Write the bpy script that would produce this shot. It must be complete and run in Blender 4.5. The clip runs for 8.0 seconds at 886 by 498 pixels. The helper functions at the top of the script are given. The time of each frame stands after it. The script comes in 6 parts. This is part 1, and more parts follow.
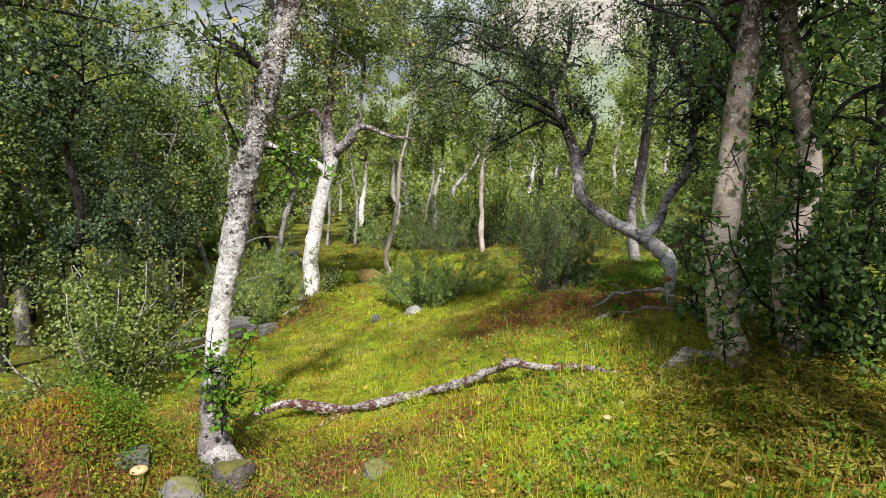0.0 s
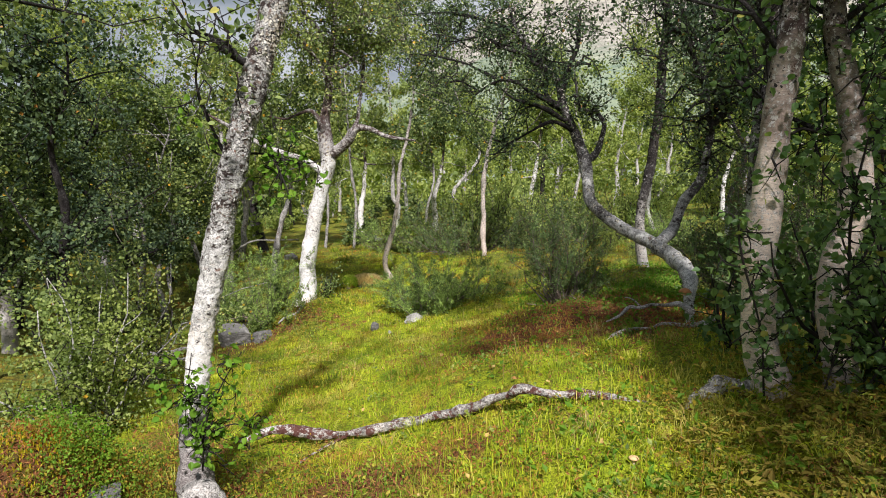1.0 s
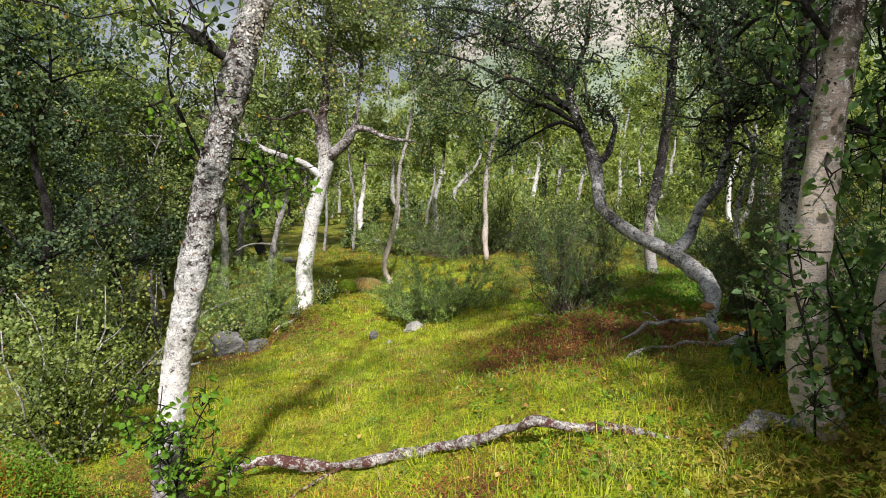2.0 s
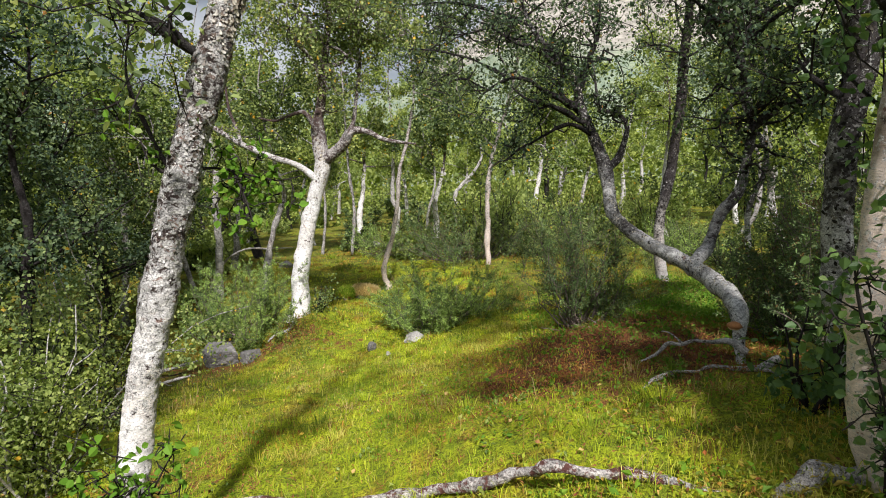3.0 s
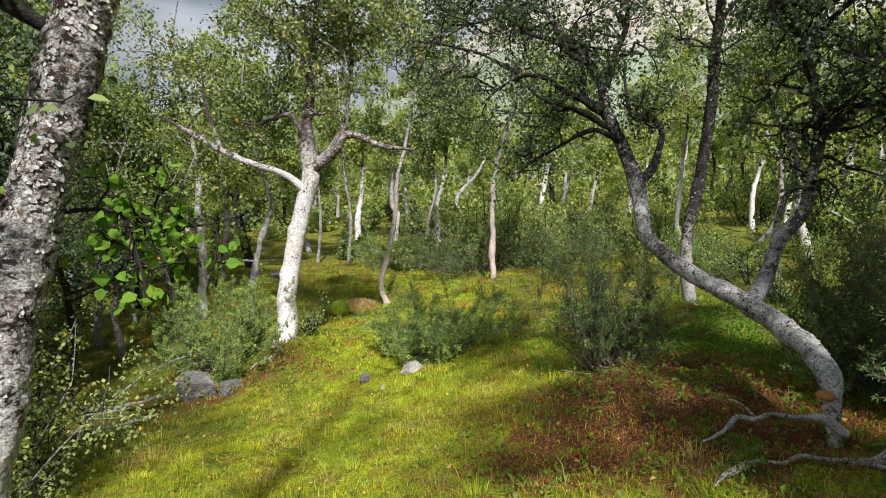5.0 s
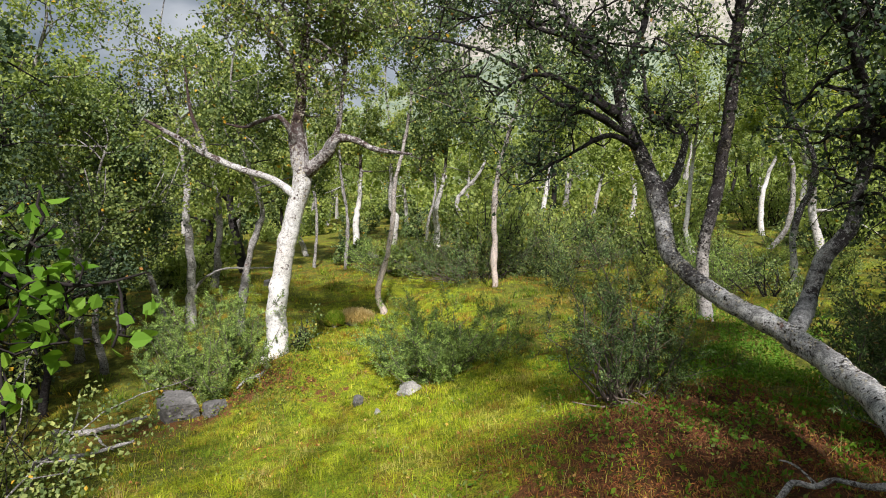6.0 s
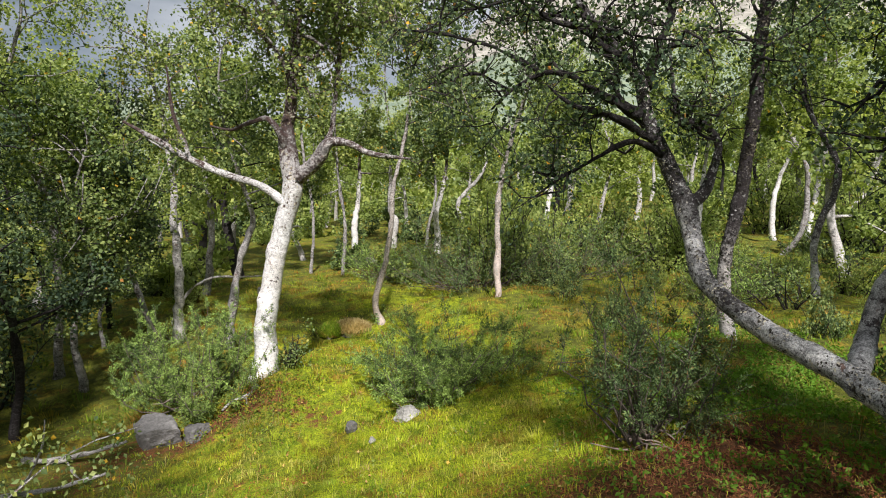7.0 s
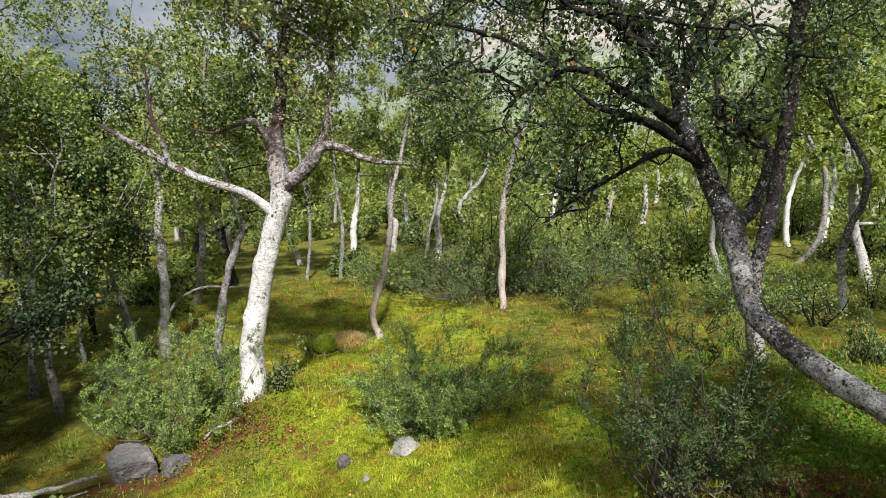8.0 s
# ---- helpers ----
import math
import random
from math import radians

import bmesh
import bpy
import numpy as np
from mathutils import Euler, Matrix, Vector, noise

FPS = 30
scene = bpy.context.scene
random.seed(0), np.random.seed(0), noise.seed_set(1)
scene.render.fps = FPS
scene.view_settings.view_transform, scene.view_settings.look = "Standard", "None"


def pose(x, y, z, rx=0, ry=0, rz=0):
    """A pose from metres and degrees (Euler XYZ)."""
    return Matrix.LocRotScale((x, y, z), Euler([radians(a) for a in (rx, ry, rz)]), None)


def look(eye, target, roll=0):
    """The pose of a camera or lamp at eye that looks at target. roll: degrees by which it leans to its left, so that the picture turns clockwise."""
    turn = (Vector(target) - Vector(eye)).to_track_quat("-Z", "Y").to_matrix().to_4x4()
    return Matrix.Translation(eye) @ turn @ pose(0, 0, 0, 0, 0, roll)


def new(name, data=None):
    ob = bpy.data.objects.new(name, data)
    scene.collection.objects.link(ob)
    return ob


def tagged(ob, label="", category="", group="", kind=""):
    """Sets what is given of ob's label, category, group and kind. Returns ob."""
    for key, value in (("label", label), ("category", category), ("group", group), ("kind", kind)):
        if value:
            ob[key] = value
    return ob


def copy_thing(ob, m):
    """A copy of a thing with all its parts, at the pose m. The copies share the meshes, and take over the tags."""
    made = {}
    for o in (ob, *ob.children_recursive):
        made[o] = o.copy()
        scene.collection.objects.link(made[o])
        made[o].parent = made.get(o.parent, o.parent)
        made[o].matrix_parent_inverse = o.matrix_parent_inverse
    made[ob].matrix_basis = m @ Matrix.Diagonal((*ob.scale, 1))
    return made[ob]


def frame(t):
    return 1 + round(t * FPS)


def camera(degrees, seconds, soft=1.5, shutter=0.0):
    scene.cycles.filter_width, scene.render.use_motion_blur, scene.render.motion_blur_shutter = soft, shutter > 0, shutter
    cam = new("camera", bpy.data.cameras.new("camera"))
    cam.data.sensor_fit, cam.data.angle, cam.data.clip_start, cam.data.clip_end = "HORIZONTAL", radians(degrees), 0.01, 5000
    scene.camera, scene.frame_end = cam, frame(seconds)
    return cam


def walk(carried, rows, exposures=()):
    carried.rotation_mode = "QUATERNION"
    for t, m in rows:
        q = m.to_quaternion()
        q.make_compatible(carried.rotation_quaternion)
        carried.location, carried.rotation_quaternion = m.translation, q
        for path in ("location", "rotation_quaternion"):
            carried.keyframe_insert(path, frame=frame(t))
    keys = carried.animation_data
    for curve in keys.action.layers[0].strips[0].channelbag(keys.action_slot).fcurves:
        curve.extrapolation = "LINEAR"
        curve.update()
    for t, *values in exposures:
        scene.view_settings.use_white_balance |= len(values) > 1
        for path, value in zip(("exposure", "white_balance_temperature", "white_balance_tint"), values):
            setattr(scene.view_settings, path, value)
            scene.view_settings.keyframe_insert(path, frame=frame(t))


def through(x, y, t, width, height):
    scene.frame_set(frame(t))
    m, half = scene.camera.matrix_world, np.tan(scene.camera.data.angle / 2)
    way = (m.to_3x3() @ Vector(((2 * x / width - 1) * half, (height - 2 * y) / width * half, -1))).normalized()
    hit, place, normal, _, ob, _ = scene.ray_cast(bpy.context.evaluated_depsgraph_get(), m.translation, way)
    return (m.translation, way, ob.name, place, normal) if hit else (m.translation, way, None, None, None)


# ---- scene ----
cam = camera(73.0, 8.0, soft=1.0)
ROWS = [
    (0.0, 0.000, 0.000, 1.250, 83.00, 0.00, 0.00),
    (0.5, -0.016, 0.159, 1.271, 82.98, -0.04, -0.01),
    (1.0, -0.025, 0.316, 1.291, 82.98, -0.06, -0.02),
    (1.5, -0.037, 0.478, 1.307, 82.98, -0.07, -0.02),
    (3.0, -0.055, 0.991, 1.369, 83.03, 0.02, 0.02),
    (3.5, -0.061, 1.182, 1.390, 83.05, 0.05, 0.05),
    (4.0, -0.064, 1.397, 1.419, 83.07, 0.09, 0.08),
    (4.5, -0.065, 1.625, 1.449, 83.08, 0.09, 0.10),
    (6.0, -0.056, 2.341, 1.557, 83.07, 0.02, 0.12),
    (6.5, -0.056, 2.590, 1.592, 83.08, 0.01, 0.14),
    (7.0, -0.058, 2.851, 1.626, 83.08, -0.00, 0.18),
    (7.5, -0.068, 3.128, 1.664, 83.09, -0.02, 0.24),
    (8.0, -0.072, 3.414, 1.703, 83.08, -0.06, 0.26),
]
walk(cam, [(t, pose(*row)) for t, *row in ROWS])

# ---- light: sun behind the eye, high and a little to the side, broken cloud ----
SUN_FROM = Vector((0.13, -1.0, 1.08)).normalized()
sun = new("sun", bpy.data.lights.new("sun", "SUN"))
sun.data.energy, sun.data.angle, sun.data.color = 5.4, radians(3.2), (1.0, 0.945, 0.925)
sun.matrix_world = look(SUN_FROM * 40, (0, 0, 0))

world = bpy.data.worlds.new("sky")
scene.world = world
world.use_nodes = True
wt = world.node_tree
wt.nodes.clear()
w_out, w_bg = wt.nodes.new("ShaderNodeOutputWorld"), wt.nodes.new("ShaderNodeBackground")
w_sky, w_mix = wt.nodes.new("ShaderNodeTexSky"), wt.nodes.new("ShaderNodeMixRGB")
w_noise, w_ramp, w_co = wt.nodes.new("ShaderNodeTexNoise"), wt.nodes.new("ShaderNodeValToRGB"), wt.nodes.new("ShaderNodeTexCoord")
w_map = wt.nodes.new("ShaderNodeMapping")
w_sky.sky_type, w_sky.sun_disc = "NISHITA", False
w_sky.sun_elevation = math.asin(SUN_FROM.z)
w_sky.sun_rotation = math.atan2(SUN_FROM.x, SUN_FROM.y)
w_noise.inputs["Scale"].default_value, w_noise.inputs["Detail"].default_value = 2.2, 6.0
w_map.inputs["Scale"].default_value = (1, 1, 2.6)
w_ramp.color_ramp.elements[0].position, w_ramp.color_ramp.elements[1].position = 0.38, 0.58
w_mix.inputs[2].default_value = (14.8, 15.6, 17.0, 1)
w_bg.inputs["Strength"].default_value = 0.028
wt.links.new(w_co.outputs["Generated"], w_map.inputs[0])
wt.links.new(w_map.outputs[0], w_noise.inputs["Vector"])
wt.links.new(w_noise.outputs["Fac"], w_ramp.inputs[0])
wt.links.new(w_ramp.outputs[0], w_mix.inputs[0])
wt.links.new(w_sky.outputs[0], w_mix.inputs[1])
wt.links.new(w_mix.outputs[0], w_bg.inputs["Color"])
wt.links.new(w_bg.outputs[0], w_out.inputs[0])
scene.view_settings.exposure = 0.60


# ---- materials ----
class Nodes:
    """A short way to write a node material."""

    def __init__(self, name):
        self.mat = bpy.data.materials.new(name)
        self.mat.use_nodes = True
        self.tree = self.mat.node_tree
        self.bsdf = self.tree.nodes["Principled BSDF"]
        self.out = self.tree.nodes["Material Output"]

    def node(self, kind, **inputs):
        n = self.tree.nodes.new(kind)
        for key, value in inputs.items():
            self.put(n, key.replace("_", " "), value)
        return n

    def put(self, n, key, value):
        socket = n.inputs[int(key[1:])] if key[0] == "i" and key[1:].isdigit() else n.inputs[key]
        if isinstance(value, bpy.types.NodeSocket):
            self.tree.links.new(value, socket)
        else:
            socket.default_value = value

    def coords(self, scale=(1, 1, 1), kind="Object"):
        co = self.node("ShaderNodeTexCoord")
        return self.node("ShaderNodeMapping", Vector=co.outputs[kind], Scale=scale).outputs[0]

    def noise(self, scale, detail=4.0, rough=0.55, vector=None, warp=0.0):
        n = self.node("ShaderNodeTexNoise", Scale=scale, Detail=detail, Roughness=rough, Distortion=warp)
        if vector is not None:
            self.put(n, "Vector", vector)
        return n.outputs["Fac"]

    def ramp(self, fac, stops):
        n = self.node("ShaderNodeValToRGB", Fac=fac)
        els = n.color_ramp.elements
        while len(els) < len(stops):
            els.new(0.5)
        for e, (p, c) in zip(els, stops):
            e.position = p
            e.color = (*c, 1) if len(c) == 3 else c
        return n.outputs[0]

    def mix(self, fac, a, b, how="MIX"):
        n = self.node("ShaderNodeMixRGB")
        n.blend_type = how
        for key, value in (("i0", fac), ("i1", a), ("i2", b)):
            self.put(n, key, (*value, 1) if isinstance(value, tuple) and len(value) == 3 else value)
        return n.outputs[0]

    def maths(self, how, a, b=0.0):
        n = self.node("ShaderNodeMath", i0=a, i1=b)
        n.operation = how
        return n.outputs[0]

    def bump(self, height, strength, distance):
        n = self.node("ShaderNodeBump", Height=height, Strength=strength, Distance=distance)
        self.put(self.bsdf, "Normal", n.outputs[0])

    def island(self):
        return self.node("ShaderNodeNewGeometry").outputs["Random Per Island"]


def grey(v):
    return (v, v, v)


def bark(name, light, dark, flaky, rise=0.0, lichen=(0.40, 0.40, 0.39), brown=(0.16, 0.085, 0.06), scale=1.0, gaps=0.0, foot=0.0, stained=0.5, black=99.0, mottle=0.7):
    """Birch bark: pale paper sheets with crossing scars, under a crust of grey lichen that breaks into dark ragged gaps and brown
    tears as it grows flaky (about 0 to 1, by rise a metre up, and below foot); above the height black the old bark is dark."""
    n = Nodes(name)
    lump, flat = n.coords((1, 1, 1)), n.coords((1, 1, 1.2))
    z = n.node("ShaderNodeSeparateXYZ", Vector=n.node("ShaderNodeTexCoord").outputs["Object"]).outputs[2]
    big = n.noise(3.0 * scale, 3.0, 0.6, lump)
    coarse = n.noise(27.0 * scale, 6.0, 0.74, flat, 0.5)
    crust = n.noise(46.0 * scale, 6.0, 0.75, lump, 0.4)
    grit = n.noise(130.0 * scale, 4.0, 0.7, lump)
    bands = n.noise(5.0, 5.0, 0.7, n.coords((5.0 * scale, 5.0 * scale, 15.0 * scale)), 1.2)
    # how broken the bark is, 0 to 1
    age = n.maths("ADD", n.maths("MULTIPLY", z, rise), n.maths("ADD", n.maths("MULTIPLY", big, 0.9), flaky - 0.45))
    if foot:
        age = n.maths("ADD", age, n.maths("MULTIPLY", n.maths("MAXIMUM", n.maths("SUBTRACT", foot, z), 0.0), 2.2))
    age = n.maths("MINIMUM", n.maths("MAXIMUM", age, 0.0), 1.0)
    # paper sheets
    sheet = n.mix(n.ramp(bands, [(0.34, grey(0)), (0.60, grey(1))]), tuple(c * 0.70 for c in light), light)
    sheet = n.mix(n.ramp(big, [(0.42, grey(0)), (0.64, grey(stained))]), sheet, tuple(c * f for c, f in zip(light, (0.90, 0.78, 0.66))))
    scars = n.ramp(n.noise(4.0, 4.0, 0.65, n.coords((9 * scale, 9 * scale, 80 * scale)), 0.6), [(0.57, grey(0)), (0.63, grey(0.75))])
    col = n.mix(scars, sheet, tuple(c * 0.42 for c in lichen))
    # lichen crust, from pale to dark grey specks
    specks = n.ramp(grit, [(0.40, tuple(c * 0.40 for c in lichen)), (0.49, lichen), (0.58, tuple(min(0.85, c * 1.55) for c in lichen))])
    col = n.mix(n.ramp(n.maths("ADD", crust, n.maths("MULTIPLY", age, 0.24)), [(0.53, grey(0)), (0.57, grey(0.95))]), col, specks)
    # brown tears and dark gaps
    col = n.mix(n.ramp(n.maths("ADD", n.noise(19.0 * scale, 5.0, 0.72, flat, 0.5), n.maths("MULTIPLY", age, 0.08)), [(0.645, grey(0)), (0.68, grey(0.9))]), col, brown)
    opened = n.maths("MULTIPLY", age, 0.125)
    if black < 50:
        old = n.maths("MULTIPLY", n.maths("ADD", n.maths("SUBTRACT", z, black), n.maths("MULTIPLY", n.maths("SUBTRACT", big, 0.5), 2.0)), 1.3)
        opened = n.maths("ADD", opened, n.maths("MULTIPLY", n.maths("MINIMUM", n.maths("MAXIMUM", old, 0.0), 1.0), 0.10))
    clump = n.maths("MULTIPLY", n.maths("SUBTRACT", n.noise(7.0 * scale, 4.0, 0.6, lump, 0.5), 0.5), 0.42)
    gap = n.ramp(n.maths("ADD", n.maths("ADD", coarse, opened), clump), [(0.645 - gaps, grey(0)), (0.70 - gaps, grey(1))])
    blotch = n.ramp(n.noise(13.0 * scale, 8.0, 0.8, flat, 0.7), [(0.41, grey(max(0.08, 1 - 0.8 * mottle))), (0.49, grey(1 - 0.25 * mottle)), (0.56, grey(1 + 0.25 * mottle))])
    col = n.mix(n.maths("MINIMUM", n.maths("ADD", age, 0.25), 1.0), col, n.mix(1.0, col, blotch, "MULTIPLY"))
    if black < 50:
        crust_dark = n.mix(n.ramp(crust, [(0.545, grey(0)), (0.585, grey(1))]), dark, lichen)
        col = n.mix(n.maths("MULTIPLY", n.maths("MINIMUM", n.maths("MAXIMUM", old, 0.0), 1.0), 0.95), col, crust_dark)
    col = n.mix(gap, col, n.mix(grit, tuple(c * 0.6 for c in dark), tuple(c * 2.0 for c in dark)))
    if foot:
        low = n.maths("MINIMUM", n.maths("MAXIMUM", n.maths("MULTIPLY", n.maths("ADD", n.maths("SUBTRACT", foot, z), n.maths("MULTIPLY", n.maths("SUBTRACT", big, 0.5), 0.5)), 3.0), 0.0), 1.0)
        torn = n.ramp(n.noise(4.0, 5.0, 0.7, n.coords((14, 14, 30)), 1.5), [(0.40, (0.060, 0.045, 0.043)), (0.50, (0.20, 0.175, 0.168)), (0.62, (0.42, 0.385, 0.37))])
        col = n.mix(n.maths("MULTIPLY", low, 0.85), col, torn)
    n.put(n.bsdf, "Base Color", col)
    n.put(n.bsdf, "Roughness", n.ramp(coarse, [(0.3, grey(0.68)), (0.8, grey(0.92))]))
    n.put(n.bsdf, "Specular IOR Level", 0.2)
    relief = n.maths("MULTIPLY", n.maths("ADD", n.maths("MULTIPLY", coarse, -2.2), crust), n.maths("ADD", age, 0.15))
    n.bump(n.maths("ADD", n.maths("MULTIPLY", bands, 0.35), relief), 0.9, 0.016 / scale)
    return n.mat


def leaf(name, stops, through=0.35, rough=0.52, patches=()):
    """Leaves: one colour a leaf, from the ramp, with light through the blade."""
    n = Nodes(name)
    colour = n.ramp(n.island(), stops)
    patch = n.noise(1.1, 2.0, 0.5, n.coords())
    colour = n.mix(n.ramp(patch, [(0.42, grey(0)), (0.58, grey(0.6))]), colour, n.mix(1.0, colour, (1.25, 1.12, 0.75), "MULTIPLY"))
    for scale, cut, tint in patches:
        colour = n.mix(n.ramp(n.noise(scale, 4.0, 0.6, n.coords(), 0.5), [(cut - 0.01, grey(0)), (cut + 0.075, grey(0.85))]), colour, n.mix(n.island(), tuple(c * 0.6 for c in tint), tuple(c * 1.3 for c in tint)))
    n.put(n.bsdf, "Base Color", colour)
    n.put(n.bsdf, "Roughness", rough)
    n.put(n.bsdf, "Specular IOR Level", 0.12)
    glow = n.node("ShaderNodeBsdfTranslucent", Color=n.mix(1.0, colour, (1.40, 1.5, 0.75), "MULTIPLY"))
    both = n.node("ShaderNodeMixShader", i0=through, i1=n.bsdf.outputs[0], i2=glow.outputs[0])
    n.tree.links.new(both.outputs[0], n.out.inputs[0])
    return n.mat


def plain(name, colour, rough=0.8, spread=0.35, scale=12.0, bump=0.004):
    """A dull natural surface, with mottling at two scales and fine relief."""
    n = Nodes(name)
    a, b = n.noise(scale, 5.0, 0.65, n.coords(), 0.5), n.noise(scale * 5, 4.0, 0.7, n.coords())
    c = n.mix(n.ramp(a, [(0.3, grey(0)), (0.7, grey(1))]), tuple(v * (1 - spread) for v in colour), tuple(min(1, v * (1 + spread)) for v in colour))
    c = n.mix(n.ramp(b, [(0.4, grey(0)), (0.65, grey(0.5))]), c, tuple(v * 0.45 for v in colour))
    n.put(n.bsdf, "Base Color", c)
    n.put(n.bsdf, "Roughness", rough)
    n.put(n.bsdf, "Specular IOR Level", 0.25)
    n.bump(n.maths("ADD", a, b), 0.7, bump)
    return n.mat


def mossy_rock(name, stone, moss, bare=0.72):
    n = Nodes(name)
    up = n.node("ShaderNodeSeparateXYZ", Vector=n.node("ShaderNodeNewGeometry").outputs["Normal"]).outputs[2]
    a, b = n.noise(5.0, 6.0, 0.65, n.coords(), 0.6), n.noise(40.0, 5.0, 0.7, n.coords())
    c = n.mix(n.ramp(b, [(0.35, grey(0)), (0.65, grey(1))]), tuple(v * 0.55 for v in stone), stone)
    c = n.mix(n.ramp(a, [(0.52, grey(0)), (0.62, grey(0.6))]), c, tuple(min(1, v * 1.7) for v in stone))
    cover = n.maths("MULTIPLY", n.ramp(n.maths("ADD", up, n.maths("MULTIPLY", a, 0.6)), [(bare, grey(0)), (bare + 0.12, grey(1))]), 1.0)
    c = n.mix(n.maths("MULTIPLY", cover, 0.85 if moss else 0.0), c, n.mix(b, tuple(v * 0.35 for v in moss), tuple(v * 1.5 for v in moss)) if moss else stone)
    n.put(n.bsdf, "Base Color", c)
    n.put(n.bsdf, "Roughness", 0.85)
    n.bump(n.maths("ADD", a, n.maths("MULTIPLY", b, 0.8)), 1.0, 0.035)
    return n.mat


BARK_FRONT = bark("birch_bark_white_to_flaking", (0.75, 0.73, 0.71), (0.026, 0.018, 0.016), -0.70, 0.92, (0.38, 0.375, 0.365), scale=1.3, foot=0.66, gaps=0.03, mottle=0.85)
BARK_WHITE = bark("birch_bark_white", (0.76, 0.75, 0.74), (0.055, 0.036, 0.033), -0.38, 0.36, (0.42, 0.41, 0.40), scale=0.7, gaps=0.02, stained=0.3, mottle=0.25, black=2.3)
BARK_MIXED = bark("birch_bark_grey_white", (0.50, 0.48, 0.46), (0.045, 0.035, 0.033), 0.55, 0.0, (0.28, 0.27, 0.26), scale=0.8, gaps=0.02)
BARK_LIMB = bark("birch_bark_limb", (0.56, 0.54, 0.52), (0.050, 0.034, 0.032), 0.75, 0.0, (0.36, 0.34, 0.33), gaps=0.07, mottle=1.0)
BARK_GREY = bark("birch_bark_grey_lichen", (0.74, 0.73, 0.72), (0.030, 0.026, 0.026), 0.30, 0.22, (0.44, 0.44, 0.43), scale=1.1, gaps=-0.01, stained=0.2, black=0.50, mottle=1.1)
BARK_TAN = bark("birch_bark_pinkish_tan", (0.70, 0.585, 0.515), (0.026, 0.014, 0.013), -0.50, 0.42, (0.40, 0.385, 0.37), (0.22, 0.11, 0.075), 1.0, -0.04, black=0.80, mottle=0.9)
BARK_DARK = bark("birch_bark_dark", (0.060, 0.055, 0.054), (0.008, 0.006, 0.006), 0.8, 0.0, (0.030, 0.028, 0.027), (0.030, 0.018, 0.015), 1.6, 0.08, mottle=1.0)
BARK_STEM = bark("birch_bark_dark_above", (0.44, 0.42, 0.40), (0.016, 0.013, 0.013), -0.1, 0.35, (0.17, 0.165, 0.16), (0.06, 0.04, 0.032), 1.6, 0.06, black=0.7, mottle=1.0)
BARK_PINK = bark("birch_bark_pink_grey", (0.60, 0.50, 0.44), (0.050, 0.038, 0.036), 0.0, 0.25, (0.32, 0.30, 0.28), scale=0.8, gaps=0.02, mottle=0.5)
BARK_FAR = bark("birch_bark_far", (0.62, 0.605, 0.58), (0.050, 0.040, 0.038), 0.15, 0.15, (0.34, 0.33, 0.32), scale=0.5, gaps=0.02, mottle=0.5)
FLAKE = leaf("bark_flake", [(0.0, (0.04, 0.030, 0.027)), (0.22, (0.14, 0.115, 0.10)), (0.55, (0.30, 0.29, 0.28)), (1.0, (0.50, 0.49, 0.475))], 0.0, 0.85)
FLAKE_GREY = leaf("bark_flake_grey", [(0.0, (0.022, 0.020, 0.020)), (0.55, (0.06, 0.057, 0.055)), (0.68, (0.34, 0.335, 0.33)), (1.0, (0.62, 0.615, 0.60))], 0.0, 0.85)
FLAKE_DARK = leaf("bark_flake_dark", [(0.0, (0.008, 0.007, 0.007)), (0.5, (0.028, 0.025, 0.024)), (0.85, (0.07, 0.067, 0.065)), (1.0, (0.20, 0.195, 0.19))], 0.0, 0.85)
TWIG = plain("twig_bark", (0.019, 0.015, 0.014), 0.85, 0.4, 30.0)
TWIG_GREY = plain("juniper_wood", (0.13, 0.105, 0.09), 0.85, 0.4, 30.0)
DEAD_STEM = plain("bare_stem", (0.30, 0.235, 0.20), 0.85, 0.35, 40.0)
DEADWOOD = bark("dead_birch_bark", (0.56, 0.535, 0.52), (0.085, 0.036, 0.030), 0.60, 0.0, (0.40, 0.375, 0.355), (0.15, 0.055, 0.045), 0.8, 0.085)
ROOTWOOD = bark("weathered_root_wood", (0.52, 0.50, 0.48), (0.050, 0.040, 0.036), 0.4, 0.0, (0.36, 0.345, 0.33), (0.15, 0.10, 0.07), 1.0, 0.01, mottle=0.8)


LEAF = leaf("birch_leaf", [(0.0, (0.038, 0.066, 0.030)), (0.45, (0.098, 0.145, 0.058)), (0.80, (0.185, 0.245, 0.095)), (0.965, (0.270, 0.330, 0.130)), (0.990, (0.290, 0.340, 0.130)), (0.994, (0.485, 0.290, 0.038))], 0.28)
# copies of the birch leaf: shade mixed into one colour, sunlight into the next
LEAF_SHADED = leaf("birch_leaf_shaded", [(0.0, (0.022, 0.040, 0.026)), (0.5, (0.055, 0.090, 0.052)), (0.993, (0.125, 0.175, 0.090)), (0.997, (0.332, 0.164, 0.052))], 0.26)
LEAF_SUNLIT = leaf("birch_leaf_sunlit", [(0.0, (0.115, 0.160, 0.055)), (0.5, (0.215, 0.280, 0.085)), (0.992, (0.350, 0.410, 0.150)), (0.996, (0.473, 0.300, 0.038))], 0.45, 0.6)
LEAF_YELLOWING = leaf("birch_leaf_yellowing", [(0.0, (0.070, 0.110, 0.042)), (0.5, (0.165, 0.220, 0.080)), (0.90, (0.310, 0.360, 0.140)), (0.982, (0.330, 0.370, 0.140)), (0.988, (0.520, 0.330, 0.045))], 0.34)
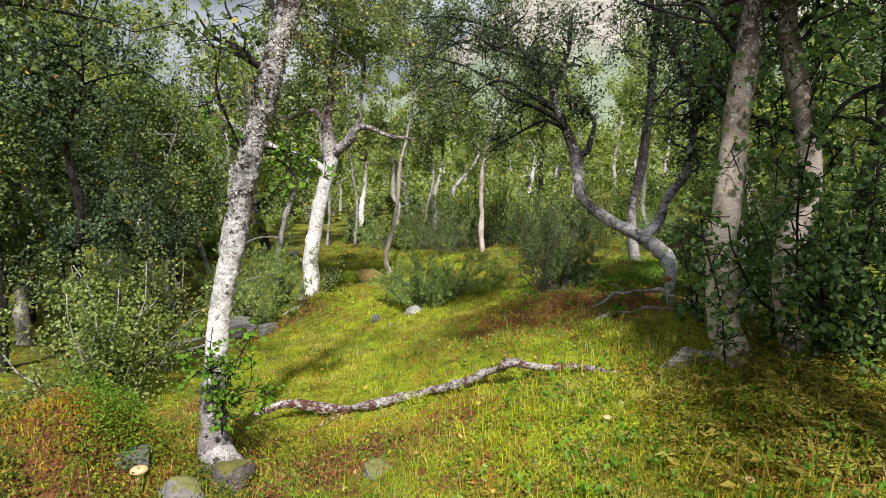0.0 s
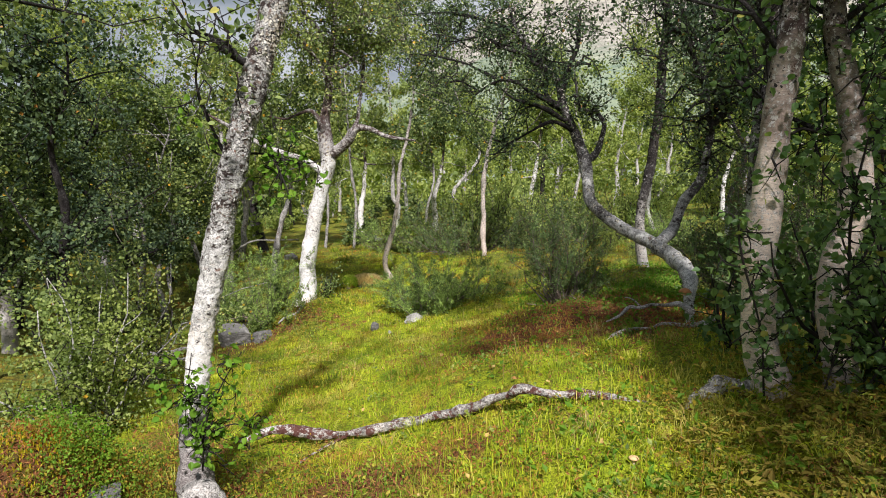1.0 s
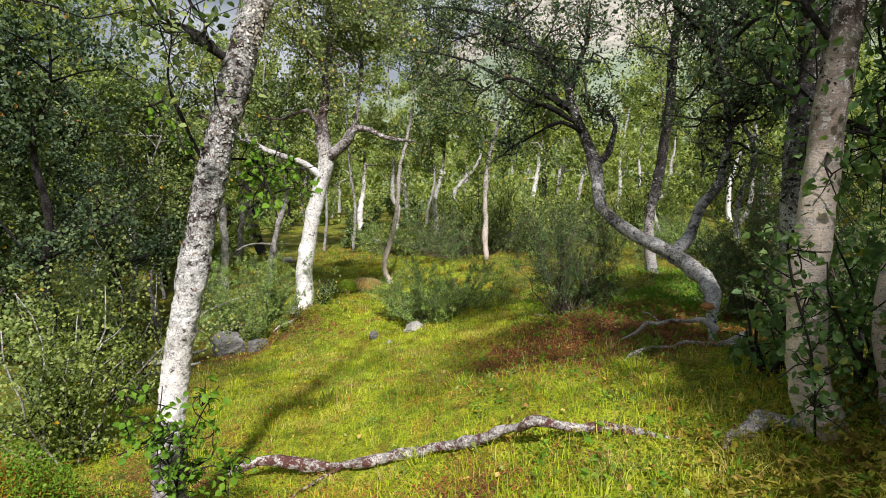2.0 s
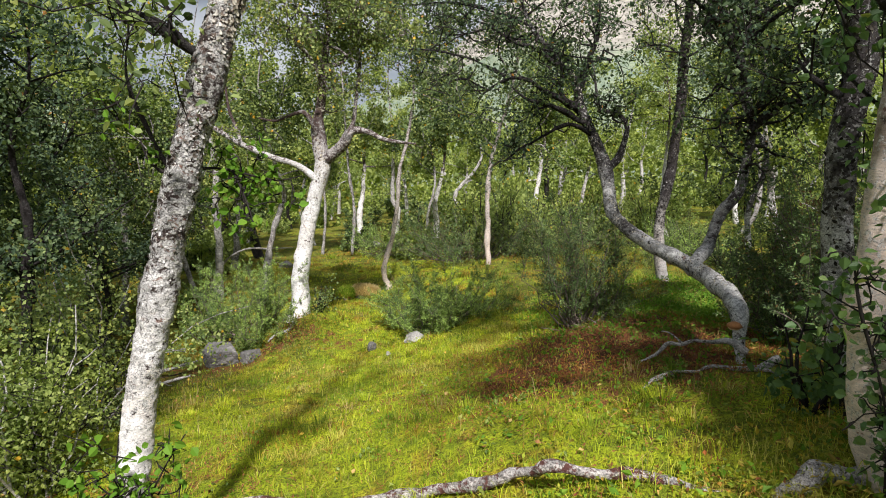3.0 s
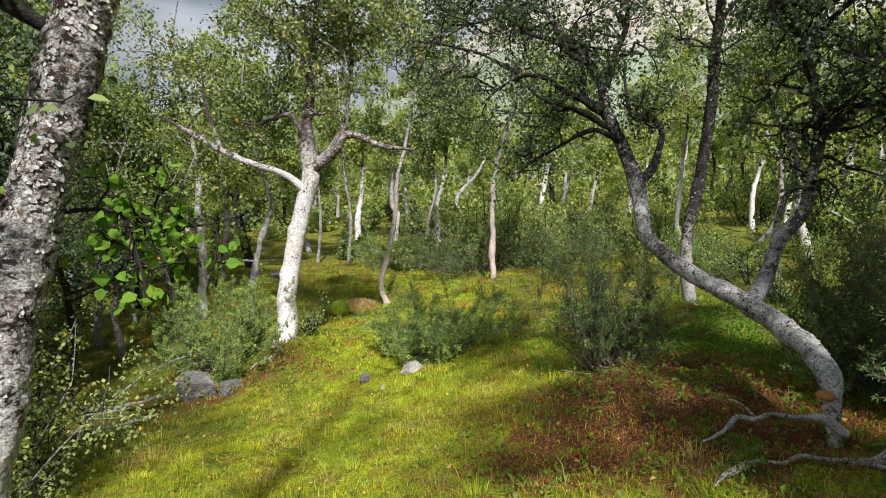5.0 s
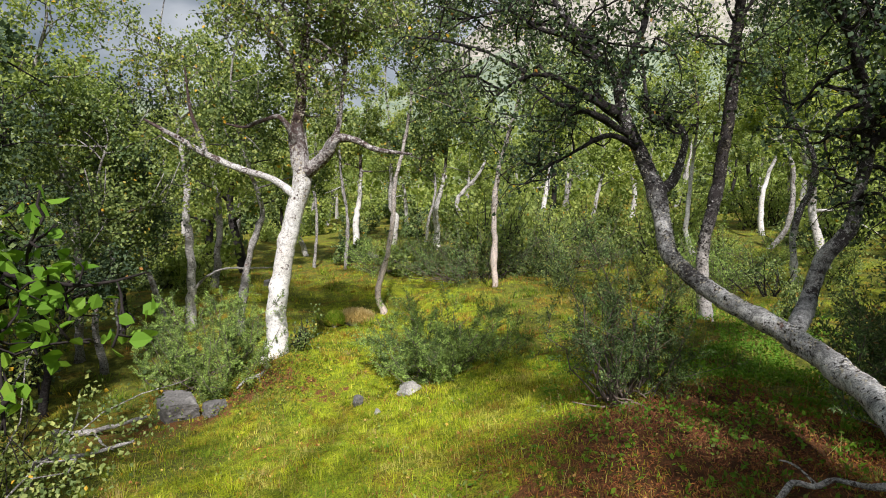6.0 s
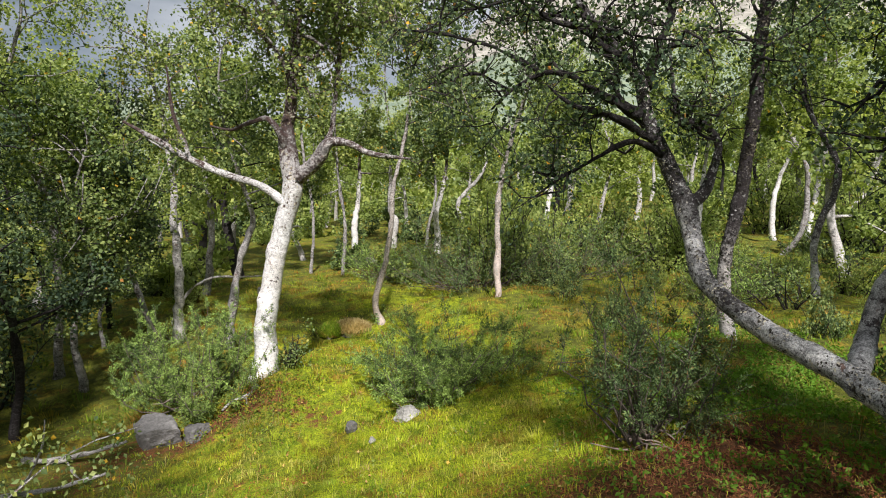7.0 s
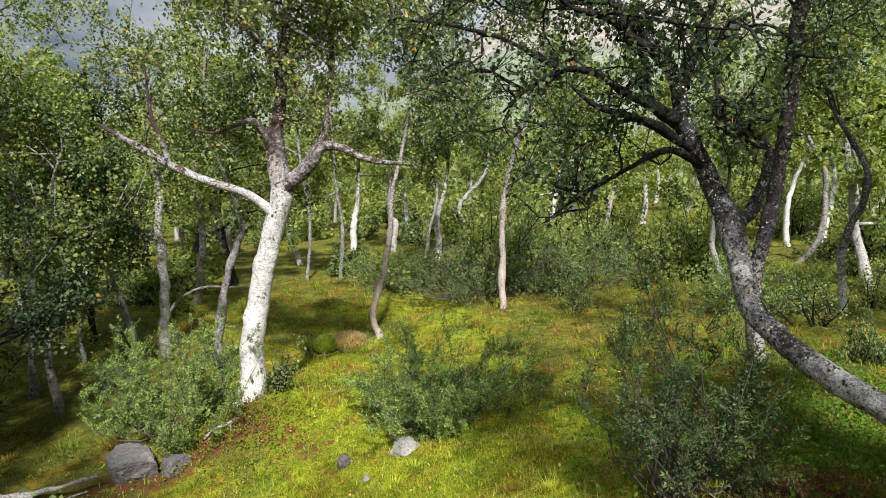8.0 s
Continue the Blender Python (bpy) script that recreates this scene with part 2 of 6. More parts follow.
LEAF_FRESH = leaf("birch_leaf_fresh", [(0.0, (0.072, 0.162, 0.015)), (0.6, (0.111, 0.221, 0.024)), (1.0, (0.162, 0.272, 0.034))], 0.30)
NEEDLE = leaf("juniper_needles", [(0.0, (0.040, 0.078, 0.028)), (0.6, (0.105, 0.165, 0.055)), (1.0, (0.22, 0.29, 0.10))], 0.18, 0.6, [(6.0, 0.48, (0.31, 0.44, 0.11))])
NEEDLE_DARK = leaf("juniper_needles_dark", [(0.0, (0.045, 0.072, 0.034)), (0.6, (0.085, 0.130, 0.055)), (0.90, (0.140, 0.190, 0.080)), (1.0, (0.240, 0.130, 0.060))], 0.15, 0.6, [(9.5, 0.51, (0.20, 0.31, 0.11)), (3.0, 0.60, (0.16, 0.075, 0.04))])
BLADE = leaf("grass_yellow_green", [(0.0, (0.21, 0.285, 0.018)), (0.5, (0.36, 0.44, 0.028)), (0.85, (0.47, 0.52, 0.042)), (1.0, (0.60, 0.53, 0.18))], 0.35, 0.6, [(0.7, 0.53, (0.12, 0.23, 0.024)), (1.5, 0.58, (0.34, 0.21, 0.03)), (1.1, 0.56, (0.52, 0.46, 0.13)), (3.1, 0.60, (0.08, 0.12, 0.02))])
BLADE_GREEN = leaf("grass_green", [(0.0, (0.085, 0.155, 0.014)), (0.6, (0.15, 0.24, 0.020)), (0.88, (0.24, 0.31, 0.032)), (1.0, (0.42, 0.34, 0.11))], 0.34, 0.6, [(1.3, 0.51, (0.30, 0.22, 0.03)), (0.8, 0.54, (0.07, 0.14, 0.016)), (2.1, 0.56, (0.22, 0.11, 0.028))])
MOSS_ORANGE = leaf("orange_moss", [(0.0, (0.26, 0.20, 0.012)), (0.6, (0.42, 0.33, 0.018)), (1.0, (0.40, 0.40, 0.030))], 0.3, 0.7)
STRAW = leaf("dry_straw", [(0.0, (0.26, 0.19, 0.075)), (1.0, (0.46, 0.38, 0.19))], 0.25, 0.6)
HEATH = leaf("heath_brown", [(0.0, (0.156, 0.056, 0.033)), (0.55, (0.286, 0.110, 0.057)), (0.80, (0.377, 0.188, 0.069)), (0.9, (0.169, 0.188, 0.037)), (1.0, (0.260, 0.288, 0.044))], 0.15, 0.8)
RUST = leaf("withered_stalks", [(0.0, (0.20, 0.085, 0.022)), (0.5, (0.30, 0.165, 0.035)), (0.8, (0.25, 0.20, 0.03)), (1.0, (0.36, 0.27, 0.07))], 0.2, 0.75)
BERRY = leaf("bilberry_leaf", [(0.0, (0.050, 0.088, 0.016)), (0.4, (0.105, 0.155, 0.022)), (0.72, (0.200, 0.225, 0.030)), (0.88, (0.320, 0.245, 0.036)), (0.95, (0.200, 0.075, 0.028)), (1.0, (0.085, 0.045, 0.022))], 0.3, 0.55)
# deep leaf green with the shade under the tan birches mixed in
LEAF_SHRUB = leaf("shaded_shrub_leaf", [(0.0, (0.048, 0.098, 0.038)), (0.5, (0.095, 0.170, 0.062)), (0.95, (0.155, 0.245, 0.090)), (1.0, (0.32, 0.28, 0.06))], 0.34, 0.45)
MEADOW = leaf("meadow_leaf", [(0.0, (0.085, 0.17, 0.020)), (0.45, (0.17, 0.28, 0.030)), (0.75, (0.30, 0.36, 0.045)), (0.90, (0.42, 0.36, 0.06)), (1.0, (0.28, 0.09, 0.035))], 0.32, 0.55)
FERN = leaf("fern_turning", [(0.0, (0.110, 0.085, 0.026)), (0.4, (0.230, 0.190, 0.045)), (0.75, (0.290, 0.270, 0.060)), (1.0, (0.200, 0.280, 0.050))], 0.25, 0.65)
LITTER = leaf("fallen_leaf", [(0.0, (0.42, 0.30, 0.05)), (0.5, (0.50, 0.36, 0.14)), (1.0, (0.30, 0.14, 0.06))], 0.15, 0.6)
ROCK = mossy_rock("grey_rock", (0.17, 0.165, 0.16), (0.13, 0.14, 0.03), 1.15)
ROCK_PALE = mossy_rock("pale_rock", (0.40, 0.39, 0.365), (0.26, 0.28, 0.05), 1.22)
ROCK_MOSS = mossy_rock("mossy_rock", (0.20, 0.18, 0.16), (0.16, 0.155, 0.015), 0.45)
ROCK_LICHEN = mossy_rock("lichened_rock", (0.27, 0.26, 0.235), (0.20, 0.20, 0.04), 0.9)
CAP = plain("mushroom_cap", (0.38, 0.17, 0.06), 0.55, 0.2, 30.0, 0.001)
CAP_PALE = plain("mushroom_cap_pale", (0.62, 0.42, 0.22), 0.6, 0.2, 30.0, 0.001)
STALK = plain("mushroom_stalk", (0.55, 0.48, 0.38), 0.8, 0.25, 40.0, 0.001)


def ground_material():
    """Moss, grass roots, heath litter and bare mould, mixed by the cover of the plan and by noise."""
    n = Nodes("forest_floor")
    where = n.coords()
    cover = n.node("ShaderNodeAttribute")
    cover.attribute_name = "cover"
    heath, moss = (n.node("ShaderNodeSeparateColor", Color=cover.outputs["Color"]).outputs[i] for i in (0, 1))
    a, b, c = n.noise(1.3, 5.0, 0.6, where, 0.6), n.noise(9.0, 5.0, 0.65, where, 0.6), n.noise(70.0, 4.0, 0.7, where)
    green = n.mix(n.ramp(b, [(0.42, grey(0)), (0.58, grey(1))]), (0.165, 0.22, 0.012), (0.34, 0.40, 0.018))
    dull = n.mix(n.ramp(b, [(0.42, grey(0)), (0.58, grey(1))]), (0.080, 0.095, 0.016), (0.165, 0.180, 0.024))
    brown = n.mix(n.ramp(b, [(0.42, grey(0)), (0.58, grey(1))]), (0.075, 0.030, 0.015), (0.18, 0.075, 0.03))
    ochre = n.mix(n.ramp(b, [(0.42, grey(0)), (0.58, grey(1))]), (0.17, 0.095, 0.016), (0.34, 0.23, 0.025))
    col = n.mix(n.ramp(n.maths("ADD", moss, n.maths("MULTIPLY", n.maths("SUBTRACT", a, 0.5), 2.2)), [(0.2, grey(0)), (0.65, grey(1))]), dull, green)
    col = n.mix(n.ramp(n.noise(2.3, 4.0, 0.65, where, 0.8), [(0.52, grey(0)), (0.61, grey(0.65))]), col, ochre)
    col = n.mix(n.ramp(n.maths("ADD", heath, n.maths("MULTIPLY", n.maths("SUBTRACT", b, 0.5), 2.2)), [(0.40, grey(0)), (0.62, grey(1))]), col, brown)
    col = n.mix(n.ramp(c, [(0.42, grey(0.7)), (0.52, grey(0))]), col, (0.035, 0.030, 0.008))
    n.put(n.bsdf, "Base Color", col)
    n.put(n.bsdf, "Roughness", 0.95)
    n.put(n.bsdf, "Specular IOR Level", 0.15)
    n.bump(n.maths("ADD", b, c), 0.9, 0.02)
    return n.mat


def mountain_material():
    n = Nodes("mountain_slope")
    z = n.node("ShaderNodeSeparateXYZ", Vector=n.node("ShaderNodeTexCoord").outputs["Object"]).outputs[2]
    a, b = n.noise(0.006, 6.0, 0.6, n.coords((1, 1, 2.5)), 0.6), n.noise(0.035, 6.0, 0.65, n.coords((1, 1, 1.5)))
    # pale greyed greens: the haze of distance is mixed into the wood
    wood = n.mix(n.ramp(b, [(0.4, grey(0)), (0.6, grey(1))]), (0.13, 0.175, 0.125), (0.21, 0.25, 0.16))
    bare = n.mix(n.ramp(b, [(0.4, grey(0)), (0.6, grey(1))]), (0.20, 0.188, 0.16), (0.35, 0.33, 0.285))
    line = n.maths("ADD", n.maths("MULTIPLY", z, 0.0026), n.maths("MULTIPLY", n.maths("SUBTRACT", a, 0.5), 0.9))
    n.put(n.bsdf, "Base Color", n.mix(n.ramp(line, [(0.62, grey(0)), (0.78, grey(1))]), wood, bare))
    n.put(n.bsdf, "Roughness", 0.95)
    n.bump(n.maths("ADD", a, b), 0.8, 12.0)
    return n.mat


GROUND, MOUNTAIN = ground_material(), mountain_material()


# ---- building blocks ----
class Bag:
    """Collects vertices and faces of one mesh."""

    def __init__(self):
        self.v, self.f, self.n = [], [], 0

    def add(self, verts, faces):
        verts = np.asarray(verts, float).reshape(-1, 3)
        for fc in faces:
            self.f.append(np.asarray(fc, int) + self.n)
        self.v.append(verts)
        self.n += len(verts)

    def mesh(self, name, smooth=True, origin=(0, 0, 0)):
        me = bpy.data.meshes.new(name)
        verts = np.concatenate(self.v) - np.array(origin, float)
        me.vertices.add(len(verts))
        me.vertices.foreach_set("co", verts.astype(np.float32).ravel())
        sizes = np.concatenate([np.full(len(f), f.shape[1]) for f in self.f])
        loops = np.concatenate([f.ravel() for f in self.f])
        me.loops.add(len(loops))
        me.loops.foreach_set("vertex_index", loops.astype(np.int32))
        me.polygons.add(len(sizes))
        me.polygons.foreach_set("loop_start", np.concatenate([[0], np.cumsum(sizes)[:-1]]).astype(np.int32))
        me.polygons.foreach_set("use_smooth", np.full(len(sizes), smooth))
        me.update(calc_edges=True)
        return me


def part(name, bag, material, parent, label="", kind="", smooth=True):
    """One mesh object under a thing or a part; its vertices are given in the world."""
    base = parent
    while base.parent:
        base = base.parent
    me = bag.mesh(name, smooth, base.location)
    me.materials.append(material)
    ob = new(name, me)
    ob.parent = parent
    return tagged(ob, label=label, kind=kind)


def thing(name, at, label, category, group=""):
    ob = new(name)
    ob.location = at
    ob.empty_display_size = 0.2
    return tagged(ob, label, category, group)


def lone(name, bag, material, at, label, category, kind="", group="", smooth=True):
    me = bag.mesh(name, smooth, at)
    me.materials.append(material)
    ob = new(name, me)
    ob.location = at
    return tagged(ob, label, category, group, kind)


def curve(spine, step):
    """A smooth run through the points (x, y, z, radius), a ring every step metres."""
    p = np.array(spine, float)
    ext = np.vstack([2 * p[0] - p[1], p, 2 * p[-1] - p[-2]])
    ext[:, 3] = np.maximum(ext[:, 3], 1e-4)
    out = []
    for i in range(1, len(ext) - 2):
        a, b, c, d = ext[i - 1:i + 3]
        k = max(1, int(np.linalg.norm((c - b)[:3]) / step))
        t = (np.arange(k) / k)[:, None]
        out.append(0.5 * (2 * b + (c - a) * t + (2 * a - 5 * b + 4 * c - d) * t ** 2 + (3 * b - a - 3 * c + d) * t ** 3))
    out.append(p[-1:])
    q = np.vstack(out)
    q[:, 3] = np.maximum(q[:, 3], 0.0012)
    return q


def crooked(q, much=1.0):
    """The rings with small kinks and swellings, as old wood has."""
    q = q.copy()
    for i in range(1, len(q) - 1):
        v, r = Vector(q[i, :3]), q[i, 3]
        a = noise.noise_vector(v * 5.0) * 0.30 + noise.noise_vector(v * 14.0) * 0.12
        q[i, :3] += np.array(a) * min(0.05, 0.006 + 0.55 * r) * much
        q[i, 3] *= 1 + min(0.12, 0.004 / r) * noise.noise(v * 7.0) * much * 1.5
    return q


def tube(bag, q, sides=8, rough=0.0, knots=0.0, caps=True):
    """A closed tube along the rings q; rough: lumps, as a share of the radius."""
    n = len(q)
    tangent = np.gradient(q[:, :3], axis=0)
    tangent /= np.linalg.norm(tangent, axis=1)[:, None] + 1e-9
    ref = np.array([1.0, 0.13, 0.07]) if abs(tangent[0, 0]) < 0.8 else np.array([0.1, 1.0, 0.05])
    ang = np.arange(sides) / sides * 2 * np.pi
    verts = np.zeros((n, sides, 3))
    for i in range(n):
        ref = ref - tangent[i] * ref.dot(tangent[i])
        ref /= np.linalg.norm(ref) + 1e-9
        side = np.cross(tangent[i], ref)
        verts[i] = q[i, :3] + q[i, 3] * (np.cos(ang)[:, None] * ref + np.sin(ang)[:, None] * side)
    if rough:
        for i in range(n):
            for j in range(sides):
                v = verts[i, j]
                f = noise.noise(Vector(v * (7.0, 7.0, 5.0))) * 0.6 + noise.noise(Vector(v * 23.0)) * 0.4 + noise.noise(Vector(v * (58.0, 58.0, 74.0))) * 0.3
                k = max(0.0, noise.noise(Vector(v * (3.1, 3.1, 2.6) + 9.0)) - 0.28) * knots
                verts[i, j] = q[i, :3] + (v - q[i, :3]) * (1 + rough * f + k)
    grid = np.arange(n * sides).reshape(n, sides)
    a, b = grid[:-1], np.roll(grid[:-1], -1, 1)
    c, d = np.roll(grid[1:], -1, 1), grid[1:]
    flat = verts.reshape(-1, 3)
    flat = np.vstack([flat, q[0, :3], q[-1, :3]])
    quads = np.stack([a, b, c, d], -1).reshape(-1, 4)
    if not caps:
        bag.add(flat[:-2], [quads])
        return
    low = np.stack([np.roll(grid[0], -1), grid[0], np.full(sides, n * sides)], -1)
    top = np.stack([grid[-1], np.roll(grid[-1], -1), np.full(sides, n * sides + 1)], -1)
    bag.add(flat, [quads, np.vstack([low, top])])


def leaves(bag, at, size, rng, slim=0.78, droop=0.25, upright=0.6, fine=False, way=None):
    """Leaf blades folded at the midrib, one island each."""
    at = np.asarray(at, float)
    n = len(at)
    d = rng.normal(size=(n, 3)) if way is None else way + rng.normal(size=(n, 3)) * 0.35
    d[:, 2] -= droop
    d /= np.linalg.norm(d, axis=1)[:, None]
    up = rng.normal(size=(n, 3))
    up[:, 2] += upright
    side = np.cross(d, up)
    side /= np.linalg.norm(side, axis=1)[:, None] + 1e-9
    nor = np.cross(side, d)
    s = (np.asarray(size) * rng.uniform(0.65, 1.2, n))[:, None]
    w = s * slim * 0.5
    fold = nor * s * 0.12
    i = np.arange(n)[:, None]
    if fine:
        v = np.stack([at, at + d * s * 0.28 + side * w * 0.9 + fold, at + d * s * 0.62 + side * w * 0.8 + fold, at + d * s,
                      at + d * s * 0.62 - side * w * 0.8 + fold, at + d * s * 0.28 - side * w * 0.9 + fold], 1)
        bag.add(v.reshape(-1, 3), [np.hstack([i * 6 + k for k in (0, 1, 2, 3)]), np.hstack([i * 6 + k for k in (0, 3, 4, 5)])])
    else:
        v = np.stack([at, at + d * s * 0.42 + side * w + fold, at + d * s, at + d * s * 0.42 - side * w + fold], 1)
        bag.add(v.reshape(-1, 3), [np.vstack([np.hstack([i * 4 + k for k in (0, 1, 2)]), np.hstack([i * 4 + k for k in (0, 2, 3)])])])


def blades(rng, at, tall, wide, lean=0.45):
    """Grass blades: a bent strip to a point, one island each."""
    n = len(at)
    a = rng.uniform(0, 2 * np.pi, n)
    out = np.stack([np.cos(a), np.sin(a), np.zeros(n)], 1)
    b = a + rng.normal(size=n) * 0.8 + np.pi / 2
    side = np.stack([np.cos(b), np.sin(b), np.zeros(n)], 1)
    h = (tall * rng.uniform(0.5, 1.25, n))[:, None]
    w = (wide * rng.uniform(0.6, 1.2, n))[:, None] * 0.5
    bend = (np.abs(rng.normal(size=n)) * lean)[:, None]
    up = np.array([0, 0, 1.0])
    low = at - up * 0.012
    mid = at + up * h * 0.6 + out * h * bend * 0.35
    tip = at + up * h * (1 - 0.25 * np.minimum(bend, 1.2)) + out * h * bend
    v = np.stack([low - side * w, low + side * w, mid + side * w * 0.8, mid - side * w * 0.8, tip], 1)
    i = np.arange(n)[:, None] * 5
    bag = Bag()
    bag.add(v.reshape(-1, 3), [np.hstack([i + k for k in (0, 1, 2, 3)]), np.hstack([i + k for k in (3, 2, 4)])])
    return bag


def wander(rng, start, way, length, steps, crook, lift, r0, r1):
    """A crooked spine from start."""
    p, d = np.array(start, float), np.array(way, float)
    d /= np.linalg.norm(d) + 1e-9
    out = [[*p, r0]]
    for k in range(steps):
        d = d + rng.normal(size=3) * crook
        d[2] += lift
        d /= np.linalg.norm(d)
        p = p + d * length / steps
        out.append([*p, r0 + (r1 - r0) * (k + 1) / steps])
    return np.array(out)


def foliage(rng, limbs, per_metre, long1, twiglets, long2, per_twiglet, start=0.25, crook=0.45, lift=0.05, r1=0.009, spread=0.05, bare=0.0):
    """Branches and twiglets off the limbs (rings), and the places of the leaves."""
    spines, spots = [], []
    for q in limbs:
        seg = np.linalg.norm(np.diff(q[:, :3], axis=0), axis=1)
        total = seg.sum()
        m = max(1, int(total * (1 - start) * per_metre))
        for u in rng.uniform(start, 1.0, m):
            i = min(len(q) - 2, int(u * (len(q) - 1)))
            axis = q[i + 1, :3] - q[i, :3]
            axis /= np.linalg.norm(axis) + 1e-9
            way = rng.normal(size=3)
            way -= axis * way.dot(axis) * 0.8
            way = way / np.linalg.norm(way) + axis * 0.45
            b = wander(rng, q[i, :3], way, long1 * rng.uniform(0.45, 1.15), 5, crook, lift, min(r1, q[i, 3] * 0.7), 0.003)
            spines.append(b)
            for k in range(twiglets):
                j = rng.integers(1, 6)
                c = wander(rng, b[j, :3], b[j, :3] - b[j - 1, :3] + rng.normal(size=3) * 0.12, long2 * rng.uniform(0.5, 1.2), 3, 0.4, -0.02, 0.0035, 0.0015)
                spines.append(c)
                if u < bare:
                    continue
                t = rng.uniform(0.15, 1.0, per_twiglet)[:, None] * 3
                lo = np.minimum(t.astype(int), 2)[:, 0]
                spots.append(c[lo, :3] + (c[lo + 1, :3] - c[lo, :3]) * (t - lo[:, None]) + rng.normal(size=(per_twiglet, 3)) * spread)
    return spines, np.concatenate(spots) if spots else np.zeros((0, 3))


def flakes(rng, q, n, low, high, size):
    """Curled plates of loose bark standing off the trunk between two heights."""
    z = q[:, 2]
    u = rng.uniform(0, len(q) - 1.001, n * 3)
    i = u.astype(int)
    at = q[i] + (q[i + 1] - q[i]) * (u - i)[:, None]
    fade = np.clip((at[:, 2] - low) / 0.5, 0, 1)
    keep = (rng.uniform(size=len(at)) < fade) & (at[:, 2] < high)
    at, i = at[keep][:n], i[keep][:n]
    axis = q[i + 1, :3] - q[i, :3]
    axis /= np.linalg.norm(axis, axis=1)[:, None]
    out = np.cross(axis, rng.normal(size=axis.shape))
    out /= np.linalg.norm(out, axis=1)[:, None]
    side = np.cross(axis, out)
    turn = rng.normal(size=len(at)) * 1.2
    a = axis * np.sin(turn)[:, None] + side * np.cos(turn)[:, None]
    b = np.cross(out, a)
    s = (size * rng.uniform(0.4, 1.3, len(at)))[:, None]
    p = at[:, :3] + out * (at[:, 3:4] * rng.uniform(0.97, 1.04, (len(at), 1)))
    lift = rng.uniform(0.05, 0.5, (len(at), 1)) * s
    v = np.stack([p - a * s, p - b * s * 0.5 + out * lift * 0.15, p + b * s * 0.55 + out * lift * 0.3, p + a * s * 0.7 - b * s * 0.4 + out * lift, p + a * s * 0.9 + b * s * 0.3 + out * lift * 1.2], 1)
    k = np.arange(len(at))[:, None] * 5
    bag = Bag()
    bag.add(v.reshape(-1, 3), [np.hstack([k + m for m in (0, 1, 2)]), np.hstack([k + m for m in (1, 3, 4, 2)])])
    return bag


# ---- the lie of the land ----
BUMPS = [(1.6, 3.5, 1.3, 0.383), (-4, 9, 2.5, -0.657), (-0.7, 8.3, 1.6, -0.152), (-2, 19, 5, -0.128), (7, 15, 5, -0.234), (0.9, 12.5, 2.5, -0.083),
         (-3, 26, 5, -0.208), (-1.2, 3.3, 1.2, -0.091), (1.3, 6, 1.0, 0.212), (-2.1, 9.8, 0.7, 0.337), (0.9, 13, 1.2, 0.179), (-1.3, 12.8, 1.0, -0.263),
         (-2.25, 2.85, 0.40, 0.26), (-1.86, 2.98, 0.24, 0.24), (2.8, 8.6, 0.8, 0.16), (0.65, 3.2, 0.4, 0.03), (-0.9, 3.8, 0.35, -0.03), (1.55, 2.88, 0.36, 0.13), (-2.0, 2.92, 0.34, 0.13), (-1.56, 2.90, 0.07, -0.10)]


def land(x, y):
    """Height of the ground, without its small hummocks."""
    x, y = np.asarray(x, float), np.asarray(y, float)
    z = -0.144 + 0.0772 * 18 * np.tanh(x / 18) - 0.0158 * 45 * np.tanh(y / 45)
    for a, b, s, h in BUMPS:
        z = z + h * np.exp(-((x - a) ** 2 + (y - b) ** 2) / (2 * s * s))
    return z


def hummock(x, y):
    v = Vector((x, y, 0.0))
    near = 1.0 / (1.0 + (max(0.0, abs(x) - 10) + max(0.0, abs(y - 8) - 25)) * 0.1)
    return near * (0.075 * noise.noise(v * 1.3) + 0.040 * noise.noise(v * 3.7) + 0.016 * noise.noise(v * 11.0))


def floor_at(x, y):
    return float(land(x, y)) + hummock(x, y)


def blob(x, y, cx, cy, rx, ry):
    return np.exp(-(((x - cx) / rx) ** 2 + ((y - cy) / ry) ** 2))


def heath_cover(x, y):
    """Where the brown dwarf shrubs grow, 0 to 1."""
    x, y = np.asarray(x, float), np.asarray(y, float)
    x, y = x + 0.12 * np.sin(5.3 * y + 2.1 * x) + 0.07 * np.sin(11.7 * y - 6 * x), y + 0.12 * np.sin(4.7 * x - 2.6 * y) + 0.07 * np.sin(10.3 * x + 7 * y)
    return np.clip(0.95 * blob(x, y, 1.15, 5.2, 1.1, 1.1) + 0.75 * blob(x, y, 1.75, 6.15, 0.75, 0.65) + 0.35 * blob(x, y, 0.2, 2.4, 0.5, 0.25) + 0.75 * blob(x, y, -1.75, 2.8, 0.9, 0.6)
                   + 0.62 * blob(x, y, -0.45, 3.0, 0.9, 0.5) + 0.5 * blob(x, y, -2.9, 8.8, 0.8, 0.4) + 0.45 * blob(x, y, -3.7, 8.0, 0.8, 0.9) + 0.55 * blob(x, y, -1.75, 4.1, 0.7, 0.6) + 0.95 * blob(x, y, -2.2, 9.25, 0.5, 0.35) + 0.5 * blob(x, y, 1.7, 2.3, 0.5, 0.5) + 0.6 * blob(x, y, 2.1, 5.1, 0.6, 0.7) + 0.5 * blob(x, y, -1.35, 8.9, 0.35, 0.35) + 0.45 * blob(x, y, -1.6, 7.6, 0.4, 0.5), 0, 1)


